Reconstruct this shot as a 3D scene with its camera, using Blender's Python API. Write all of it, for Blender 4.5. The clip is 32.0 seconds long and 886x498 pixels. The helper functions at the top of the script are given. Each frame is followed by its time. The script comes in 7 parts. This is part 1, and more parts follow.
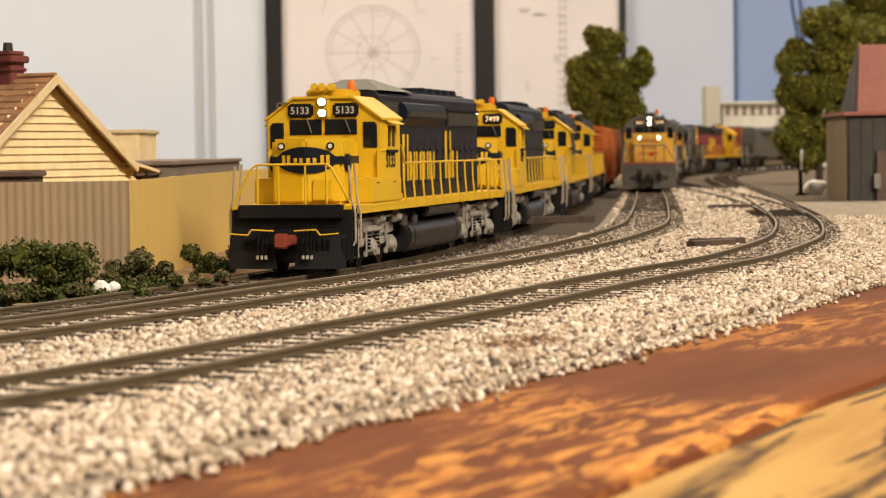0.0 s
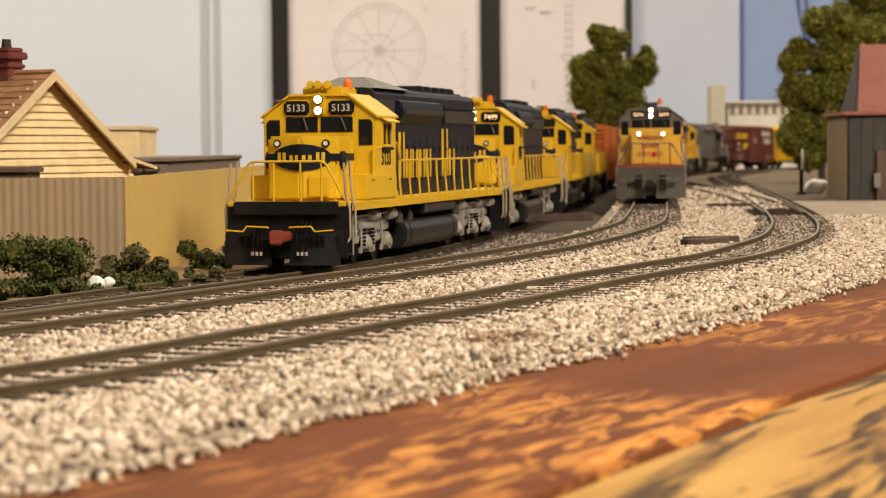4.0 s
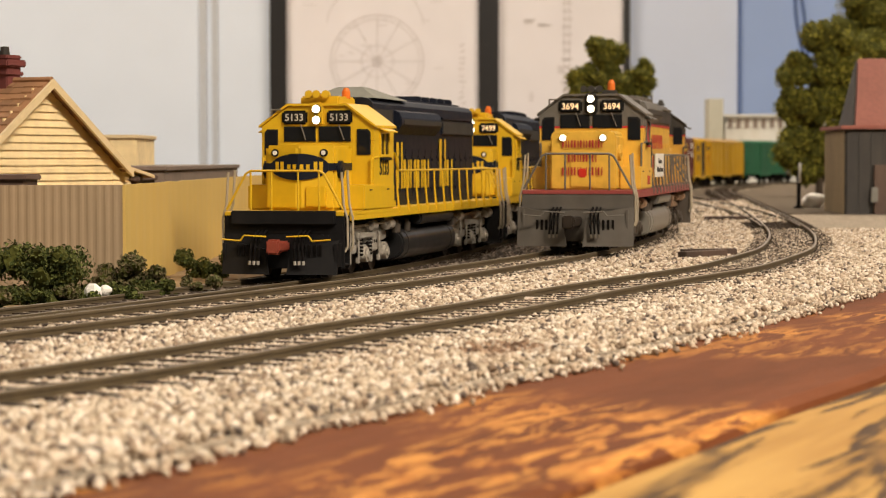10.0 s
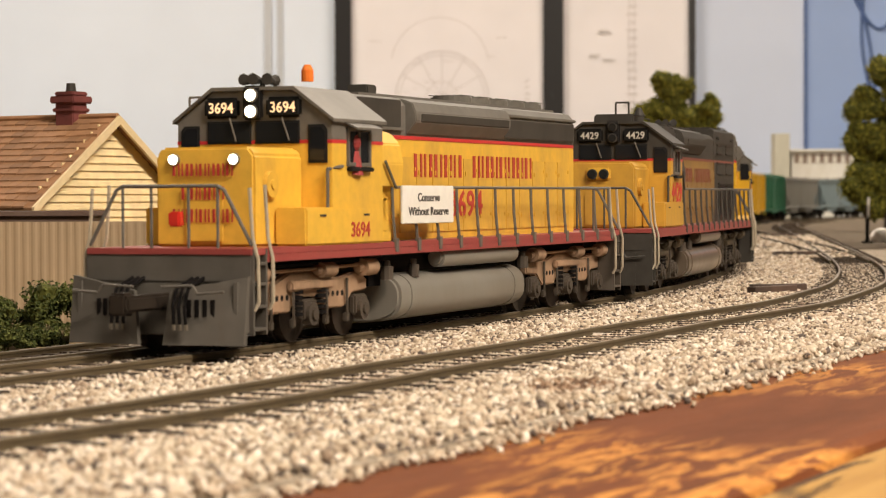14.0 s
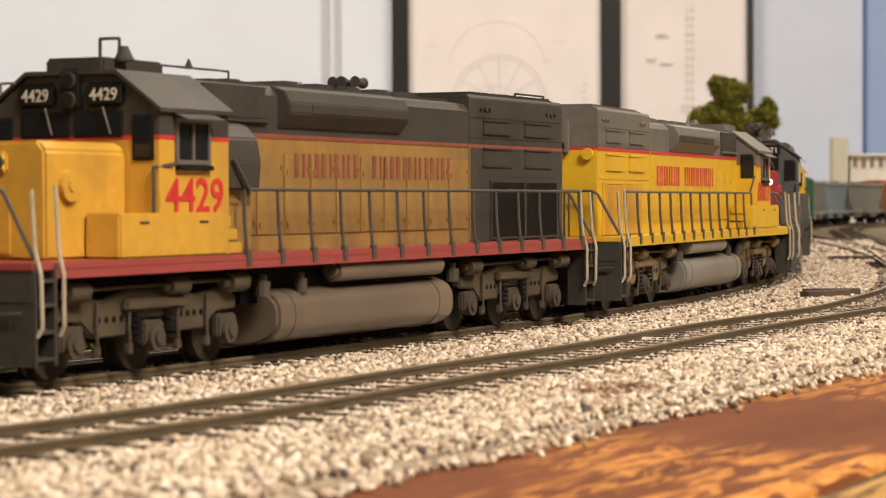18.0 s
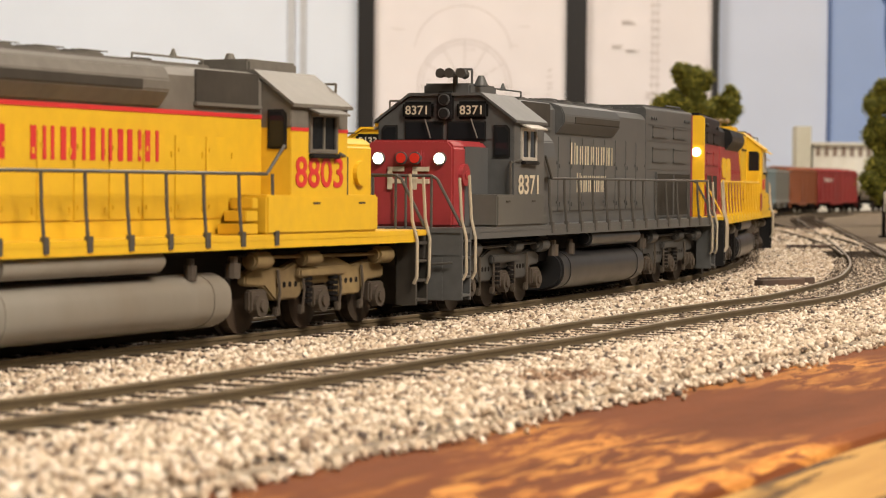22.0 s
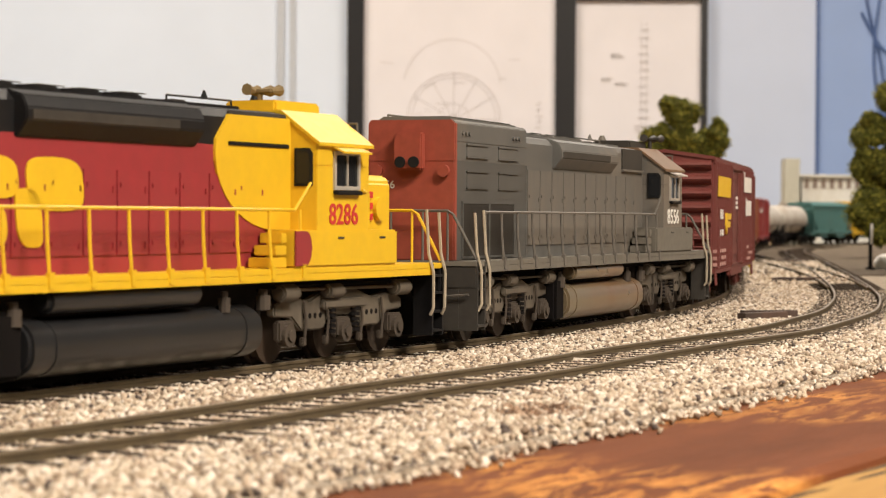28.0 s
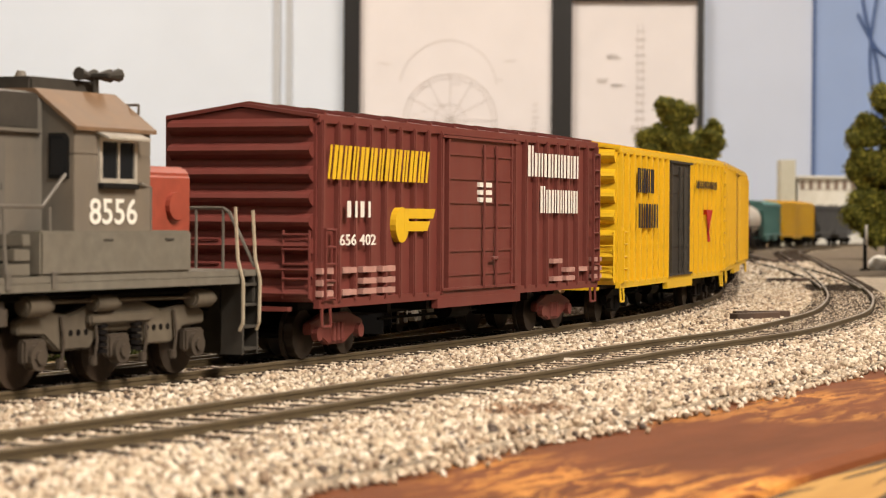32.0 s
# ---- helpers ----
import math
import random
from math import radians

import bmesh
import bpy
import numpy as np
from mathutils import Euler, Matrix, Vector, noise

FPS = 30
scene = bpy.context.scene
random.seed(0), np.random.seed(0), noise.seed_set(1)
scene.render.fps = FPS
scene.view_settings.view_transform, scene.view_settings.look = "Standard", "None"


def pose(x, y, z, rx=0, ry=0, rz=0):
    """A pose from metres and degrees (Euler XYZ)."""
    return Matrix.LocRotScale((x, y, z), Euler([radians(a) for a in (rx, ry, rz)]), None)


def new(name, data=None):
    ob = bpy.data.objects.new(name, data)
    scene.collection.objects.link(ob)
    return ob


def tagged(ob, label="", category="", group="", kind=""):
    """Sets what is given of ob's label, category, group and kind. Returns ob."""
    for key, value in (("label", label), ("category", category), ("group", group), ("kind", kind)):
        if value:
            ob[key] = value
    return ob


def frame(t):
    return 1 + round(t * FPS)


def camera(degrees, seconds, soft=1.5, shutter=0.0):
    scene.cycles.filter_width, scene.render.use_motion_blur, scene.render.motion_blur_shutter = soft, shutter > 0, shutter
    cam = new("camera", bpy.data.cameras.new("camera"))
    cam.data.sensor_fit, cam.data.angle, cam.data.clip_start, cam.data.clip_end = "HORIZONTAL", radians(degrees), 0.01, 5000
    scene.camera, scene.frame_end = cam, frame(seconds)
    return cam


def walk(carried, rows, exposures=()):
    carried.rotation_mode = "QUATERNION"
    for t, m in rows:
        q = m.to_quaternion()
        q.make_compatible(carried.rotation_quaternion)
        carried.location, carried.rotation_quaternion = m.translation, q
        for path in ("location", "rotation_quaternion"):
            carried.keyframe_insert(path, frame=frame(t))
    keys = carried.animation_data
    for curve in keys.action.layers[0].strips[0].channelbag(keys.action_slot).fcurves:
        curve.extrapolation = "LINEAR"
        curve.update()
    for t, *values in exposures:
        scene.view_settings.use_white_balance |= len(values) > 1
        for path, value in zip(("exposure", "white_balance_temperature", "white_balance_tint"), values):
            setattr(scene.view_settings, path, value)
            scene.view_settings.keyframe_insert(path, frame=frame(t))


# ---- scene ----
# ---- camera ----
cam = camera(22.18, 32.0, soft=1.05)
cam.data.dof.use_dof = True
cam.data.dof.focus_distance = 0.58
cam.data.dof.aperture_fstop = 70.0
PATH = [
    (0, -0.00, -0.00, 29.96, 87.480, 0.707, -0.031),
    (0.5, 1.38, -0.07, 29.87, 87.569, 0.748, 0.116),
    (1, 2.21, -2.25, 30.23, 87.607, 0.783, 0.232),
    (1.5, 2.22, -3.32, 29.79, 87.578, 0.768, 0.285),
    (2, 2.78, -3.23, 29.74, 87.547, 0.724, 0.267),
    (2.5, 2.83, -4.14, 30.20, 87.543, 0.689, 0.231),
    (3, 3.09, -3.94, 30.08, 87.514, 0.629, 0.193),
    (3.5, 3.82, -4.18, 29.81, 87.470, 0.582, 0.183),
    (5.5, 3.74, -4.40, 30.20, 87.271, 0.075, 0.041),
    (6, 3.77, -3.03, 29.72, 87.215, 0.057, -0.010),
    (6.5, 4.04, -2.19, 29.81, 87.218, -0.009, -0.016),
    (7, 3.83, -1.84, 29.94, 87.271, 0.015, -0.022),
    (7.5, 3.89, -1.80, 29.16, 87.331, 0.035, -0.068),
    (8, 3.88, -2.14, 29.23, 87.381, -0.013, -0.090),
    (8.5, 3.34, -2.69, 28.96, 87.428, -0.003, -0.095),
    (9, 3.23, -3.31, 30.21, 87.504, -0.054, -0.086),
    (9.5, 3.20, -3.40, 30.16, 87.627, -0.010, -0.012),
    (10, 3.56, -3.56, 29.41, 87.732, 0.068, 0.093),
    (10.5, 3.49, -2.97, 29.13, 87.831, 0.027, 0.193),
    (11, 3.25, -1.79, 29.36, 87.938, 0.034, 0.369),
    (11.5, 2.77, -1.99, 29.96, 88.116, -0.047, 0.510),
    (12, 2.81, -1.32, 29.68, 88.254, -0.073, 0.714),
    (12.5, 3.14, -0.09, 30.03, 88.450, -0.054, 0.946),
    (13, 3.22, -0.49, 29.91, 88.564, 0.034, 1.191),
    (13.5, 2.91, 0.18, 29.31, 88.652, 0.131, 1.475),
    (15.5, 3.57, 1.15, 29.12, 88.618, 0.269, 2.345),
    (16, 3.65, 1.15, 29.13, 88.617, 0.138, 2.497),
    (16.5, 3.97, 1.18, 28.87, 88.674, 0.267, 2.697),
    (17, 4.20, 1.31, 28.99, 88.708, 0.215, 2.917),
    (17.5, 4.53, 1.45, 29.51, 88.753, 0.272, 3.086),
    (18, 5.08, 2.16, 28.97, 88.764, 0.190, 3.208),
    (18.5, 5.51, 2.56, 28.73, 88.742, 0.192, 3.204),
    (19, 5.70, 1.94, 28.78, 88.657, 0.104, 3.082),
    (19.5, 6.07, 1.08, 29.28, 88.599, -0.038, 2.922),
    (20, 5.99, 1.31, 29.49, 88.491, -0.232, 2.802),
    (20.5, 6.57, 1.17, 29.84, 88.467, -0.220, 2.718),
    (21, 7.06, 0.83, 29.41, 88.407, -0.361, 2.662),
    (21.5, 7.52, 0.85, 29.28, 88.387, -0.388, 2.544),
    (22, 7.88, 1.29, 29.37, 88.353, -0.502, 2.334),
    (22.5, 8.44, 0.53, 29.70, 88.359, -0.499, 2.092),
    (23, 8.67, -0.44, 30.74, 88.355, -0.669, 1.931),
    (23.5, 8.54, -0.00, 31.11, 88.426, -0.802, 1.844),
    (24, 8.57, -0.87, 30.94, 88.611, -0.713, 1.838),
    (24.5, 8.71, -0.81, 30.79, 88.790, -0.678, 1.850),
    (25, 8.83, -0.85, 30.86, 88.912, -0.683, 1.845),
    (25.5, 9.03, -0.37, 30.41, 89.000, -0.627, 1.878),
    (27.5, 10.07, -1.05, 30.20, 89.176, -0.318, 2.100),
    (28, 10.15, -0.64, 29.78, 89.188, -0.340, 2.101),
    (28.5, 10.37, 0.38, 30.00, 89.183, -0.339, 2.105),
    (29, 10.26, -0.20, 30.09, 89.184, -0.295, 2.146),
    (29.5, 10.49, 0.03, 29.87, 89.202, -0.114, 2.219),
    (30, 10.56, 0.12, 29.78, 89.179, -0.087, 2.266),
    (30.5, 10.95, -0.40, 29.11, 89.191, -0.105, 2.274),
    (31, 11.05, -0.12, 29.27, 89.207, -0.131, 2.231),
    (31.5, 11.22, -0.77, 29.56, 89.213, -0.164, 2.124),
    (32, 11.56, -0.80, 29.53, 89.219, -0.369, 2.024),
]
EXPOSURES = [(0, -0.06, 6650, 11.5), (3, -0.12, 6700, 11.5), (6, -0.2, 6700, 11.5), (9, -0.18, 6650, 11.5), (12, -0.1, 6550, 11.5), (16, -0.04, 6450, 11.5), (20, -0.02, 6450, 11.5), (25, 0.04, 6200, 11.5), (29, 0.02, 6250, 11.5), (32, 0.02, 6350, 11.5)]
walk(cam, [(t, pose(x / 1000, y / 1000, z / 1000, a, b, c)) for t, x, y, z, a, b, c in PATH], EXPOSURES)

# ---- world and light: a closed room lit by ceiling panels ----
world = bpy.data.worlds.new("room_world")
world.use_nodes = True
world.node_tree.nodes["Background"].inputs[0].default_value = (0.8, 0.85, 1.0, 1)
world.node_tree.nodes["Background"].inputs[1].default_value = 0.03
scene.world = world
scene.view_settings.exposure = 0.0
PANELS = [(1.25, -0.7, 134), (-0.6, -1.2, 15), (-1.2, 2.7, 58), (0.8, 2.5, 46)]
for px, py, power in PANELS:
    lamp_data = bpy.data.lights.new("panel_light", "AREA")
    lamp_data.shape, lamp_data.size, lamp_data.size_y = "RECTANGLE", 1.2, 0.3
    lamp_data.energy, lamp_data.color = power, (1.0, 0.87, 0.7)
    lamp_ob = new("panel_light", lamp_data)
    lamp_ob.matrix_world = pose(px, py, 1.545)


# ---- materials ----
def material(name, color, rough=0.6, metal=0.0, scale=400.0, vary=0.12, dirt=None, dirt_amount=0.3, bump=0.0, emit=0.0, coat=0.0, per_object=0.0, spec=0.5, streak=0.35):
    m = bpy.data.materials.new(name)
    m.use_nodes = True
    nt = m.node_tree
    bsdf = nt.nodes["Principled BSDF"]
    n = lambda kind: nt.nodes.new(kind)
    tc = n("ShaderNodeTexCoord")
    fine = n("ShaderNodeTexNoise")
    fine.inputs["Scale"].default_value = scale
    fine.inputs["Detail"].default_value = 6
    nt.links.new(tc.outputs["Object"], fine.inputs["Vector"])
    hsv = n("ShaderNodeHueSaturation")
    hsv.inputs["Color"].default_value = (*color, 1)
    ramp = n("ShaderNodeMapRange")
    ramp.inputs["From Min"].default_value, ramp.inputs["From Max"].default_value = 0.3, 0.7
    ramp.inputs["To Min"].default_value, ramp.inputs["To Max"].default_value = 1 - vary, 1 + vary
    nt.links.new(fine.outputs["Fac"], ramp.inputs["Value"])
    value = ramp.outputs["Result"]
    if per_object:
        info = n("ShaderNodeObjectInfo")
        m2 = n("ShaderNodeMapRange")
        m2.inputs["To Min"].default_value, m2.inputs["To Max"].default_value = 1 - per_object, 1 + per_object
        nt.links.new(info.outputs["Random"], m2.inputs["Value"])
        mul = n("ShaderNodeMath")
        mul.operation = "MULTIPLY"
        nt.links.new(value, mul.inputs[0])
        nt.links.new(m2.outputs["Result"], mul.inputs[1])
        value = mul.outputs[0]
    nt.links.new(value, hsv.inputs["Value"])
    out = hsv.outputs["Color"]
    if dirt:
        big = n("ShaderNodeTexNoise")
        big.inputs["Scale"].default_value = scale / 7
        big.inputs["Detail"].default_value = 8
        big.inputs["Roughness"].default_value = 0.65
        squash = n("ShaderNodeMapping")
        squash.inputs["Scale"].default_value = (1, 1, streak)
        nt.links.new(tc.outputs["Object"], squash.inputs["Vector"])
        nt.links.new(squash.outputs["Vector"], big.inputs["Vector"])
        mr = n("ShaderNodeMapRange")
        mr.inputs["From Min"].default_value, mr.inputs["From Max"].default_value = 0.45, 0.72
        mr.inputs["To Max"].default_value = dirt_amount
        nt.links.new(big.outputs["Fac"], mr.inputs["Value"])
        mix = n("ShaderNodeMixRGB")
        mix.inputs["Color2"].default_value = (*dirt, 1)
        nt.links.new(mr.outputs["Result"], mix.inputs["Fac"])
        nt.links.new(out, mix.inputs["Color1"])
        out = mix.outputs["Color"]
    nt.links.new(out, bsdf.inputs["Base Color"])
    rr = n("ShaderNodeMapRange")
    rr.inputs["To Min"].default_value, rr.inputs["To Max"].default_value = max(rough - 0.07, 0.03), min(rough + 0.07, 1)
    nt.links.new(fine.outputs["Fac"], rr.inputs["Value"])
    nt.links.new(rr.outputs["Result"], bsdf.inputs["Roughness"])
    bsdf.inputs["Metallic"].default_value = metal
    bsdf.inputs["Specular IOR Level"].default_value = spec
    bsdf.inputs["Coat Weight"].default_value = coat
    if bump:
        bp = n("ShaderNodeBump")
        bp.inputs["Strength"].default_value = 0.5
        bp.inputs["Distance"].default_value = bump
        nt.links.new(fine.outputs["Fac"], bp.inputs["Height"])
        nt.links.new(bp.outputs["Normal"], bsdf.inputs["Normal"])
    if emit:
        bsdf.inputs["Emission Color"].default_value = (*color, 1)
        bsdf.inputs["Emission Strength"].default_value = emit
    return m


def island_material(name, colors, rough=0.85):
    """Each joined piece takes one of several colours."""
    m = bpy.data.materials.new(name)
    m.use_nodes = True
    nt = m.node_tree
    bsdf = nt.nodes["Principled BSDF"]
    geo = nt.nodes.new("ShaderNodeNewGeometry")
    ramp = nt.nodes.new("ShaderNodeValToRGB")
    ramp.color_ramp.interpolation = "CONSTANT"
    for i, (at, c) in enumerate(colors):
        e = ramp.color_ramp.elements[i] if i < 2 else ramp.color_ramp.elements.new(at)
        e.position, e.color = at, (*c, 1)
    nt.links.new(geo.outputs["Random Per Island"], ramp.inputs["Fac"])
    tc = nt.nodes.new("ShaderNodeTexCoord")
    noise_node = nt.nodes.new("ShaderNodeTexNoise")
    noise_node.inputs["Scale"].default_value = 1500
    nt.links.new(tc.outputs["Object"], noise_node.inputs["Vector"])
    mr = nt.nodes.new("ShaderNodeMapRange")
    mr.inputs["To Min"].default_value, mr.inputs["To Max"].default_value = 0.75, 1.2
    nt.links.new(noise_node.outputs["Fac"], mr.inputs["Value"])
    hsv = nt.nodes.new("ShaderNodeHueSaturation")
    nt.links.new(ramp.outputs["Color"], hsv.inputs["Color"])
    nt.links.new(mr.outputs["Result"], hsv.inputs["Value"])
    nt.links.new(hsv.outputs["Color"], bsdf.inputs["Base Color"])
    bsdf.inputs["Roughness"].default_value = rough
    bsdf.inputs["Specular IOR Level"].default_value = 0.15
    return m


def board_coords(nt, stretch):
    tc = nt.nodes.new("ShaderNodeTexCoord")
    mp = nt.nodes.new("ShaderNodeMapping")
    mp.vector_type = "TEXTURE"   # turned to the run of the board first, then stretched
    mp.inputs["Rotation"].default_value = (0, 0, radians(66))
    mp.inputs["Scale"].default_value = [1 / v for v in stretch]
    nt.links.new(tc.outputs["Object"], mp.inputs["Vector"])
    return mp.outputs["Vector"]


def noise_range(nt, vec, scale, lo, hi, detail=8, rough=0.6, to=(0, 1), distort=0.0):
    a = nt.nodes.new("ShaderNodeTexNoise")
    a.inputs["Scale"].default_value, a.inputs["Detail"].default_value = scale, detail
    a.inputs["Roughness"].default_value, a.inputs["Distortion"].default_value = rough, distort
    nt.links.new(vec, a.inputs["Vector"])
    r = nt.nodes.new("ShaderNodeMapRange")
    r.inputs["From Min"].default_value, r.inputs["From Max"].default_value = lo, hi
    r.inputs["To Min"].default_value, r.inputs["To Max"].default_value = to
    nt.links.new(a.outputs["Fac"], r.inputs["Value"])
    return r.outputs["Result"], a.outputs["Fac"]


def mixed(nt, fac, c1, c2):
    m = nt.nodes.new("ShaderNodeMixRGB")
    nt.links.new(fac, m.inputs["Fac"])
    for c, sock in ((c1, m.inputs["Color1"]), (c2, m.inputs["Color2"])):
        if isinstance(c, tuple):
            sock.default_value = (*c, 1)
        else:
            nt.links.new(c, sock)
    return m.outputs["Color"]


def times_(nt, a, b, op="MULTIPLY"):
    m = nt.nodes.new("ShaderNodeMath")
    m.operation = op
    m.use_clamp = True
    nt.links.new(a, m.inputs[0])
    nt.links.new(b, m.inputs[1])
    return m.outputs[0]


def peeling_material(name, paint, wood, dark):
    """Smooth old paint with clusters of small worn streaks down to the wood."""
    m = bpy.data.materials.new(name)
    m.use_nodes = True
    nt = m.node_tree
    bsdf = nt.nodes["Principled BSDF"]
    vec = board_coords(nt, (0.34, 1.7, 1))
    streak, raw = noise_range(nt, vec, 170, 0.49, 0.54, 9, 0.66, distort=0.7)
    area, _ = noise_range(nt, board_coords(nt, (0.5, 1.0, 1)), 17, 0.49, 0.6, 4, 0.55)
    worn = times_(nt, streak, area)
    tone, _ = noise_range(nt, vec, 40, 0.35, 0.65, 6)
    fine, _ = noise_range(nt, vec, 420, 0.35, 0.65, 5)
    p = mixed(nt, tone, tuple(c * 0.78 for c in paint), tuple(c * 1.12 for c in paint))
    w = mixed(nt, fine, dark, wood)
    nt.links.new(mixed(nt, worn, p, w), bsdf.inputs["Base Color"])
    bsdf.inputs["Roughness"].default_value = 0.75
    bsdf.inputs["Specular IOR Level"].default_value = 0.08
    bp = nt.nodes.new("ShaderNodeBump")
    bp.inputs["Strength"].default_value, bp.inputs["Distance"].default_value = 0.6, 0.0005
    nt.links.new(raw, bp.inputs["Height"])
    nt.links.new(bp.outputs["Normal"], bsdf.inputs["Normal"])
    return m


def plank_material(name, pale, deep, dark):
    """Raw pine: broad tone bands and thin irregular dark grain lines along the board."""
    m = bpy.data.materials.new(name)
    m.use_nodes = True
    nt = m.node_tree
    bsdf = nt.nodes["Principled BSDF"]
    tone, _ = noise_range(nt, board_coords(nt, (0.07, 1.0, 1)), 85, 0.36, 0.64, 6)
    _, ridge = noise_range(nt, board_coords(nt, (0.09, 1.0, 1)), 75, 0.4, 0.6, 7, 0.62, distort=0.8)
    d = nt.nodes.new("ShaderNodeMath")
    d.operation = "SUBTRACT"
    d.inputs[1].default_value = 0.5
    nt.links.new(ridge, d.inputs[0])
    d2 = nt.nodes.new("ShaderNodeMath")
    d2.operation = "ABSOLUTE"
    nt.links.new(d.outputs[0], d2.inputs[0])
    line = nt.nodes.new("ShaderNodeMapRange")
    line.inputs["From Min"].default_value, line.inputs["From Max"].default_value = 0.045, 0.015
    nt.links.new(d2.outputs[0], line.inputs["Value"])
    broken, _ = noise_range(nt, board_coords(nt, (0.3, 1.0, 1)), 60, 0.33, 0.5, 4)
    lines = times_(nt, line.outputs["Result"], broken)
    nt.links.new(mixed(nt, lines, mixed(nt, tone, deep, pale), dark), bsdf.inputs["Base Color"])
    bsdf.inputs["Roughness"].default_value = 0.7
    bsdf.inputs["Specular IOR Level"].default_value = 0.15
    bp = nt.nodes.new("ShaderNodeBump")
    bp.inputs["Strength"].default_value, bp.inputs["Distance"].default_value = 0.5, 0.0006
    nt.links.new(lines, bp.inputs["Height"])
    bp.invert = True
    nt.links.new(bp.outputs["Normal"], bsdf.inputs["Normal"])
    return m


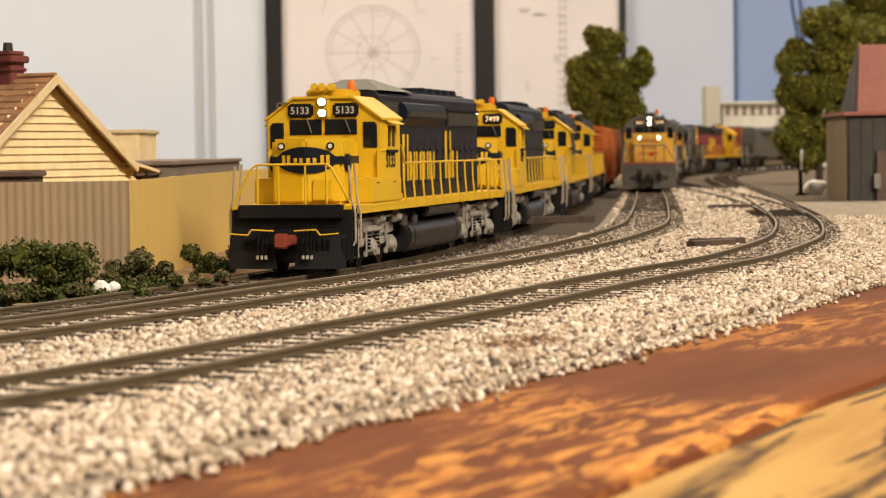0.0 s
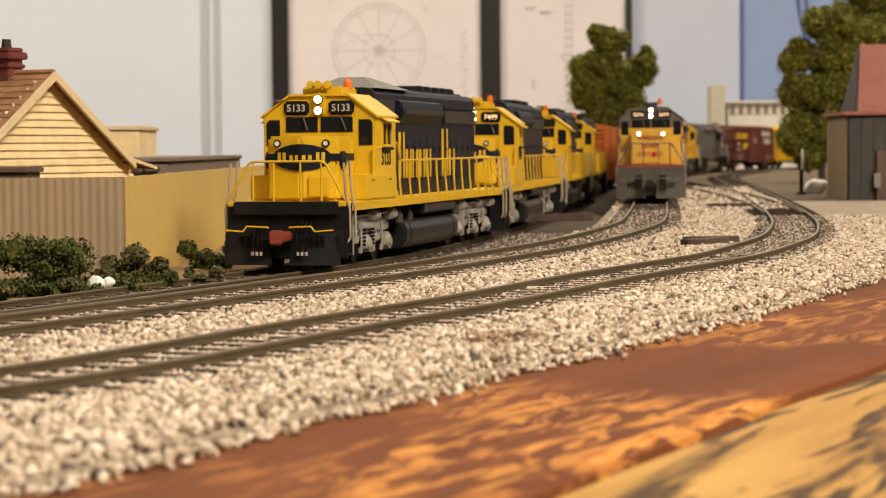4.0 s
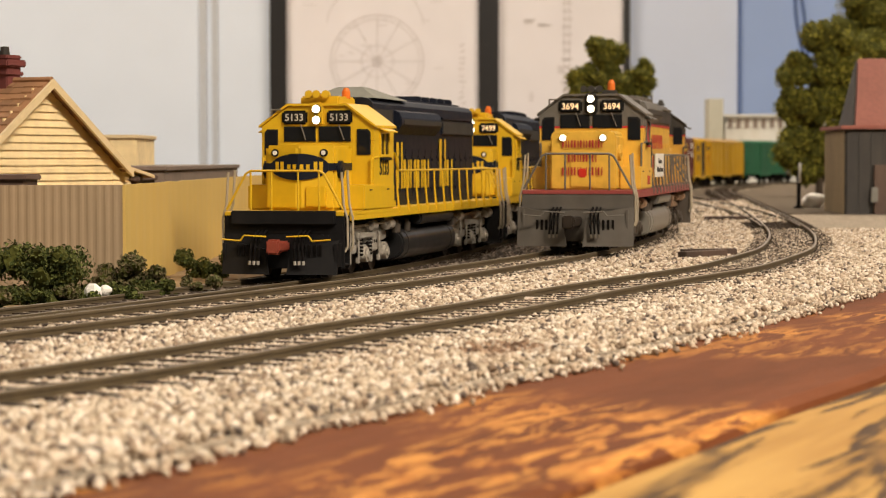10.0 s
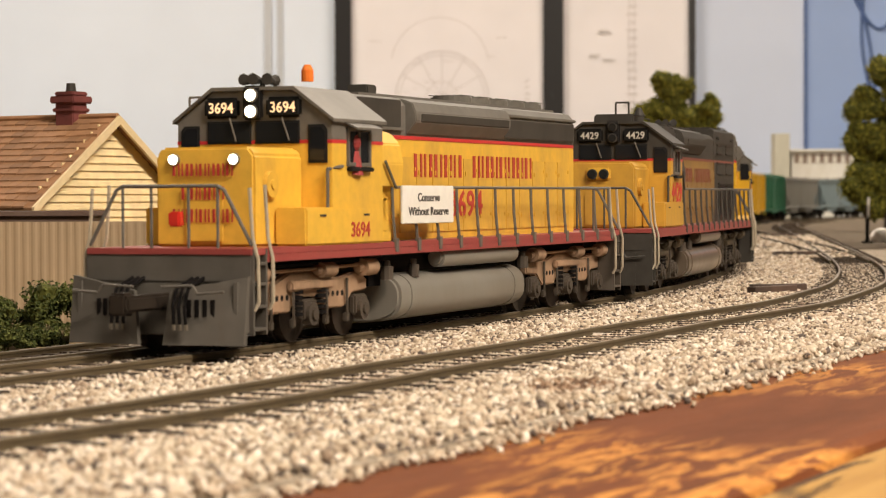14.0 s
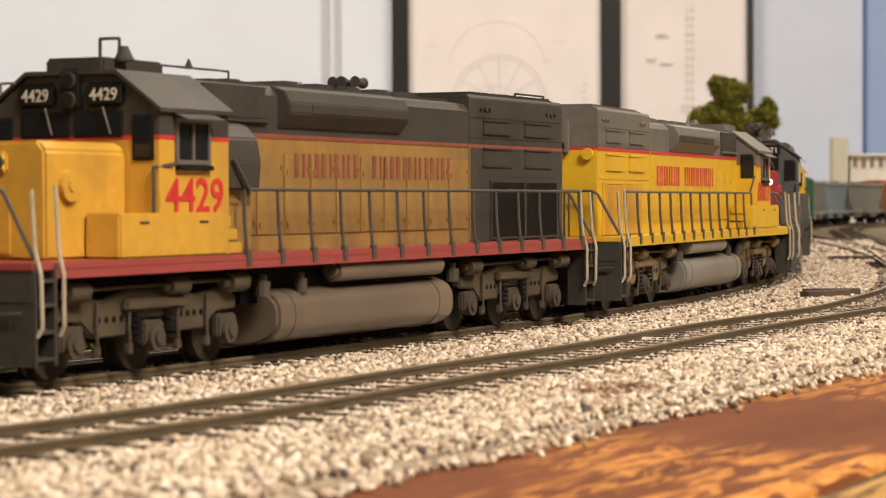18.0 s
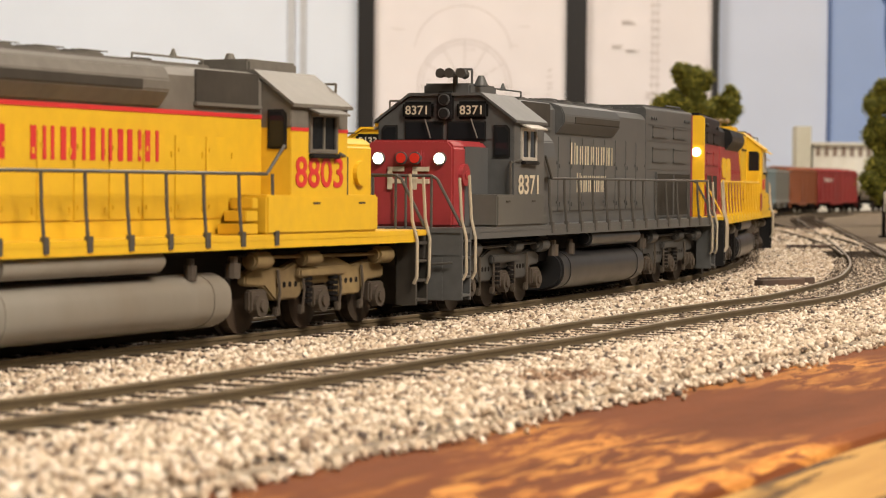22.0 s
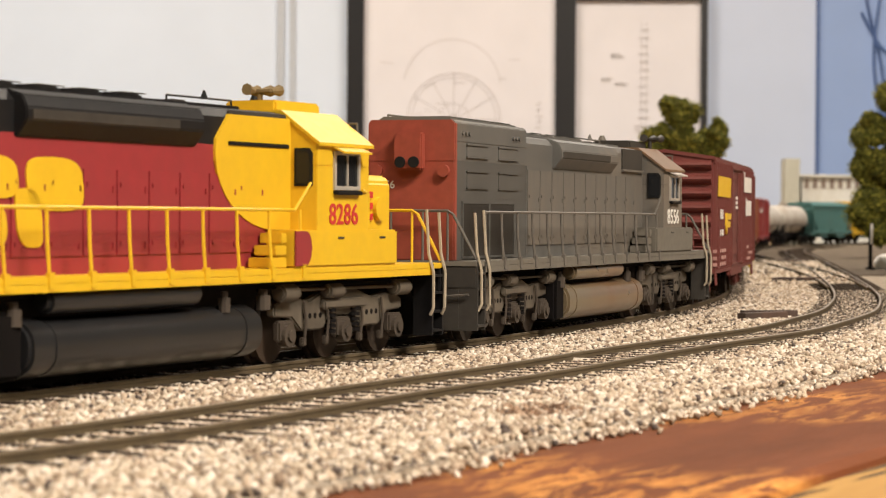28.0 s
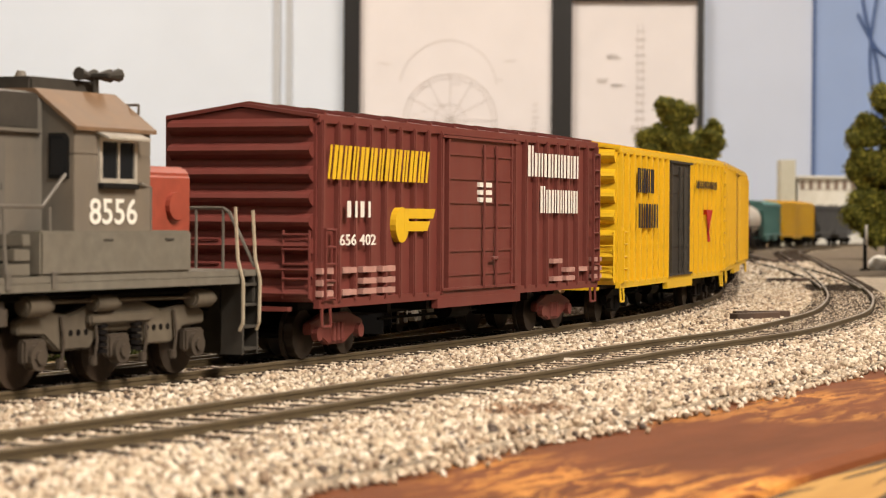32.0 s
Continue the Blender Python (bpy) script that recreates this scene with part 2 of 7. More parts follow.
GRIME = (0.09, 0.065, 0.045)
MAT = {
    "yellow": material("rail_yellow", (0.61, 0.375, 0.016), 0.5, dirt=(0.42, 0.24, 0.02), dirt_amount=0.35, vary=0.05),
    "gold": material("weathered_yellow", (0.68, 0.405, 0.046), 0.55, dirt=(0.3, 0.17, 0.05), dirt_amount=0.5, vary=0.08),
    "golddark": material("dull_yellow", (0.52, 0.29, 0.033), 0.55, dirt=(0.24, 0.13, 0.04), dirt_amount=0.6, vary=0.08),
    "dusty": material("grimy_yellow", (0.27, 0.158, 0.046), 0.6, dirt=GRIME, dirt_amount=0.8, vary=0.12, scale=250, spec=0.25),
    "warbonnet": material("bright_yellow", (0.67, 0.42, 0.01), 0.5, dirt=(0.5, 0.27, 0.02), dirt_amount=0.25, vary=0.04),
    "navy": material("dark_blue_paint", (0.0085, 0.011, 0.02), 0.45, dirt=(0.018, 0.02, 0.026), dirt_amount=0.4, spec=0.2),
    "grey": material("harbour_grey", (0.135, 0.125, 0.11), 0.5, dirt=(0.07, 0.06, 0.05), dirt_amount=0.5, spec=0.3),
    "soot": material("sooty_grey", (0.05, 0.045, 0.039), 0.6, dirt=(0.022, 0.02, 0.018), dirt_amount=0.6, spec=0.2),
    "lark": material("dark_grey_paint", (0.074, 0.076, 0.077), 0.42, dirt=(0.12, 0.116, 0.108), dirt_amount=0.35, spec=0.3),
    "faded": material("faded_grey_paint", (0.102, 0.1, 0.093), 0.55, scale=120, dirt=(0.26, 0.2, 0.14), dirt_amount=0.6, spec=0.35),
    "faded_dark": material("dark_faded_grey", (0.074, 0.073, 0.068), 0.5, scale=120, dirt=(0.13, 0.12, 0.1), dirt_amount=0.5, spec=0.35),
    "plowgrey": material("dirty_plow_grey", (0.1, 0.09, 0.078), 0.6, scale=150, dirt=(0.075, 0.048, 0.03), dirt_amount=0.9, spec=0.2, streak=0.2),
    "black": material("black_paint", (0.009, 0.009, 0.01), 0.5, dirt=(0.025, 0.022, 0.02), dirt_amount=0.5, spec=0.2),
    "under": material("underframe_black", (0.006, 0.005, 0.005), 0.7, dirt=(0.016, 0.013, 0.011), dirt_amount=0.6, spec=0.1),
    "scarlet": material("scarlet_paint", (0.28, 0.03, 0.035), 0.45, dirt=(0.16, 0.03, 0.03), dirt_amount=0.4, vary=0.06),
    "brick": material("orange_red_paint", (0.28, 0.055, 0.032), 0.55, dirt=(0.17, 0.06, 0.04), dirt_amount=0.4),
    "stripe": material("red_stripe", (0.5, 0.03, 0.03), 0.45, vary=0.05),
    "dullred": material("dull_red_stripe", (0.27, 0.05, 0.045), 0.5, vary=0.08),
    "oldletter": material("faded_red_lettering", (0.2, 0.055, 0.035), 0.6, vary=0.2),
    "letter": material("red_lettering", (0.4, 0.035, 0.025), 0.5, vary=0.05),
    "white": material("white_lettering", (0.75, 0.73, 0.68), 0.5, vary=0.05),
    "cream": material("cream_lettering", (0.5, 0.44, 0.33), 0.55, vary=0.1),
    "glass": material("cab_glass", (0.012, 0.013, 0.015), 0.07, vary=0.02, spec=0.35),
    "gasket": material("window_gasket", (0.01, 0.01, 0.01), 0.6, spec=0.2),
    "lamp": material("headlight_glow", (1.0, 0.86, 0.62), 0.3, emit=9.0, vary=0.0),
    "lamp_soft": material("marker_glow", (1.0, 0.75, 0.4), 0.3, emit=5.0, vary=0.0),
    "board_glow": material("number_glow", (1.0, 0.72, 0.42), 0.4, emit=0.6, vary=0.0),
    "board_white": material("number_paint", (0.5, 0.48, 0.43), 0.4, vary=0.0),
    "beacon": material("amber_beacon", (0.75, 0.18, 0.03), 0.2, vary=0.05),
    "redlamp": material("red_lens", (0.55, 0.03, 0.02), 0.25, vary=0.05),
    "silver": material("silver_paint", (0.5, 0.47, 0.42), 0.35, metal=0.3, dirt=(0.2, 0.16, 0.11), dirt_amount=0.6),
    "rusty": material("dusty_truck", (0.34, 0.22, 0.14), 0.75, dirt=(0.06, 0.045, 0.03), dirt_amount=0.85, scale=300, bump=0.0002, spec=0.15),
    "ochre": material("ochre_truck", (0.2, 0.145, 0.07), 0.75, dirt=(0.08, 0.055, 0.035), dirt_amount=0.8, scale=300, spec=0.15),
    "oiltruck": material("oily_brown_truck", (0.08, 0.06, 0.037), 0.6, dirt=(0.025, 0.024, 0.017), dirt_amount=0.85, scale=300, spec=0.25),
    "darktruck": material("dark_grey_truck", (0.06, 0.058, 0.055), 0.5, dirt=(0.025, 0.024, 0.023), dirt_amount=0.8, scale=300, spec=0.3),
    "raildark": material("dark_handrail", (0.06, 0.055, 0.048), 0.5),
    "greytruck": material("grey_truck", (0.125, 0.105, 0.08), 0.6, dirt=(0.06, 0.05, 0.04), dirt_amount=0.8, scale=300, spec=0.2),
    "journal": material("oily_journal", (0.07, 0.055, 0.042), 0.6, dirt=(0.03, 0.024, 0.02), dirt_amount=0.6, scale=300, spec=0.3),
    "wheel": material("wheel_steel", (0.035, 0.027, 0.021), 0.55, metal=0.3, dirt=(0.09, 0.055, 0.035), dirt_amount=0.5, spec=0.2),
    "dust": material("dusty_grey_paint", (0.15, 0.138, 0.115), 0.65, dirt=(0.13, 0.11, 0.085), dirt_amount=0.5, spec=0.2),
    "rustroof": material("rust_stained_roof", (0.175, 0.105, 0.06), 0.6, scale=250, dirt=(0.14, 0.1, 0.07), dirt_amount=0.7, spec=0.3),
    "tankgrey": material("tank_grey", (0.2, 0.185, 0.16), 0.42, dirt=(0.12, 0.09, 0.06), dirt_amount=0.6, coat=0.2, scale=150, vary=0.05),
    "tankbrown": material("tank_oily_brown", (0.12, 0.092, 0.068), 0.32, dirt=(0.25, 0.19, 0.13), dirt_amount=0.5, coat=0.3, scale=150, vary=0.05),
    "tankrust": material("tank_rust_stained", (0.15, 0.115, 0.07), 0.3, dirt=(0.17, 0.075, 0.03), dirt_amount=0.7, coat=0.3, scale=150, vary=0.05),
    "tankblack": material("tank_black", (0.016, 0.016, 0.017), 0.34, dirt=(0.028, 0.026, 0.024), dirt_amount=0.4, coat=0.2, scale=150, vary=0.05),
    "wire": material("wire_handrail", (0.42, 0.36, 0.27), 0.45, metal=0.2),
    "wiregrey": material("grey_handrail", (0.115, 0.103, 0.088), 0.5),
    "maroon": material("boxcar_red", (0.135, 0.028, 0.022), 0.6, dirt=(0.18, 0.07, 0.055), dirt_amount=0.35, vary=0.07),
    "orange": material("orange_paint", (0.55, 0.16, 0.03), 0.55, dirt=(0.3, 0.1, 0.03), dirt_amount=0.4),
    "green": material("green_paint", (0.02, 0.14, 0.07), 0.55, dirt=(0.05, 0.1, 0.06), dirt_amount=0.4),
    "teal": material("teal_paint", (0.07, 0.19, 0.185), 0.55, dirt=(0.1, 0.12, 0.1), dirt_amount=0.4),
    "paleblue": material("pale_blue_paint", (0.22, 0.3, 0.33), 0.6, dirt=(0.2, 0.18, 0.15), dirt_amount=0.5),
    "palegrey": material("pale_grey_paint", (0.24, 0.24, 0.22), 0.6, dirt=(0.12, 0.1, 0.08), dirt_amount=0.5),
    "redcar": material("red_paint", (0.3, 0.035, 0.035), 0.55, dirt=(0.2, 0.05, 0.04), dirt_amount=0.4),
    "tanroof": material("tan_roof", (0.52, 0.4, 0.24), 0.6, dirt=(0.3, 0.2, 0.1), dirt_amount=0.5),
    "whitecar": material("stained_white_paint", (0.5, 0.47, 0.42), 0.5, dirt=(0.25, 0.16, 0.1), dirt_amount=0.7),
    "browncar": material("brown_orange_paint", (0.33, 0.11, 0.045), 0.6, dirt=(0.2, 0.08, 0.04), dirt_amount=0.5),
    "rail": material("painted_rail", (0.1, 0.076, 0.045), 0.6, dirt=(0.06, 0.045, 0.027), dirt_amount=0.5, spec=0.15),
    "railhead": material("rail_head_steel", (0.2, 0.16, 0.115), 0.45, metal=0.4),
    "tie": material("creosoted_tie", (0.045, 0.033, 0.024), 0.85, dirt=(0.1, 0.075, 0.055), dirt_amount=0.5, per_object=0.3, bump=0.0002, spec=0.12),
    "infill": material("sandy_infill", (0.5, 0.42, 0.32), 0.95, scale=900, vary=0.4, dirt=(0.2, 0.16, 0.11), dirt_amount=0.7, bump=0.0006, spec=0.12),
    "bed": material("ballast_bed", (0.33, 0.28, 0.22), 0.95, scale=500, vary=0.45, dirt=(0.2, 0.15, 0.11), dirt_amount=0.6, bump=0.001, spec=0.12),
    "darkbed": material("dark_ballast_bed", (0.085, 0.068, 0.054), 0.95, scale=500, vary=0.4, dirt=(0.16, 0.125, 0.095), dirt_amount=0.4, bump=0.001, spec=0.12),
    "soil": material("sandy_soil", (0.34, 0.24, 0.135), 0.95, scale=300, vary=0.25, dirt=(0.2, 0.13, 0.07), dirt_amount=0.6, bump=0.001, spec=0.12),
    "wall": material("painted_wall", (0.72, 0.8, 0.93), 0.7, scale=8, vary=0.02),
    "sheet": material("pale_blue_sheet", (0.3, 0.42, 0.72), 0.6, scale=6, vary=0.05),
    "bluewall": material("pale_wall_panel", (0.6, 0.68, 0.86), 0.6, scale=6, vary=0.03),
    "seam": material("grey_seam", (0.5, 0.53, 0.58), 0.6),
    "seamblue": material("blue_cord", (0.07, 0.13, 0.32), 0.5),
    "paper": material("drawing_paper", (0.82, 0.79, 0.82), 0.6, scale=10, vary=0.03),
    "pencil": material("pencil_line", (0.6, 0.565, 0.565), 0.8),
    "frame": material("black_frame", (0.012, 0.012, 0.014), 0.35),
    # ceiling and wall tones chosen to hold down the fill light
    "ceilgrey": material("ceiling_paint", (0.3, 0.29, 0.28), 0.8, scale=8, vary=0.05),
    "dimwall": material("dim_wall", (0.1, 0.09, 0.08), 0.8, scale=8, vary=0.05),
    "carpet": material("room_floor", (0.06, 0.055, 0.05), 0.9, scale=60, vary=0.2),
    "diffuser": material("light_diffuser", (1.0, 0.95, 0.88), 0.5, emit=1.0, vary=0.0),
}


# ---- mesh helpers: all sizes in millimetres ----
MM = 0.001


def part(name, bm, mat, parent=None, label="", smooth=False, loc=None):
    """One mesh object, under a thing or under a part."""
    me = bpy.data.meshes.new(name)
    bmesh.ops.scale(bm, vec=(MM, MM, MM), verts=bm.verts)
    if smooth == "edges":
        bm.normal_update()
        for e_ in bm.edges:
            if e_.calc_face_angle(0) > 0.6:
                e_.smooth = False
    bm.to_mesh(me)
    bm.free()
    me.materials.append(MAT[mat] if isinstance(mat, str) else mat)
    if smooth:
        me.polygons.foreach_set("use_smooth", [True] * len(me.polygons))
    ob = new(name, me)
    ob.parent = parent
    if loc:
        ob.location = Vector(loc) * MM
    if label:
        ob["label"] = label
    return ob


def again(ob, loc, parent=None, rz=0.0):
    """The same mesh once more, as an object of its own."""
    o = new(ob.name.split(".")[0], ob.data)
    o.parent = parent or ob.parent
    o.location = Vector(loc) * MM
    o.rotation_euler[2] = rz
    return o


def thing(name, label, category, group="", at=None, kind=""):
    ob = new(name)
    ob.empty_display_size = 0.01
    if at is not None:
        ob.matrix_world = at
    return tagged(ob, label, category, group, kind)


def box(bm, x0, x1, y0, y1, z0, z1, bev=0.0):
    v = [bm.verts.new((x, y, z)) for z in (z0, z1) for y in (y0, y1) for x in (x0, x1)]
    fs = [bm.faces.new([v[i] for i in f]) for f in ((0, 2, 3, 1), (4, 5, 7, 6), (0, 1, 5, 4), (2, 6, 7, 3), (0, 4, 6, 2), (1, 3, 7, 5))]
    if bev:
        edges = list({e for f in fs for e in f.edges})
        bmesh.ops.bevel(bm, geom=edges, offset=bev, segments=2, affect="EDGES", clamp_overlap=True)
    return bm


def prism(bm, poly, axis, a, b, bev=0.0):
    """A polygon drawn out along an axis. poly: (y, z) for x, (x, z) for y, (x, y) for z."""
    def put(p, c):
        return {"x": (c, p[0], p[1]), "y": (p[0], c, p[1]), "z": (p[0], p[1], c)}[axis]
    lo = [bm.verts.new(put(p, a)) for p in poly]
    hi = [bm.verts.new(put(p, b)) for p in poly]
    fs = [bm.faces.new(lo[::-1]), bm.faces.new(hi)]
    for i in range(len(poly)):
        j = (i + 1) % len(poly)
        fs.append(bm.faces.new((lo[i], lo[j], hi[j], hi[i])))
    bmesh.ops.recalc_face_normals(bm, faces=fs)
    if bev:
        edges = list({e for f in fs for e in f.edges})
        bmesh.ops.bevel(bm, geom=edges, offset=bev, segments=2, affect="EDGES", clamp_overlap=True)
    return bm


def cyl(bm, p0, p1, r, n=10, r2=None, caps=True):
    p0, p1 = Vector(p0), Vector(p1)
    d = (p1 - p0).normalized()
    u = d.orthogonal().normalized()
    w = d.cross(u)
    r2 = r if r2 is None else r2
    lo, hi = [], []
    for i in range(n):
        a = 2 * math.pi * i / n
        q = u * math.cos(a) + w * math.sin(a)
        lo.append(bm.verts.new(p0 + q * r))
        hi.append(bm.verts.new(p1 + q * r2))
    for i in range(n):
        j = (i + 1) % n
        bm.faces.new((lo[i], lo[j], hi[j], hi[i]))
    if caps:
        bm.faces.new(lo[::-1])
        bm.faces.new(hi)
    return bm


def tube(bm, pts, r, n=6):
    for a, b in zip(pts[:-1], pts[1:]):
        cyl(bm, a, b, r, n)
    return bm


def B():
    return bmesh.new()


def lettering(body, size, mat, parent, origin, ax, ay, label="", width=None, name="lettering"):
    """Words in the built-in font as a thin raised mesh; ax, ay: the ways of writing and of up."""
    cu = bpy.data.curves.new(name, "FONT")
    cu.body, cu.size, cu.extrude, cu.align_x = body, size, 0.06, "CENTER"
    cu.resolution_u = 3
    cu.offset = size * 0.012
    tmp = bpy.data.objects.new(name, cu)
    me = bpy.data.meshes.new_from_object(tmp)
    bpy.data.objects.remove(tmp)
    ax, ay = Vector(ax), Vector(ay)
    az = ax.cross(ay)
    xs = [v.co.x for v in me.vertices]
    k = width / (max(xs) - min(xs)) if width else 1.0
    m = Matrix((ax * k, ay, az)).transposed().to_4x4()
    m.translation = Vector(origin)
    me.transform(Matrix.Scale(MM, 4) @ m)
    me.materials.clear()
    me.materials.append(MAT[mat])
    ob = new(name, me)
    ob.parent = parent
    if label:
        ob["label"] = label
    return ob


def glyph_bars(n, height, pitch, mat, parent, origin, ax, ay, name="lettering", gaps=(), stroke=0.0, slant=0.0, first=1.0, fill=0.76):
    """A line of plain upright bars, a pair for each letter, where a name stands."""
    ax, ay = Vector(ax), Vector(ay)
    az = ax.cross(ay)
    bm = B()
    st = stroke or pitch * 0.2
    w = pitch * fill
    def bar(x0, x1, y0, y1):
        vs = []
        for zz in (0.02, 0.14):
            for x, y in ((x0, y0), (x1, y0), (x1, y1), (x0, y1)):
                vs.append(bm.verts.new(Vector(origin) + ax * (x + slant * y) + ay * y + az * zz))
        for f in ((4, 5, 6, 7), (0, 1, 5, 4), (1, 2, 6, 5), (2, 3, 7, 6), (3, 0, 4, 7)):
            bm.faces.new([vs[i] for i in f])
    x = -(n * pitch) / 2
    for i in range(n):
        if i not in gaps:
            h = height * (first if i == 0 else 1.0)
            a, b = (st * 1.35, st * 0.8) if (i * 5 + n) % 3 else (st * 0.8, st * 1.35)
            bar(x, x + a, 0, h)
            bar(x + w - b, x + w, 0, h)
        x += pitch
    return part(name, bm, mat, parent)


# ---- the plan: centre lines of the tracks ----
def spline(pts, n=6000):
    pts = np.array(pts, float)
    s = np.r_[0, np.cumsum(np.linalg.norm(np.diff(pts, axis=0), axis=1))]
    k, h = len(s), np.diff(s)
    a, b = np.zeros((k, k)), np.zeros((k, 2))
    a[0, 0] = a[-1, -1] = 1
    for i in range(1, k - 1):
        a[i, i - 1], a[i, i], a[i, i + 1] = h[i - 1], 2 * (h[i - 1] + h[i]), h[i]
        b[i] = 6 * ((pts[i + 1] - pts[i]) / h[i] - (pts[i] - pts[i - 1]) / h[i - 1])
    m = np.linalg.solve(a, b)
    t = np.linspace(0, s[-1], n)
    j = np.clip(np.searchsorted(s, t) - 1, 0, k - 2)
    u, v, hh = (s[j + 1] - t) / h[j], (t - s[j]) / h[j], h[j][:, None]
    q = u[:, None] * pts[j] + v[:, None] * pts[j + 1] + ((u**3 - u)[:, None] * m[j] + (v**3 - v)[:, None] * m[j + 1]) * hh**2 / 6
    return q, np.r_[0, np.cumsum(np.linalg.norm(np.diff(q, axis=0), axis=1))]


class Path:
    def __init__(self, pts, z):
        self.q, self.s = spline(pts)
        self.z = z
        d = np.gradient(self.q, axis=0)
        self.d = d / np.linalg.norm(d, axis=1)[:, None]

    def at(self, s):
        c = np.array([np.interp(s, self.s, self.q[:, 0]), np.interp(s, self.s, self.q[:, 1])])
        if s < 0:
            c = c + self.d[0] * s
        if s > self.s[-1]:
            c = c + self.d[-1] * (s - self.s[-1])
        return c

    def way(self, s):
        d = np.array([np.interp(s, self.s, self.d[:, 0]), np.interp(s, self.s, self.d[:, 1])])
        return d / np.linalg.norm(d)

    def side(self, s, off):
        """A point beside the line; off is to the right, looking away down the line."""
        d = self.way(s)
        return self.at(s) + np.array([d[1], -d[0]]) * off

    def s_at_y(self, y):
        return float(np.interp(y, self.q[:, 1], self.s))


TRACK_A = Path([(-330, 190), (-225, 300), (-165, 385), (-128, 445), (-99, 500), (-80, 549), (-60, 604), (-42, 656), (-25, 716), (-9, 785), (5, 865), (19, 953), (34, 1060), (52, 1200), (75, 1400), (101, 1640), (153, 2100), (190, 2360), (245, 2620), (330, 2860), (450, 3080)], -5.0)
TRACK_B = Path([(-2480, -380), (-1700, -385), (-1080, -370), (-760, -320), (-540, -235), (-390, -125), (-280, 0), (-222, 95), (-177, 183), (-140, 258), (-109, 322), (-83, 378), (-54, 444), (-36, 489), (-19, 532), (0, 582), (14, 624), (31, 676), (50, 745), (64, 810), (76, 872), (88, 966), (106, 1150), (122, 1320), (151, 1640), (174, 1850), (203, 2100), (243, 2360), (300, 2605), (395, 2840), (520, 3050), (690, 3210), (900, 3330), (1200, 3430), (1600, 3490), (2550, 3510)], 0.0)
TRACK_C = Path([(-190, 40), (-144, 122), (-104, 200), (-69, 272), (-52, 303), (-34, 343), (-12, 397), (8, 442), (32, 504), (64, 580), (77, 610), (89, 646), (101, 688), (113, 733), (125, 794), (139, 883), (150, 970), (172, 1180), (196, 1430), (240, 1900), (295, 2350), (370, 2650)], 0.0)
TRACK_D = Path([(146, 940), (163, 1120), (176, 1330), (184, 1560), (192, 1800), (206, 2080), (230, 2280)], 0.0)


def sweep(bm, path, s0, s1, off, poly, step):
    """A profile (across, up) carried along a track, off to its right."""
    n = max(2, int((s1 - s0) / step))
    rings = []
    for i in range(n + 1):
        s = s0 + (s1 - s0) * i / n
        c, d = path.at(s), path.way(s)
        r = np.array([d[1], -d[0]])
        rings.append([bm.verts.new((*(c + r * (off + p[0])), path.z + p[1])) for p in poly])
    for a, b in zip(rings[:-1], rings[1:]):
        for i in range(len(poly)):
            j = (i + 1) % len(poly)
            bm.faces.new((a[i], a[j], b[j], b[i]))
    bm.faces.new(rings[0])
    bm.faces.new(rings[-1][::-1])


RAIL = [(-0.95, -2.1), (0.95, -2.1), (0.95, -1.75), (0.28, -1.5), (0.28, -0.75), (0.5, -0.55), (0.5, -0.12), (0.4, 0.0), (-0.4, 0.0), (-0.5, -0.12), (-0.5, -0.55), (-0.28, -0.75), (-0.28, -1.5), (-0.95, -1.75)]
TIE_STEP = 7.6


def tie_mesh(half):
    bm = B()
    box(bm, -half, half, -1.3, 1.3, -4.0, -1.35, 0.12)
    me = bpy.data.meshes.new("tie")
    bmesh.ops.scale(bm, vec=(MM, MM, MM), verts=bm.verts)
    bm.to_mesh(me)
    bm.free()
    me.materials.append(MAT["tie"])
    return me


def build_track(path, s0, s1, label, near_until, fill="infill"):
    tr = thing("railway_track", label, "track", "model railway tracks", kind="structure")
    for off in (-8.6, 8.6):
        bm = B()
        sweep(bm, path, s0, s1, off, RAIL, 12)
        part("rail", bm, "rail", tr, smooth=False)
        bm = B()
        sweep(bm, path, s0, s1, off, [(-0.36, -0.02), (0.36, -0.02), (0.36, 0.05), (-0.36, 0.05)], 12)
        part("rail_head", bm, "railhead", tr, "worn steel running surface")
    bm = B()
    sweep(bm, path, s0, s1, 0, [(-15.4, -3.2), (15.4, -3.2), (14.6, -1.75), (9.8, -1.65), (7.4, -1.65), (0, -1.6), (-7.4, -1.65), (-9.8, -1.65), (-14.6, -1.75)], 12)
    part("ballast_infill", bm, fill, tr)
    me = tie_mesh(15.0)
    far = B()
    s, k = s0 + 3, 0
    while s < s1 - 3:
        c, d = path.at(s), path.way(s)
        turn = math.atan2(d[1], d[0]) - math.pi / 2 + random.uniform(-0.02, 0.02)
        if s < near_until and k < 290 and c[1] > 250:
            o = new("tie", me)
            o.parent = tr
            o.location = Vector((c[0], c[1], path.z)) * MM
            o.rotation_euler[2] = turn
            k += 1
        else:
            n0 = len(far.verts)
            box(far, -15, 15, -1.3, 1.3, -4, -1.4)
            far.verts.ensure_lookup_table()
            m = Matrix.Translation((c[0], c[1], path.z)) @ Matrix.Rotation(turn, 4, "Z")
            for v in far.verts[n0:]:
                v.co = m @ v.co
        s += TIE_STEP
    ob = part("ties", far, "tie", tr)
    ob["kind"] = "stuff"
    return tr


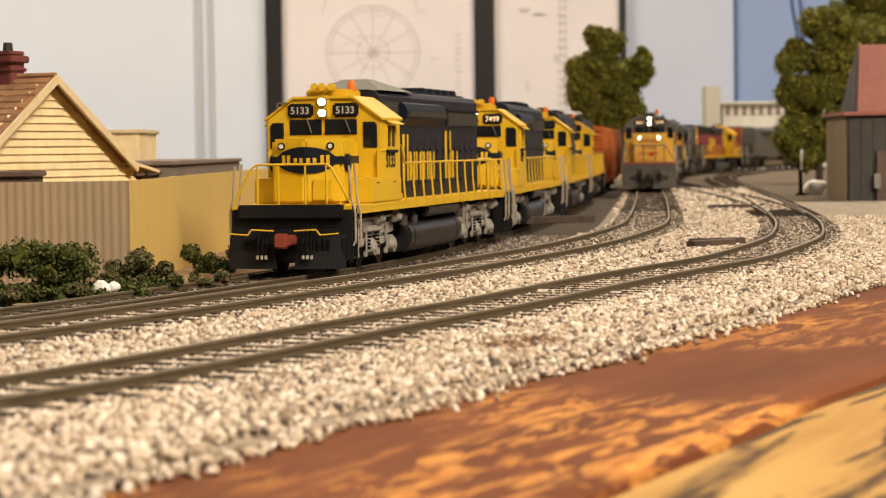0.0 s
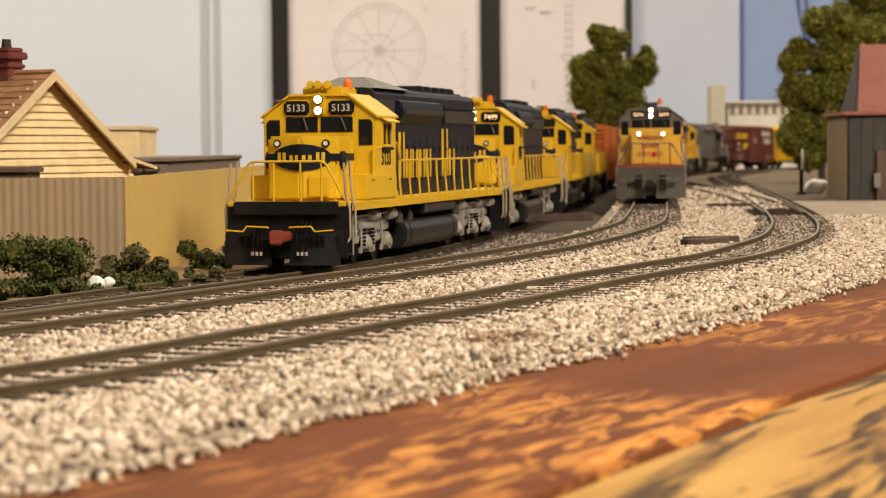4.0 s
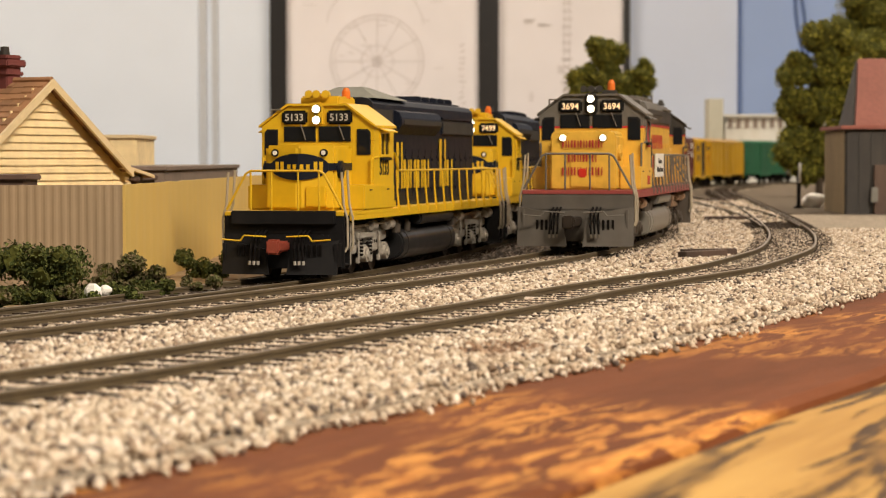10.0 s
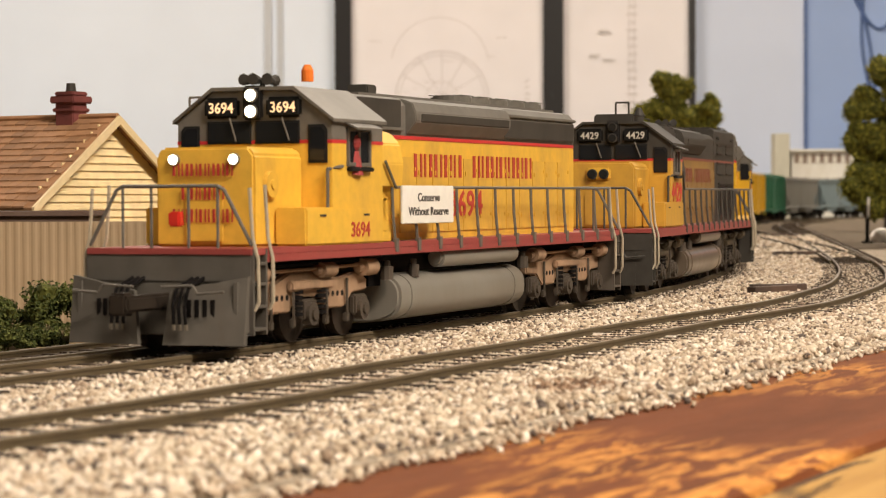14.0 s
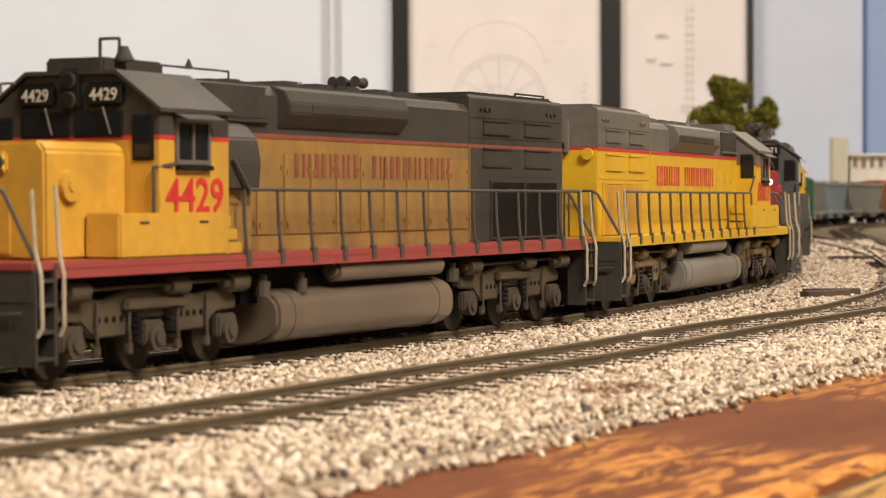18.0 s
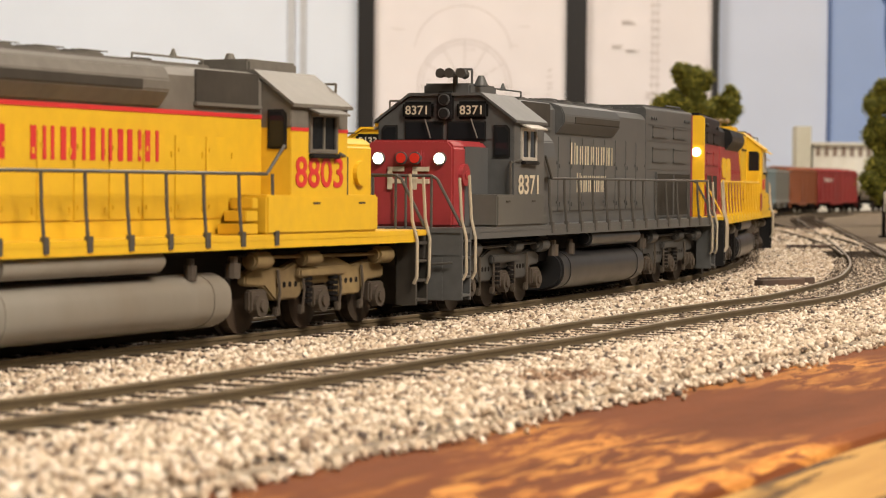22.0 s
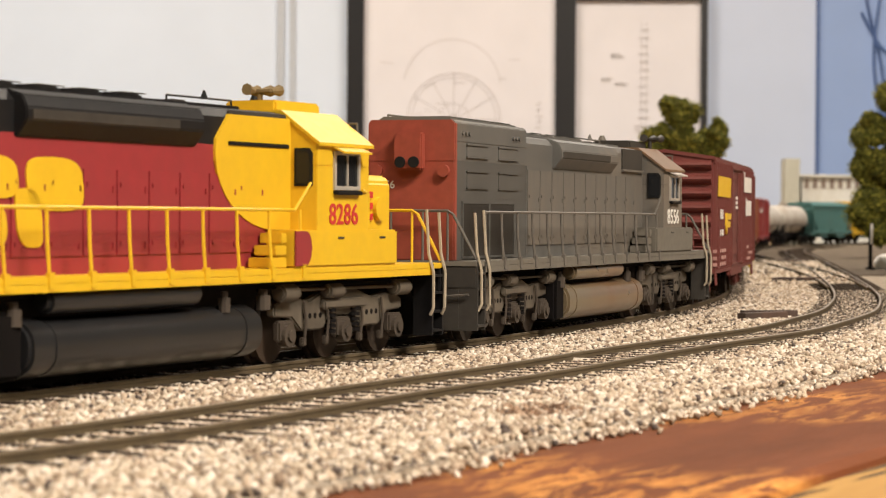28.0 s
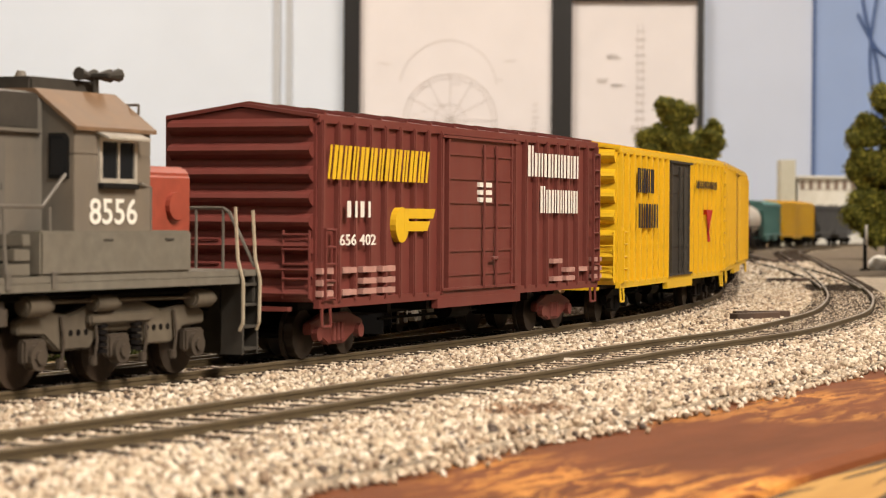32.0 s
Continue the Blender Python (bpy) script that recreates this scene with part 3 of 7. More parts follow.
build_track(TRACK_A, 60, TRACK_A.s[-1] - 20, "brown painted rails on dark timber ties, lower back track", 1500, "darkbed")
SB0 = float(np.interp(-300, TRACK_B.q[:, 0], TRACK_B.s))
build_track(TRACK_B, 60, TRACK_B.s[-1] - 20, "brown painted rails on dark timber ties in pale ballast", SB0 + 2500)
build_track(TRACK_C, 40, TRACK_C.s[-1] - 20, "empty front track with brown painted rails on timber ties", 1500)
build_track(TRACK_D, 60, TRACK_D.s[-1] - 20, "connecting turnout track with brown rails", 200, "darkbed")

MAT["rightsoil"] = material("sandy_yellow_soil", (0.43, 0.3, 0.125), 0.95, scale=260, vary=0.3, dirt=(0.14, 0.1, 0.07), dirt_amount=0.7, bump=0.001, spec=0.1)
# grey brown far ballast; the far trains' shade is mixed into its colour
MAT["farbed_shaded"] = material("grey_brown_ballast", (0.12, 0.095, 0.07), 0.95, scale=240, vary=0.35, dirt=(0.1, 0.08, 0.06), dirt_amount=0.75, bump=0.001, spec=0.1)
# ---- layout: base board, ballast beds, front edge boards ----
table = thing("layout_table", "wooden table that carries the model railway", "table", kind="structure")
bm = B()
box(bm, -900, 2700, 60, 3900, -60, -12)
box(bm, -2600, -130, -460, 60, -60, -12)
part("table_top", bm, "soil", table)
for lx, ly in ((-2500, -400), (-1300, -400), (-850, 400), (-850, 2000), (-850, 3800), (800, 1200), (2600, 3800), (2600, 1200), (-200, -400)):
    bm = B()
    box(bm, lx - 30, lx + 30, ly - 30, ly + 30, -1100, -60)
    part("leg", bm, "soil", table)


def edge_x(y):
    """The front edge of the ballast, where the brown board begins."""
    return float(np.interp(y, [-50, 100, 226, 265, 292, 329, 372, 429, 530, 700, 900, 1400], [-175, -98, -36, -19.5, -6.5, 9.3, 29.2, 55.5, 96, 160, 230, 390]))


def ribbon(name, left, right, z, mat, label, category, thick=8.0, step=14, y0=100, y1=3900, wob=0.6, crown=0.0):
    """A bed between two borders x = left(y), right(y), of slightly uneven height."""
    bm = B()
    rows = []
    y = y0
    while y <= y1:
        a, b = left(y), right(y)
        row = []
        for i in range(9):
            f = i / 8
            row.append(bm.verts.new((a + (b - a) * f, y, z(y) + wob * noise.noise((a + (b - a) * f, y, 7)) * (0 if i in (0, 8) else 1))))
        rows.append(row)
        y += step if y < 1400 else step * 5
    for r, q in zip(rows[:-1], rows[1:]):
        for i in range(8):
            bm.faces.new((r[i], r[i + 1], q[i + 1], q[i]))
    top = list(bm.faces)
    ret = bmesh.ops.extrude_face_region(bm, geom=top)
    for v in ret["geom"]:
        if isinstance(v, bmesh.types.BMVert):
            v.co.z -= thick
    bmesh.ops.recalc_face_normals(bm, faces=bm.faces)
    return tagged(part(name, bm, mat, smooth=False), label, category, kind="structure")


def xa(y): return float(np.interp(y, TRACK_A.q[:, 1], TRACK_A.q[:, 0]))
TB = TRACK_B.q[TRACK_B.q[:, 0] > -300]
def xb(y): return float(np.interp(y, TB[:, 1], TB[:, 0]))
def xc(y): return float(np.interp(y, TRACK_C.q[:, 1], TRACK_C.q[:, 0]))


ribbon("ballast_bed", lambda y: xb(y) - 21, lambda y: edge_x(y) + 1 if y < 900 else edge_x(900) + (y - 900) * 0.3, lambda y: -2.95, "bed", "pale crushed stone ballast under the front tracks", "ballast", wob=0.5, y1=1330)
ribbon("ballast_bed", lambda y: xb(y) - 21, lambda y: edge_x(900) + (y - 900) * 0.3, lambda y: -2.55, "farbed_shaded", "grey brown ballast round the far turnouts, darkened for train shade", "ballast", wob=0.5, y0=1330)
ribbon("ballast_shoulder", lambda y: xa(y) - 24, lambda y: xb(y) - 20.5, lambda y: -7.3 if y < 1500 else -5, "darkbed", "dark grey brown ballast round the back track", "ballast", wob=0.8)
ribbon("ground", lambda y: -880, lambda y: xa(y) - 23.5, lambda y: -6.5, "soil", "sandy brown earth behind the tracks", "ground", wob=2.0)
ribbon("ground", lambda y: edge_x(900) + (y - 900) * 0.3 + 0.5, lambda y: 1290, lambda y: -3.2, "rightsoil", "sandy yellow earth beside the tracks", "ground", y0=905, wob=1.0)

MAT["brownboard"] = peeling_material("brown_board_paint", (0.155, 0.05, 0.019), (0.62, 0.29, 0.07), (0.36, 0.13, 0.03))
MAT["rawwood"] = plank_material("raw_pine", (0.52, 0.31, 0.085), (0.33, 0.165, 0.035), (0.06, 0.03, 0.012))
for nm, o0, o1, z0, mt, lb in (("edge_board", 0, 47, -4.2, "brownboard", "brown painted board along the table edge, paint worn through"), ("edge_plank", 47.6, 90, -5.6, "rawwood", "raw yellow pine plank at the table edge, dark grain")):
    bm = B()
    rows = []
    for y in np.arange(-60, 1300, 12.0):
        nx, ny = 0.9, -0.42
        prof = [(o0, z0 - 30), (o0, z0 - 0.6), (o0 + 0.7, z0), (o1 - 2.4, z0), (o1 - 0.5, z0 - 1.0), (o1, z0 - 2.6), (o1, z0 - 30)]
        rows.append([bm.verts.new((edge_x(y) + nx * o + 0.5 * noise.noise((o * 0.1, y * 0.02, 3)), y + ny * o, z + 0.35 * noise.noise((o * 0.07, y * 0.015, 1)))) for o, z in prof])
    for r, q in zip(rows[:-1], rows[1:]):
        for i in range(len(r) - 1):
            bm.faces.new((r[i], r[i + 1], q[i + 1], q[i]))
        bm.faces.new((r[-1], r[0], q[0], q[-1]))
    bm.faces.new(rows[0][::-1])
    bm.faces.new(rows[-1])
    bmesh.ops.recalc_face_normals(bm, faces=bm.faces)
    tagged(part(nm, bm, mt), lb, "board", kind="structure")

# ---- the room round the layout ----
def slab(name, x0, x1, y0, y1, z0, z1, mat, label, category, kind="structure"):
    bm = B()
    box(bm, x0, x1, y0, y1, z0, z1)
    return tagged(part(name, bm, mat), label, category, kind=kind)


WALL_Y = 4300.0
slab("floor", -3100, 3100, -3100, 4500, -1120, -1100, "carpet", "dark carpeted room floor", "floor")
# ceiling and three dark walls stay out of view, added to limit bounce light
slab("ceiling", -3100, 3100, -3100, 4500, 1560, 1600, "ceilgrey", "unseen ceiling, grey to cut bounce light", "ceiling")
slab("wall_north", -3000, 3000, WALL_Y, 4400, -1100, 1560, "wall", "white painted wall with wall panels", "wall")
slab("wall_south", -3000, 3000, -3100, -3000, -1100, 1560, "dimwall", "unseen room wall, dark to cut bounce light", "wall")
slab("wall_west", -3100, -3000, -3000, 4300, -1100, 1560, "dimwall", "unseen room wall, dark to cut bounce light", "wall")
slab("wall_east", 3000, 3100, -3000, 4300, -1100, 1560, "dimwall", "unseen room wall, dark to cut bounce light", "wall")
for px, py, power in PANELS:
    fx = thing("ceiling_light", "white rectangular ceiling light panel, lit", "ceiling light", "ceiling lights", pose(px, py, 1.56))
    bm = B()
    for a in ((-640, 640, -190, -165), (-640, 640, 165, 190), (-640, -615, -165, 165), (615, 640, -165, 165)):
        box(bm, *a, -14, 0)
    part("frame", bm, "white", fx)
    bm = B()
    box(bm, -615, 615, -165, 165, -6, -1)
    part("diffuser", bm, "diffuser", fx)


# ---- locomotives ----
UP, FWD = (0, 0, 1), (1, 0, 0)


def truck(parent, cx, mat, name="truck"):
    low = "silver" if mat == "silver" else "journal"
    bm = B()
    box(bm, cx - 25, cx + 25, -7, 7, 6, 11)
    tr = part(name, bm, "under", parent)
    for sy in (1, -1):
        bm = B()
        y0, y1 = sorted((sy * 11.2, sy * 13.2))
        prism(bm, [(cx - 28, 12), (cx - 28, 9.6), (cx - 21, 9.2), (cx - 17, 6.4), (cx - 8, 6.4), (cx - 5, 9.2), (cx + 5, 9.2), (cx + 8, 6.4), (cx + 17, 6.4), (cx + 21, 9.2), (cx + 28, 9.6), (cx + 28, 12), (cx + 23, 13.6), (cx + 14, 12.6), (cx + 8, 14.2), (cx - 8, 14.2), (cx - 14, 12.6), (cx - 23, 13.6)], "y", y0, y1, 0.35)
        sf_ = part("side_frame", bm, mat, tr)
        for dx in (-24, 0, 24):
            x = cx + dx
            bm = B()
            cyl(bm, (x, sy * 12.6, 5.8), (x, sy * 14.6, 5.8), 2.3, 14)
            cyl(bm, (x, sy * 14.5, 5.8), (x, sy * 15.1, 5.8), 1.2, 10)
            box(bm, x - 3.2, x + 3.2, *sorted((sy * 12.2, sy * 13.8)), 4.6, 8.8, 0.4)
            part("journal_box", bm, low, tr)
        bm = B()
        for dx in (-12.5, 12.5):
            for i in range(4):
                x = cx + dx - 3.3 + i * 2.2
                cyl(bm, (x, sy * 13.1, 9.4), (x, sy * 13.28, 9.4), 0.6, 8)
        part("frame_hole", bm, "under", tr)
        for dx, r in ((-25.5, 1.8), (24.5, 1.8), (-6, 1.5)):
            bm = B()
            x = cx + dx
            cyl(bm, (x - 2.8, sy * 14.4, 14.4), (x + 2.8, sy * 14.4, 14.4), r, 14)
            cyl(bm, (x + 2.8, sy * 14.4, 14.4), (x + 4.8, sy * 14.4, 14.2), r * 0.5, 8)
            cyl(bm, (x - 3.3, sy * 14.4, 14.4), (x - 2.8, sy * 14.4, 14.4), r * 0.7, 10)
            part("brake_cylinder", bm, mat, tr, smooth="edges")
        for dx in (-17, -7.5, 7.5, 17):
            bm = B()
            x = cx + dx
            tube(bm, [(x, sy * 13.8, 12.4), (x + 0.5, sy * 14.0, 8), (x, sy * 13.8, 4.4)], 0.3)
            box(bm, x - 0.8, x + 0.8, *sorted((sy * 13.0, sy * 14.0)), 3.4, 5.2, 0.2)
            part("brake_hanger", bm, low, tr)
        for dx in (-5.2, 5.2):
            bm = B()
            for i in range(5):
                cyl(bm, (cx + dx, sy * 13.4, 5.6 + i * 1.1), (cx + dx, sy * 13.4, 6.3 + i * 1.1), 1.25, 10)
            part("spring", bm, "under", tr)
        bm = B()
        box(bm, cx - 9.5, cx + 9.5, *sorted((sy * 13.0, sy * 14.6)), 10.6, 12.6, 0.4)
        part("bolster_end", bm, mat, tr)
        bm = B()
        tube(bm, [(cx - 26, sy * 14.4, 15.0), (cx + 24, sy * 14.4, 14.6)], 0.35)
        part("brake_pipe", bm, mat, tr)
    for dx in (-24, 0, 24):
        x = cx + dx
        for sy in (1, -1):
            bm = B()
            cyl(bm, (x, sy * 7.4, 5.8), (x, sy * 9.6, 5.8), 5.7, 20)
            cyl(bm, (x, sy * 6.6, 5.8), (x, sy * 7.6, 5.8), 6.3, 20)
            part("wheel", bm, "wheel", tr)
        bm = B()
        cyl(bm, (x, -7, 5.8), (x, 7, 5.8), 1.2, 8)
        part("axle", bm, "under", tr)
    return tr


def stair(bm, x, sy, inward):
    """A ladder of steps let into the end of the deck."""
    s = 1 if inward > 0 else -1
    box(bm, *sorted((x + s * 5.0, x + s * 5.7)), *sorted((sy * 13.2, sy * 17.9)), 3.4, 19.3)
    box(bm, *sorted((x - s * 0.1, x + s * 0.5)), *sorted((sy * 13.2, sy * 17.9)), 3.4, 19.3)


def end_rail(parent, x, mat, sgn):
    """Handrail across the end of the deck."""
    bm = B()
    tube(bm, [(x, -17.4, 20.0), (x, -11.6, 30.4), (x, -10.2, 31.2), (x, 10.2, 31.2), (x, 11.6, 30.4), (x, 17.4, 20.0)], 0.36)
    eh = part("end_handrail", bm, mat, parent)
    for y in (-10.2, -4, 4, 10.2):
        bm = B()
        cyl(bm, (x, y, 19.5), (x, y, 31), 0.3, 6)
        part("post", bm, mat, eh)
    for sy in (1, -1):
        bm = B()
        tube(bm, [(x, sy * 16.9, 30.8), (x, sy * 17.5, 21.5), (x, sy * 18.6, 17.5), (x - sgn * 0.3, sy * 18.6, 9.5), (x, sy * 17.8, 8)], 0.36)
        part("grab_rail", bm, "wire", parent)
        bm = B()
        tube(bm, [(x - sgn * 6.2, sy * 16.9, 31.4), (x - sgn * 6.2, sy * 17.5, 21.5), (x - sgn * 6, sy * 18.6, 17.5), (x - sgn * 6, sy * 18.6, 9.5), (x - sgn * 6, sy * 17.8, 8)], 0.36)
        part("grab_rail", bm, "wire", parent)


def window(parent, bm_frame, bm_pane, name="window"):
    fr = part(name, bm_frame, "gasket", parent)
    part("pane", bm_pane, "glass", fr)
    return fr


def flat_poly(poly, axis, at, th, sgn):
    bm = B()
    a, b = sorted((at, at + sgn * th))
    prism(bm, poly, axis, a, b)
    return bm


def grow(poly, d):
    cx, cy = sum(p[0] for p in poly) / len(poly), sum(p[1] for p in poly) / len(poly)
    return [(x + (d if x > cx else -d), y + (d if y > cy else -d)) for x, y in poly]


def pane(parent, poly, axis, at, sgn, frame=0.55):
    window(parent, flat_poly(grow(poly, frame), axis, at - sgn * 0.2, 0.45, sgn), flat_poly(poly, axis, at - sgn * 0.1, 0.5, sgn))


def locomotive(k):
    """k: the colours and the kind. +x is the cab end; the deck is 19.5 above the rail."""
    tm = k["kind"] == "tunnel"
    e = 115.5 if tm else k.get("half", 108.0)
    reach = 123.3 if tm else k.get("reach", 125.3)
    loco = thing("diesel_locomotive", k["label"], "locomotive", k["group"])
    c_deck, c_frame = k["sill"], k["frame"]
    # deck and frame
    bm = B()
    box(bm, -e, e, -17.8, 17.8, 18.2, 19.5, 0.2)
    part("deck", bm, c_deck, loco)
    bm = B()
    for sy in (1, -1):
        y0, y1 = sorted((sy * 16.9, sy * 17.9))
        prism(bm, [(-e + 6, 16.9), (-e + 30, 16.9), (e - 6, 16.9), (e - 6, 18.3), (-e + 6, 18.3)], "y", y0, y1)
    part("side_sill", bm, k.get("sill2", c_deck), loco)
    bm = B()
    box(bm, -e + 4, e - 4, -9, 9, 11.5, 18.2)
    box(bm, -44, 44, -12, 12, 10, 18)
    part("frame", bm, "under", loco)
    # pilots, steps, couplers
    for s in (1, -1):
        x = s * e
        bm = B()
        a, b = sorted((x - s * 0.2, x - s * 1.8))
        box(bm, a, b, -17.6, 17.6, 13.2, 19.4, 0.2)
        box(bm, a, b, -13.4, 13.4, 3.2, 13.2, 0.2)
        box(bm, *sorted((x - s * 1.8, x - s * 6)), -12.8, 12.8, 12, 18)
        pl = part("pilot", bm, c_frame, loco)
        if k.get("vee"):
            bm = B()
            box(bm, *sorted((x - s * 1.2, x + s * 1.4)), -15.5, 15.5, 15.8, 19.8, 0.3)
            part("anticlimber", bm, c_frame, pl)
        ahead = 7.4 if s == 1 and k.get("plow") else 0.5
        for yh in (-7.6, -6.4, -5.2, 5.2, 6.4, 7.6):
            bm = B()
            tube(bm, [(x, yh, 14.0), (x + s * ahead * 0.8, yh, 12.2), (x + s * ahead, yh, 9.0), (x + s * ahead, yh * 1.04, 5.6)], 0.34)
            hose = part("air_hose", bm, "under", pl)
            bm = B()
            cyl(bm, (x + s * ahead, yh * 1.04, 5.7), (x + s * ahead, yh * 1.05, 4.6), 0.42, 6)
            part("hose_end", bm, "silver" if k["truck"] == "silver" else "greytruck", hose)
        for sy in (1, -1):
            bm = B()
            lx_ = x + s * (ahead + 0.3 if ahead > 1 else 0.6)
            tube(bm, [(lx_, sy * 3.0, 12.6), (lx_, sy * 9.5, 12.9), (lx_, sy * 10.6, 11.4), (lx_, sy * 16.0, 11.8)], 0.26)
            part("uncoupling_lever", bm, k["rail"], pl)
        if (s == 1 and k.get("plow")) or (s == -1 and k.get("rear_plow")):
            for sy in (1, -1):
                bm = B()
                pt, pw = k.get("plow_top", 14.4), k.get("plow_half", 18.6)
                vs = [bm.verts.new(p) for p in ((x + s * 3.2, sy * pw, pt), (x + s * 6.0, sy * 3.8, pt - 2.6), (x + s * 6.8, sy * 2.6, 1.8), (x + s * 5.0, sy * pw, 1.8), (x + s * 2.2, sy * pw, pt), (x + s * 5.0, sy * 3.8, pt - 2.6), (x + s * 5.6, sy * 2.6, 1.8), (x + s * 3.8, sy * pw, 1.8))]
                for f in ((0, 1, 2, 3), (7, 6, 5, 4), (0, 4, 5, 1), (3, 2, 6, 7), (0, 3, 7, 4), (1, 5, 6, 2)):
                    bm.faces.new([vs[i] for i in f])
                box(bm, *sorted((x - s * 0.4, x + s * 4.4)), *sorted((sy * 17.0, sy * 16.2)), 4, pt - 1.0)
                bmesh.ops.recalc_face_normals(bm, faces=bm.faces)
                part("plow_blade", bm, c_frame, pl)
            for sy in (1, -1):
                for i in range(4):
                    yy = sy * (7.2 + i * 1.5)
                    bm = B()
                    xx = x + s * (5.9 - 0.19 * abs(yy - sy * 3.8))
                    box(bm, *sorted((xx - s * 1.2, xx + s * 0.55)), *sorted((yy, yy + sy * 0.8)), 7.0, 10.2)
                    part("plow_slot", bm, "under", pl)
        bm = B()
        box(bm, *sorted((x - s, s * reach)), -1.6, 1.6, 8.2, 11.2, 0.5)
        box(bm, *sorted((s * (reach - 3.5), s * (reach + 0.2))), -2.5, 1.2, 7.6, 11.8, 0.5)
        part("coupler", bm, k.get("coupler", "wheel"), loco, "knuckle coupler" if k.get("coupler") else "rusty knuckle coupler")
        for sy in (1, -1):
            bm = B()
            stair(bm, x - s * 0.4, sy, -s)
            well = part("step_well", bm, c_frame, loco)
            for z in (4.2, 8.4, 12.6, 16.4):
                bm = B()
                box(bm, *sorted((x - s * 0.4, x - s * 5.6)), *sorted((sy * 13.8, sy * 18.0)), z, z + 0.55)
                part("step", bm, c_frame, well)
        end_rail(loco, x - s * 0.9, k["rail"], s)
    # tank and reservoirs
    tp = [(16.6 * math.copysign(abs(math.cos(a)) ** 0.5, math.cos(a)), 7.5 + 5.7 * math.copysign(abs(math.sin(a)) ** 0.75, math.sin(a))) for a in np.linspace(0, 2 * math.pi, 40, endpoint=False)]
    bm = B()
    prism(bm, tp, "x", -37, 37)
    for x in (-37.9, 37):
        prism(bm, [(p[0] * 0.96, (p[1] - 7.5) * 0.92 + 7.5) for p in tp], "x", x, x + 0.9)
    tank = part("fuel_tank", bm, k["tank"], loco, smooth="edges")
    if k.get("tank_end"):
        bm = B()
        box(bm, -46, -38.4, -15.4, 15.4, 2.6, 14.0, 0.8)
        part("tank_end_box", bm, "under", loco)
    for x in (-31, 31):
        bm = B()
        prism(bm, [(p[0] * 1.012, (p[1] - 7.5) * 1.02 + 7.5) for p in tp], "x", x, x + 0.7)
        part("tank_strap", bm, k["tank"], tank)
    for sy in (1, -1):
        bm = B()
        cyl(bm, (-32, sy * 14.9, 15.3), (14, sy * 14.9, 15.3), 2.1, 20)
        for xx in (-33.2, 14):
            cyl(bm, (xx, sy * 14.9, 15.3), (xx + 1.2, sy * 14.9, 15.3), 1.5, 14)
        part("air_reservoir", bm, k["tank"], loco, smooth="edges")
        for xx, rr in ((-40.5, 1.6), (40.5, 1.5), (26, 1.2)):
            bm = B()
            cyl(bm, (xx, sy * 14.6, 11.4), (xx, sy * 14.6, 14.2), rr, 10)
            cyl(bm, (xx, sy * 14.6, 14.2), (xx, sy * 14.6, 15.4), rr * 0.6, 8)
            part("filler_cap", bm, k.get("caps", "journal"), loco)
        bm = B()
        tube(bm, [(-44, sy * 13, 16.2), (40, sy * 13, 16.6)], 0.35)
        tube(bm, [(40, sy * 13.6, 15.2), (52, sy * 13.8, 15.8), (e - 12, sy * 13.8, 15.6)], 0.3)
        part("air_pipe", bm, "under", loco)
    truck(loco, 75.5, k["truck"])
    truck(loco, -75.5, k["truck"])
    # long hood
    cab_r, cab_f = (e - 58.6, e - 36.0) if tm else (e - 59.5, e - 35.0)
    nose_f = e - (13.0 if tm else 14.5)
    hr = -e + (3.8 if tm else k.get("porch", 19.0))
    ht = 50.8 if tm else k.get("hood_top", 51.0)
    back = hr + 54.0   # front of the raised radiator section
    zs = k.get("split", 42.4)
    bm = B()
    box(bm, hr, cab_r, -10.8, 10.8, 19.5, zs)
    hood = part("long_hood", bm, k["hood"], loco)
    bm = B()
    prism(bm, [(-10.8, zs), (10.8, zs), (10.8, ht - 2.0), (9.6, ht - 0.5), (7.6, ht), (-7.6, ht), (-9.6, ht - 0.5), (-10.8, ht - 2.0)], "x", back if tm else hr, cab_r)
    part("hood_roof", bm, k["roof"], loco)
    if tm:
        bm = B()
        prism(bm, [(-10.85, zs), (10.85, zs), (10.85, ht + 1.2), (10.2, ht + 1.9), (-10.2, ht + 1.9), (-10.85, ht + 1.2)], "x", hr, back, 0.15)
        part("radiator_housing", bm, k["roof"], loco)
    if k.get("rear_section"):
        for sy in (1, -1):
            bm = B()
            box(bm, hr + 0.5, back, *sorted((sy * 10.70, sy * 10.93)), 19.6, zs + 0.1)
            part("soot_panel", bm, k["rear_section"], loco, "sooty hood panels")
    if k.get("stripe"):
        bm = B()
        for sy in (1, -1):
            box(bm, hr, cab_r, *sorted((sy * 10.75, sy * 10.95)), zs - 0.75, zs + 0.05)
        box(bm, hr - 0.12, hr, -10.8, 10.8, zs - 0.75, zs + 0.05)
        part("stripe", bm, k["stripe"], loco)
    # rear end of the hood
    bm = B()
    box(bm, hr - 0.5, hr + 0.4, -10.8, 10.8, 19.6, zs - (0.8 if k.get("stripe") else 0) if k.get("rear_split", True) else ht - 1.2, 0.2)
    part("hood_end", bm, k.get("rear", k["hood"]), loco)
    if k.get("rear_full"):
        bm = B()
        prism(bm, [(-10.8, zs), (10.8, zs), (10.8, ht + 1.0), (10.1, ht + 1.8), (-10.1, ht + 1.8), (-10.8, ht + 1.0)], "x", hr - 0.5, hr + 0.2)
        part("hood_end", bm, k["rear"], loco)
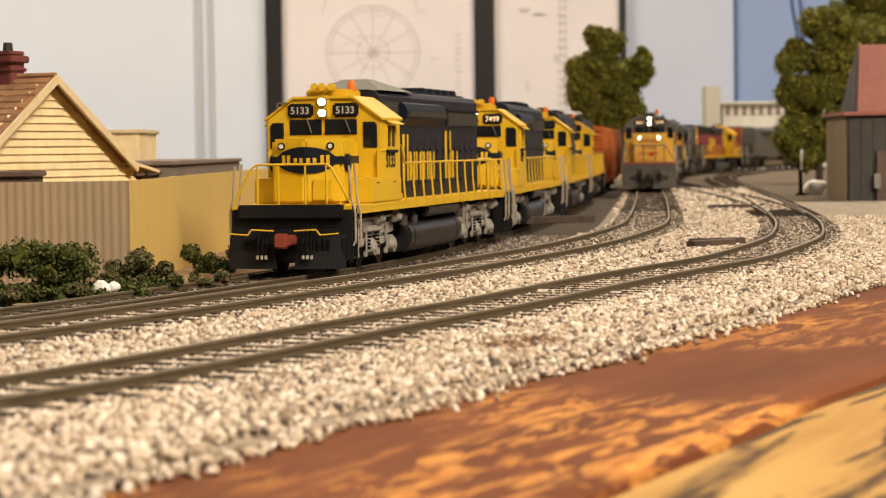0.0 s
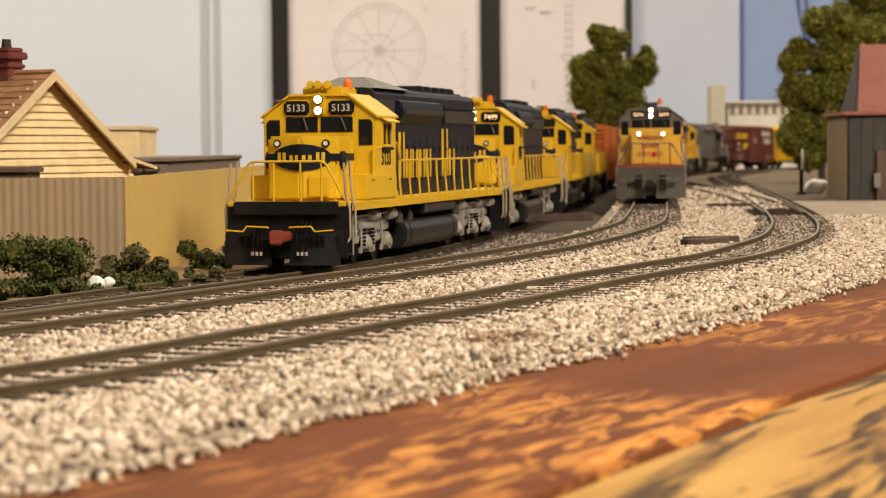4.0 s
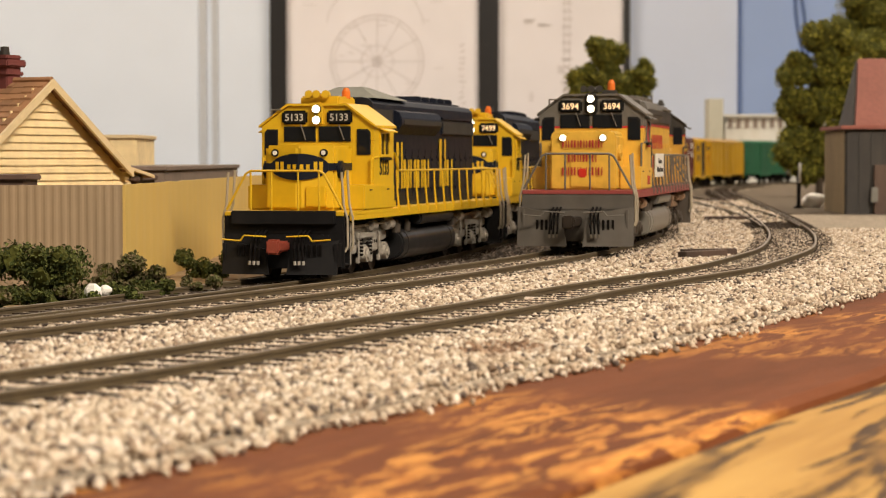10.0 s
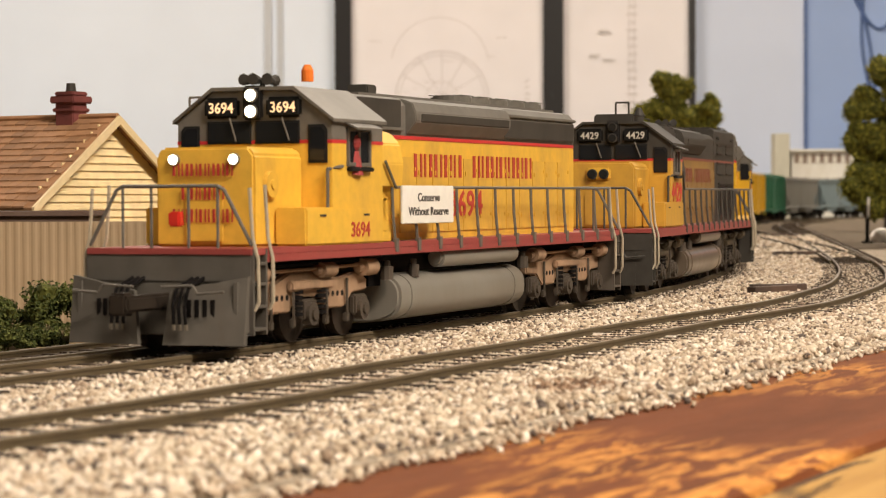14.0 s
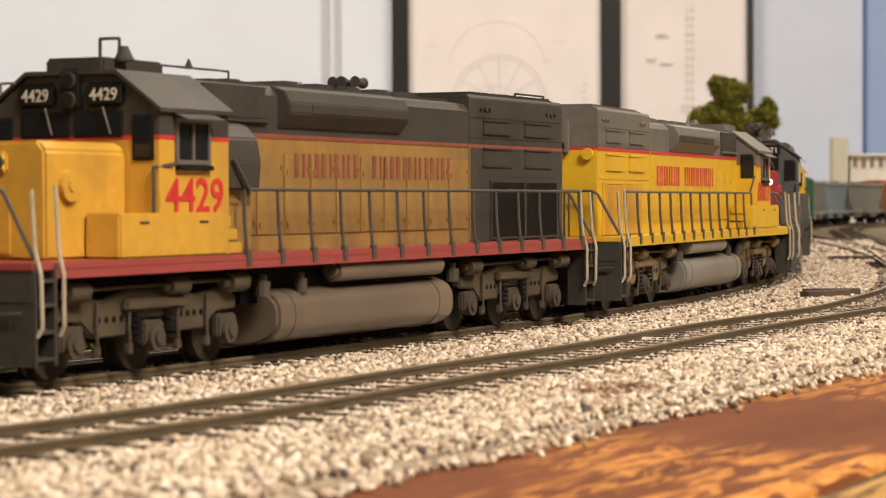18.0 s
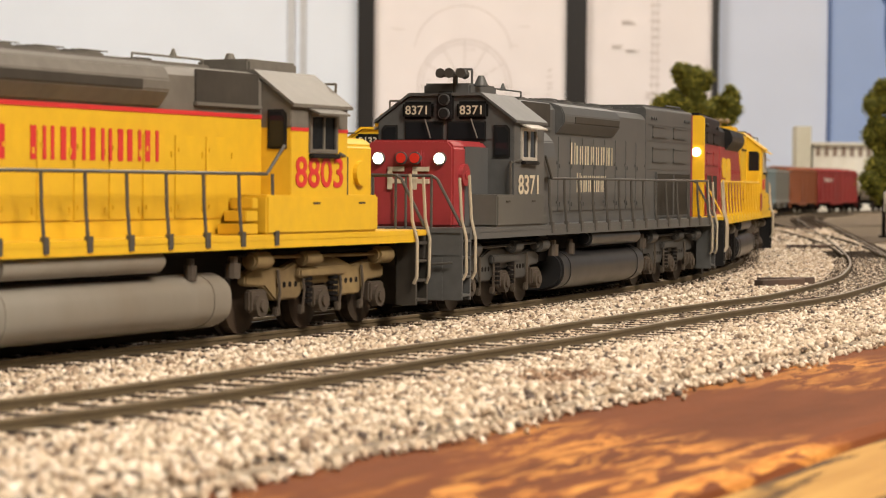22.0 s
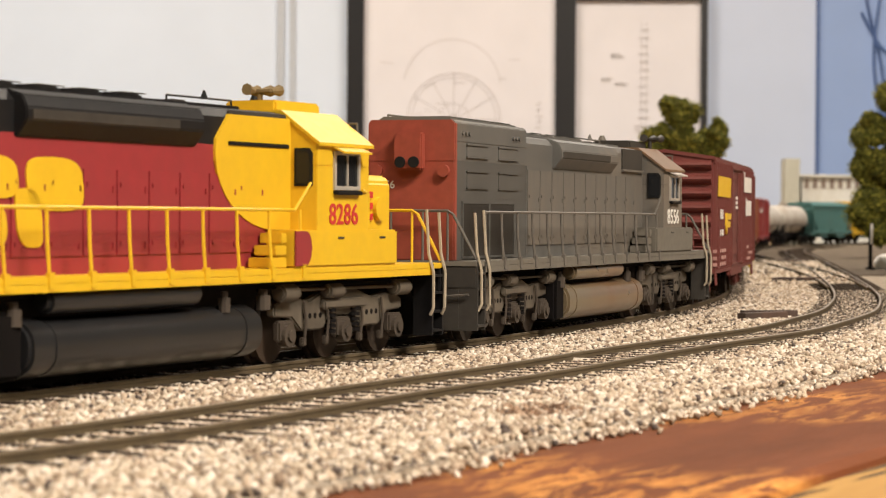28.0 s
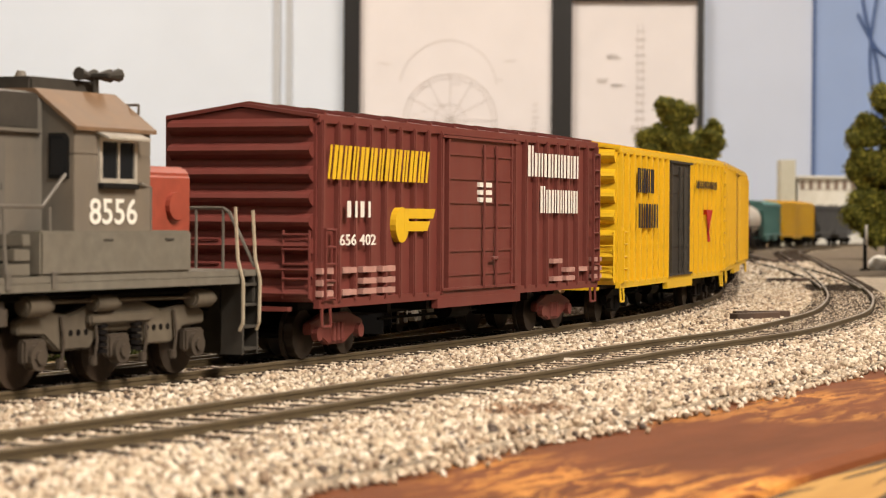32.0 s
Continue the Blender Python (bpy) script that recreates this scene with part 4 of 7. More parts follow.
        for sy in (1, -1):
            bm = B()
            box(bm, hr, hr + 1.2, *sorted((sy * 10.70, sy * 10.98)), 19.6, ht + 1.0)
            part("hood_corner", bm, k["rear"], loco)
    bm = B()
    box(bm, hr - 3.0, hr - 0.4, -3.6, 3.6, 40.8, 49.6, 0.4)
    hb = part("headlight_box", bm, k.get("rear", k["roof"]) if k.get("rear_full") else k["roof"], loco)
    bm = B()
    for y in (-1.7, 1.7):
        cyl(bm, (hr - 3.5, y, 42.6), (hr - 2.9, y, 42.6), 1.35, 12)
    part("headlight", bm, "gasket", hb)
    bm = B()
    for y in (-8.4, 8.4):
        cyl(bm, (hr - 1.6, y, 41.0 if not tm else 40.6), (hr - 0.3, y, 41.0 if not tm else 40.6), 1.5, 12)
    part("class_light", bm, k.get("rear_light", k.get("rear", k["hood"])), hb)
    if k.get("number"):
        lettering(k["number"], 2.6, k["num_rear"] if "num_rear" in k else "letter", hb, (hr - 0.55, 5.0 if not k.get("rear_full") else 6.6, 36.5), (0, -1, 0), UP, name="road_number")
    # hood doors and louvres
    sides = (1, -1)
    x = hr + 4
    door_end = cab_r - 3
    if tm:
        for sy in sides:
            bm = B()
            for g0 in (hr + 4.5, hr + 24.0):
                box(bm, g0, g0 + 19.0, *sorted((sy * 10.8, sy * 11.20)), 20.4, 33.0)
            inlet = part("radiator_intake", bm, k.get("grille", "soot"), loco)
            for g0 in (hr + 4.5, hr + 24.0):
                bm = B()
                z = 20.8
                while z < 32.6:
                    box(bm, g0 + 0.5, g0 + 18.5, *sorted((sy * 11.15, sy * 11.40)), z, z + 0.25)
                    z += 0.6
                part("grille", bm, k.get("grille", "soot"), inlet)
                bm = B()
                for a in ((g0 - 0.3, g0 + 19.2, 20.0, 20.5), (g0 - 0.3, g0 + 19.2, 33.0, 33.5), (g0 - 0.3, g0 + 0.3, 20.5, 33), (g0 + 18.7, g0 + 19.2, 20.5, 33)):
                    box(bm, a[0], a[1], *sorted((sy * 10.90, sy * 11.45)), a[2], a[3])
                part("intake_frame", bm, k.get("rear_section", k["hood"]), inlet)
            for gx in (hr + 8.0, hr + 31.5):
                for z, h_, m_ in ((36.8, 3.6, k.get("rear_section", k["hood"])), (44.2, 2.6, k["roof"])):
                    bm = B()
                    box(bm, gx, gx + 15, *sorted((sy * 10.70, sy * 11.02)), z, z + h_, 0.12)
                    hp = part("hood_panel", bm, m_, loco)
                    for zz in (z - 0.4, z + h_):
                        bm = B()
                        box(bm, gx - 0.4, gx + 15.4, *sorted((sy * 10.80, sy * 11.35)), zz, zz + 0.45, 0.1)
                        part("panel_hinge", bm, m_, hp)
            for gx in (hr + 5, hr + 43):
                for i in range(3):
                    bm = B()
                    cyl(bm, (gx + i * 2.4, sy * 10.8, 49.6), (gx + i * 2.4, sy * 11.35, 49.6), 0.55, 8)
                    part("lifting_lug", bm, k["roof"], loco)
            for z in (34.3, 43.0, 47.6):
                bm = B()
                box(bm, hr + 1.2, back - 0.4, *sorted((sy * 10.80, sy * 11.00)), z, z + 0.22)
                part("panel_joint", bm, k.get("rear_section", k["hood"]) if z < zs else k["roof"], loco)
            bm = B()
            box(bm, back - 0.3, back + 0.3, *sorted((sy * 10.75, sy * 11.05)), 20, zs)
            part("panel_joint", bm, k["hood"], loco)
        x = back + 0.6
    else:
        for sy in sides:
            bm = B()
            box(bm, hr + 1.0, hr + 53, *sorted((sy * 10.60, sy * 11.50)), 42.9, 48.2, 0.3)
            rad = part("radiator", bm, k["roof"], loco)
            bm = B()
            box(bm, hr + 2.0, hr + 52, *sorted((sy * 11.40, sy * 11.70)), 43.4, 47.7)
            part("radiator_grille", bm, "soot", rad)
            bm = B()
            box(bm, hr + 0.5, hr + 53.5, *sorted((sy * 10.10, sy * 11.90)), 48.3, 49.1, 0.2)
            part("radiator_lip", bm, k["roof"], rad)
    widths = (10.4 if tm else 9.2,) * 16
    first = {}
    for w in widths:
        if x + w > door_end + 0.5:
            break
        for sy in sides:
            key = (sy,)
            if key not in first:
                bm = B()
                box(bm, 0.22, w - 0.22, *sorted((sy * 10.75, sy * 11.12)), 22.6 if tm else 21.0, k.get("door_top", 37.8), 0.1)
                d = part("hood_door", bm, k["hood"], loco, loc=(x, 0, 0))
                kids = []
                for lx, lz, lw, lh in ((0.9, 24.4, 0.45, 0.8), (0.9, 34.8, 0.45, 0.8), (w - 1.5, 23.8, 0.55, 1.1), (w - 1.5, 33.8, 0.55, 1.1)):
                    bm = B()
                    box(bm, lx, lx + lw, *sorted((sy * 11.00, sy * 11.40)), lz, lz + lh)
                    kids.append(part("latch", bm, k.get("latch", k["hood"]), d))
                first[key] = (d, kids)
            else:
                d = again(first[key][0], (x, 0, 0))
                for kid in first[key][1]:
                    again(kid, (0, 0, 0), parent=d)
        x += w
    # dynamic brake flare and intake
    for sy in sides:
        fx0, fx1 = ((-23.0, 28.0) if sy > 0 else (-35.0, 21.0)) if tm else (cab_r - 85, cab_r - 27)
        bm = B()
        prism(bm, [(sy * 10.40, 42.6), (sy * 11.20, 42.8), (sy * 13.40, 45.6), (sy * 13.40, 47.6), (sy * 12.40, 49.8), (sy * 9.00, 50.9)], "x", fx0, fx1, 0.25)
        fl = part("intake_flare", bm, k["roof"], loco)
        bm = B()
        prism(bm, [(sy * 11.35, 43.2), (sy * 13.50, 45.8), (sy * 13.62, 47.4), (sy * 11.30, 45.0)], "x", fx0 + 1.5, fx1 - (9 if tm else 3))
        part("intake_screen", bm, "soot", fl)
    for sy in sides:
        bm = B()
        box(bm, cab_r - 24, cab_r - 1.5, *sorted((sy * 10.7, sy * 11.15)), 44.2, 50.2, 0.15)
        ap = part("air_intake", bm, "soot", loco)
        bm = B()
        box(bm, cab_r - 24.4, cab_r - 1.0, *sorted((sy * 10.7, sy * 11.7)), 43.4, 44.2, 0.15)
        part("intake_lip", bm, k["roof"], ap)
    if tm or k.get("duct"):
        bm = B()
        prism(bm, [(11.5, 31.0), (16.2, 31.0), (16.6, 36), (15.8, 40.2), (13.6, 42.6), (11.5, 43.2)], "x", cab_r - 13, cab_r - 0.6, 0.3)
        part("blower_duct", bm, k.get("duct", k["roof"]), loco)
        bm = B()
        box(bm, cab_r - 12.6, cab_r - 1.0, 11.6, 14.6, 20, 33, 0.3)
        for z in (24, 28.5):
            box(bm, cab_r - 12.4, cab_r - 1.2, 14.5, 14.8, z, z + 0.4)
        part("equipment_box", bm, k["hood"], loco)
    # roof: fans, hatches, exhaust
    bm = B()
    box(bm, back + 2 if tm else hr + 3, cab_r - 12, -6.5, 6.5, ht - 0.2, ht + 0.7, 0.2)
    part("roof_hatch", bm, k["roof"], loco)
    for i in range(5):
        fx = (hr + 10 + i * 12) if not tm else (back + 16 + i * 13)
        if fx > cab_r - 8:
            break
        bm = B()
        low = 0.9 if tm else 0.0
        cyl(bm, (fx, 0, ht + 0.5), (fx, 0, ht + 2.1 - low), 5.2, 24)
        cyl(bm, (fx, 0, ht + 2.1 - low), (fx, 0, ht + 2.5 - low), 4.6, 24)
        fan = part("roof_fan", bm, k["roof"], loco)
        bm = B()
        for a in range(6):
            box(bm, fx - 4.4, fx + 4.4, -4.2 + a * 1.6, -4.0 + a * 1.6, ht + 2.45 - low, ht + 2.65 - low)
        part("fan_guard", bm, "soot", fan)
    if tm:
        bm = B()
        box(bm, hr + 2, back - 3, -9, 9, ht + 1.7, ht + 2.4, 0.2)
        hatch = part("rear_hatch", bm, k["roof"], loco)
        for i in range(12):
            bm = B()
            box(bm, hr + 3 + i * 4, hr + 3.5 + i * 4, -8.6, 8.6, ht + 2.3, ht + 2.8)
            part("hatch_rib", bm, k["roof"], hatch)
        bm = B()
        tube(bm, [(hr + 5, 8, ht + 1.8), (hr + 5, 8, ht + 3.3), (hr + 22, 8, ht + 3.3), (hr + 22, 8, ht + 1.8)], 0.25)
        part("roof_grab", bm, k["roof"], loco)
    bm = B()
    box(bm, cab_r - 30, cab_r - 25, -2.5, 2.5, ht + 0.4, ht + (1.4 if tm else 3.0), 0.3)
    part("exhaust_pipe", bm, "soot", loco)
    if tm:
        # low aerial on a plate behind the cab
        bm = B()
        tube(bm, [(cab_r - 24, 3, ht), (cab_r - 24, 3, ht + 2.6), (cab_r + 0.5, 3, ht + 2.6), (cab_r + 0.5, 3, ht)], 0.22)
        cyl(bm, (cab_r - 10, 3, ht + 2.4), (cab_r - 10, 3, ht + 4.2), 0.9, 8, 0.2)
        part("roof_aerial", bm, k["roof"], loco)
        bm = B()
        cyl(bm, (cab_f - 5.5, 7, 53.4), (cab_f - 5.5, 7, 55.6), 1.7, 12, 0.7)
        cyl(bm, (cab_f - 5.5, 7, 53.0), (cab_f - 5.5, 7, 53.4), 1.9, 12)
        part("bell", bm, k["roof"], loco)
    # cab
    c_cab, c_top = k["cab"], k["cab_roof"]
    zc = k.get("cab_split", 40.0)
    bm = B()
    box(bm, cab_r, cab_f, -17.5, 17.5, 19.5, zc, 0.15)
    cab = part("cab", bm, c_cab, loco)
    bm = B()
    prism(bm, [(-17.5, zc), (17.5, zc), (17.5, 44.6), (9.0, 50.6), (-9.0, 50.6), (-17.5, 44.6)], "x", cab_r, cab_f, 0.15)
    part("cab_top", bm, k.get("cab_upper", c_cab), cab)
    bm = B()
    prism(bm, [(-18.3, 44.0), (-9.2, 50.6), (9.2, 50.6), (18.3, 44.0), (18.3, 44.7), (9.3, 51.3), (-9.3, 51.3), (-18.3, 44.7)], "x", cab_r - 0.4, cab_f + 0.7)
    part("cab_roof", bm, c_top, cab)
    if k.get("cab_stripe"):
        for sy in sides:
            bm = B()
            box(bm, cab_r, cab_f, *sorted((sy * 17.4, sy * 17.58)), zc - 0.6, zc + 0.1)
            part("cab_stripe", bm, k["cab_stripe"], cab)
        bm = B()
        box(bm, cab_f - 0.1, cab_f + 0.08, -17.5, 17.5, zc - 0.6, zc + 0.1)
        part("cab_stripe", bm, k["cab_stripe"], cab)
    for sy in sides:
        y = sy * 17.5
        w0 = cab_r + 7.5
        bm = B()
        for a in ((w0 - 0.8, w0 + 10.3, 42.3, 43.1), (w0 - 0.8, w0 + 10.3, 35.2, 36.0), (w0 - 0.8, w0, 36.0, 42.3), (w0 + 9.5, w0 + 10.3, 36.0, 42.3), (w0 + 4.5, w0 + 5.1, 36.0, 42.3)):
            box(bm, a[0], a[1], *sorted((y - sy * 0.1, y + sy * 0.5)), a[2], a[3])
        sw = part("side_window", bm, k.get("sash", "silver"), cab)
        bm = B()
        box(bm, w0, w0 + 4.5, *sorted((y - sy * 0.1, y + sy * 0.2)), 36.0, 42.3)
        box(bm, w0 + 5.1, w0 + 9.5, *sorted((y - sy * 0.1, y + sy * 0.12)), 36.0, 42.3)
        part("pane", bm, "glass", sw)
        bm = B()
        prism(bm, [(sy * 17.5, 44.2), (sy * 20.4, 43.0), (sy * 20.4, 42.6), (sy * 17.5, 43.8)], "x", w0 - 1.4, w0 + 11)
        part("sunshade", bm, k.get("shade", c_top), cab)
        bm = B()
        box(bm, w0 - 0.8, w0 + 10.2, *sorted((y, y + sy * 1.2)), 34.2, 35.1, 0.2)
        part("armrest", bm, "black", cab)
        bm = B()
        bx0 = cab_r + 1.0 if sy > 0 or not tm else cab_r - 9.5
        box(bm, bx0, cab_f + 12.5, *sorted((sy * 11, sy * 18.0)), 19.5, 27.0, 0.4)
        sb = part("side_box", bm, k.get("box", c_cab), cab)
        for xx in (cab_r + 8, cab_f + 4):
            bm = B()
            box(bm, xx, xx + 2.6, *sorted((sy * 17.95, sy * 18.15)), 25.2, 25.6)
            part("latch", bm, "soot", sb)
        for i in range(3):
            bm = B()
            box(bm, bx0 - 7.6 + i * 2.2, bx0 - 1.1, *sorted((sy * 11.6, sy * 16.6)), 19.6 + i * 2.4, 21.6 + i * 2.4, 0.15)
            part("cab_step", bm, k.get("box", c_cab), cab)
        # rear cab door pane beside the hood and front door pane beside the nose
        pane(cab, [(sy * 12.9, 36.4), (sy * 16.0, 36.4), (sy * 16.0, 42.0), (sy * 15.2, 43.0), (sy * 12.9, 43.0)], "x", cab_f, 1)
        pane(cab, [(sy * 12.9, 36.4), (sy * 16.0, 36.4), (sy * 16.0, 42.0), (sy * 15.2, 43.0), (sy * 12.9, 43.0)], "x", cab_r, -1)
        bm = B()
        tube(bm, [(cab_f + 0.8, sy * 16.9, 22), (cab_f + 0.8, sy * 16.9, 34.6), (cab_f - 4, sy * 18.0, 35.2)], 0.35)
        part("grab_rail", bm, k["rail"], cab)
    for y0, y1 in ((-10.0, -0.9), (0.9, 10.0)):
        pane(cab, [(y0, 40.2), (y1, 40.2), (y1, 44.0), (y0, 44.0)], "x", cab_f, 1, 0.4)
    # the short nose
    nw = 10.8
    nt_ = k.get("nose_top", 38.8)
    bm = B()
    vee = k.get("vee", 0.0)
    if vee:
        prism(bm, [(cab_f - 0.2, -nw), (nose_f - vee, -nw), (nose_f, 0), (nose_f - vee, nw), (cab_f - 0.2, nw)], "z", 19.5, nt_, 0.9)
    else:
        prism(bm, [(-nw, 19.5), (nw, 19.5), (nw, nt_ - 1.6), (nw - 1.4, nt_), (-nw + 1.4, nt_), (-nw, nt_ - 1.6)], "x", cab_f - 0.2, nose_f, 0.5)
    nose = part("nose", bm, k["nose"], loco)
    if k.get("nose_side"):
        bm = B()
        for sy in sides:
            box(bm, cab_f, nose_f - 7.5, *sorted((sy * (nw - 0.3), sy * (nw + 0.12))), 19.6, nt_ - 1.4)
        part("nose_side", bm, k["nose_side"], nose)
    if not vee:
        bm = B()
        box(bm, nose_f - 0.1, nose_f + 0.35, -4.2, 4.2, 20.4, nt_ - 9.4, 0.2)
        part("nose_door", bm, k["nose"], nose)
    bm = B()
    cyl(bm, (nose_f - 6, nw - 0.4, 31.5), (nose_f - 6, nw + 1.0, 31.5), 2.6, 16)
    cyl(bm, (nose_f - 6, nw + 0.9, 31.5), (nose_f - 6, nw + 1.3, 31.5), 1.0, 8)
    cyl(bm, (nose_f - 6, -nw + 0.4, 31.5), (nose_f - 6, -nw - 1.0, 31.5), 2.6, 16)
    part("brake_wheel", bm, k.get("wheelmat", k["nose"]), nose)
    if k.get("nose_band"):
        # the band and the oval follow the two facets of the nose
        fx_ = lambda y: nose_f - vee * abs(y) / nw
        def facing_strip(ys, lo, hi, out, th, name, mt, label=""):
            bm = B()
            rows = [[bm.verts.new((fx_(y) + d_, y, z)) for d_, z in ((out - th, lo(y)), (out, lo(y)), (out, hi(y)), (out - th, hi(y)))] for y in ys]
            for r_, q_ in zip(rows[:-1], rows[1:]):
                for i in range(4):
                    bm.faces.new((r_[i], r_[(i + 1) % 4], q_[(i + 1) % 4], q_[i]))
            bm.faces.new(rows[0])
            bm.faces.new(rows[-1][::-1])
            bmesh.ops.recalc_face_normals(bm, faces=bm.faces)
            return part(name, bm, mt, nose, label)
        facing_strip(np.linspace(-nw, nw, 9), lambda y: 31.2, lambda y: 33.4, 0.25, 0.6, "nose_band", "navy")
        oval = lambda r_, h_, s_: (lambda y: 32.3 + s_ * h_ * math.sqrt(max(0.02, 1 - (y / r_) ** 2)))
        ys = [8.9 * math.sin(a) for a in np.linspace(-1.55, 1.55, 21)]
        facing_strip(ys, oval(9.0, 3.9, -1), oval(9.0, 3.9, 1), 0.4, 0.6, "nose_emblem", "navy", "dark blue oval with yellow marks across the nose")
        for y0, y1, z0, z1 in ((-7.2, -6.2, 30.8, 33.8), (-5.6, -4.6, 30.8, 33.8), (4.6, 5.6, 30.8, 33.8), (6.2, 7.2, 30.8, 33.8), (-3.4, -2.4, 31.6, 33), (-1.6, -0.6, 31.6, 33), (0.6, 1.6, 31.6, 33), (2.4, 3.4, 31.6, 33)):
            facing_strip((y0, y1), lambda y: z0, lambda y: z1, 0.55, 0.3, "emblem_bar", "warbonnet")
        for sy in sides:
            bm = B()
            box(bm, cab_f + 0.5, nose_f - vee - 0.5, *sorted((sy * (nw - 0.2), sy * (nw + 0.15))), 31.2, 33.4)
            part("nose_band", bm, "navy", nose)
    for zz, n_, hh in k.get("nose_bars", ()):
        glyph_bars(n_, hh, 1.95, "letter", nose, (nose_f + 0.36, 0, zz), (0, 1, 0), UP)
    if k.get("nose_logo"):
        bm = B()
        for y0 in (-5.4, 0.8):
            box(bm, nose_f, nose_f + 0.45, y0, y0 + 4.2, 29.4, 30.5, 0.1)
            box(bm, nose_f, nose_f + 0.45, y0, y0 + 4.2, 32.2, 33.3, 0.1)
            box(bm, nose_f, nose_f + 0.45, y0, y0 + 1.2, 28, 33.3, 0.1)
        part("nose_bars", bm, "cream", nose)
    # lights
    def lit(where, y, z, r, mt, parent_):
        bm = B()
        cyl(bm, (where - 0.6, y, z), (where + 0.7, y, z), r * 1.25, 14)
        h_ = part("lamp_housing", bm, k.get("lamp_ring", "gasket"), parent_)
        bm = B()
        cyl(bm, (where + 0.6, y, z), (where + 0.95, y, z), r, 14)
        part("lens", bm, mt, h_)
    hl = k.get("head", "lamp")
    bm = B()
    box(bm, cab_f - 0.4, cab_f + 0.9, -2.2, 2.2, 44.6, 51.6, 0.5)
    cluster = part("headlight_housing", bm, "black" if not k.get("cluster") else k["cluster"], cab)
    for z in (46.3, 49.6):
        lit(cab_f + 0.7, 0, z, 1.15, hl, cluster)
    if k.get("ditch"):
        for sy in sides:
            lit(nose_f, sy * k["ditch"][0], k["ditch"][1], k["ditch"][2], k["ditch"][3], nose)
    if k.get("nose_lamps"):
        for sy in sides:
            xn = nose_f - vee * 7.4 / nw
            bm = B()
            cyl(bm, (xn - 0.6, sy * 7.4, 36.4), (xn + 0.6, sy * 7.4, 36.4), 1.15, 12)
            cl = part("class_light", bm, "gasket", nose)
            bm = B()
            cyl(bm, (xn + 0.5, sy * 7.4, 36.4), (xn + 0.85, sy * 7.4, 36.4), 0.7, 10)
            part("lens", bm, "white", cl)
        bm = B()
        box(bm, nose_f - 1.6, nose_f + 0.1, 2.2, 8.4, 20.6, 26.6, 0.3)
        part("nose_hatch", bm, k["nose"], nose)
    if k.get("twin"):
        bm = B()
        box(bm, nose_f - 0.4, nose_f + 0.8, -3.6, 3.6, 33.6, 37.2, 0.5)
        tw = part("twin_lamp", bm, k["twin"], nose)
        for y in (-1.7, 1.7):
            lit(nose_f + 0.5, y, 35.3, 1.2, "redlamp" if k["twin"] == "scarlet" else "gasket", tw)
    for sy in sides:
        bm = B()
        box(bm, cab_f - 0.3, cab_f + 0.9, *sorted((sy * 3.0, sy * 11.0)), 45.0, 49.2, 0.6)
        nb = part("number_board", bm, "gasket", cab)
        if k.get("number"):
            lettering(k["number"], 3.0, k.get("board", "board_glow"), nb, (cab_f + 0.92, sy * 7.0, 46.1), (0, 1, 0), UP, width=5.6, name="road_number")
    if k.get("number"):
        sy = k["side"]
        lettering(k["number"], k.get("num_size", 6.4), k["num"], cab, ((cab_r + cab_f) / 2, sy * (17.62 if k.get("num_z", 28.2) > 27 else 18.06), k.get("num_z", 28.2)), (-sy, 0, 0), UP, width=k.get("num_w", 12.0), name="road_number")
    # horns, bell, beacon, aerial
    hx, hz = k.get("horn", cab_r - 2), k.get("horn_z", 55.6)
    if hx is not None:
        bm = B()
        hy = k.get("horn_y", 0.0)
        cyl(bm, (hx, hy, 47.5), (hx, hy, hz - 0.2), 0.6, 8)
        box(bm, hx - 0.8, hx + 0.8, hy - 3.0, hy + 3.0, hz - 0.5, hz + 0.4, 0.3)
        horn = part("air_horn", bm, k.get("hornmat", "soot"), loco)
        for y, dx in ((-2.6, 3.4), (0.0, 4.4), (2.6, 3.2), (1.2, -3.4)):
            bm = B()
            cyl(bm, (hx, hy + y, hz), (hx + dx, hy + y, hz + 0.3), 0.5, 8, 1.25)
            part("trumpet", bm, k.get("hornmat", "soot"), horn)
    bm = B()
    box(bm, cab_r + 3, cab_r + 22, -6, 6, 50.5, 53.6, 0.5)
    if k.get("aircon", True):
        part("air_conditioner", bm, k.get("unit", c_top), loco)
    else:
        bm.free()
    if k.get("beacon"):
        bm = B()
        cyl(bm, (cab_r + 10, 5, 52.9), (cab_r + 10, 5, 55.2), 1.3, 12)
        cyl(bm, (cab_r + 10, 5, 55.2), (cab_r + 10, 5, 56.4), 1.3, 12, 0.7)
        part("beacon", bm, "beacon", loco, "amber roof beacon")
    bm = B()
    if k.get("aerial"):
        tube(bm, [(cab_f - 10, 3, 53), (cab_f - 10, 3, 57.4), (cab_f - 10, -1, 57.4), (cab_f - 10, -1, 53)], 0.3)
        part("aerial", bm, c_top, loco)
    bm = B()
    tube(bm, [(cab_f + 1.2, -14, 47.6), (cab_f + 1.2, -14, 49.4), (cab_f + 1.2, -11, 49.4)], 0.25)
    tube(bm, [(cab_f + 0.9, 6.8, 45.0), (cab_f + 1.2, 8.6, 40.4)], 0.18)
    tube(bm, [(cab_f + 0.9, -5.0, 45.0), (cab_f + 1.2, -3.4, 40.4)], 0.18)
    part("wiper", bm, "wiregrey", cab)
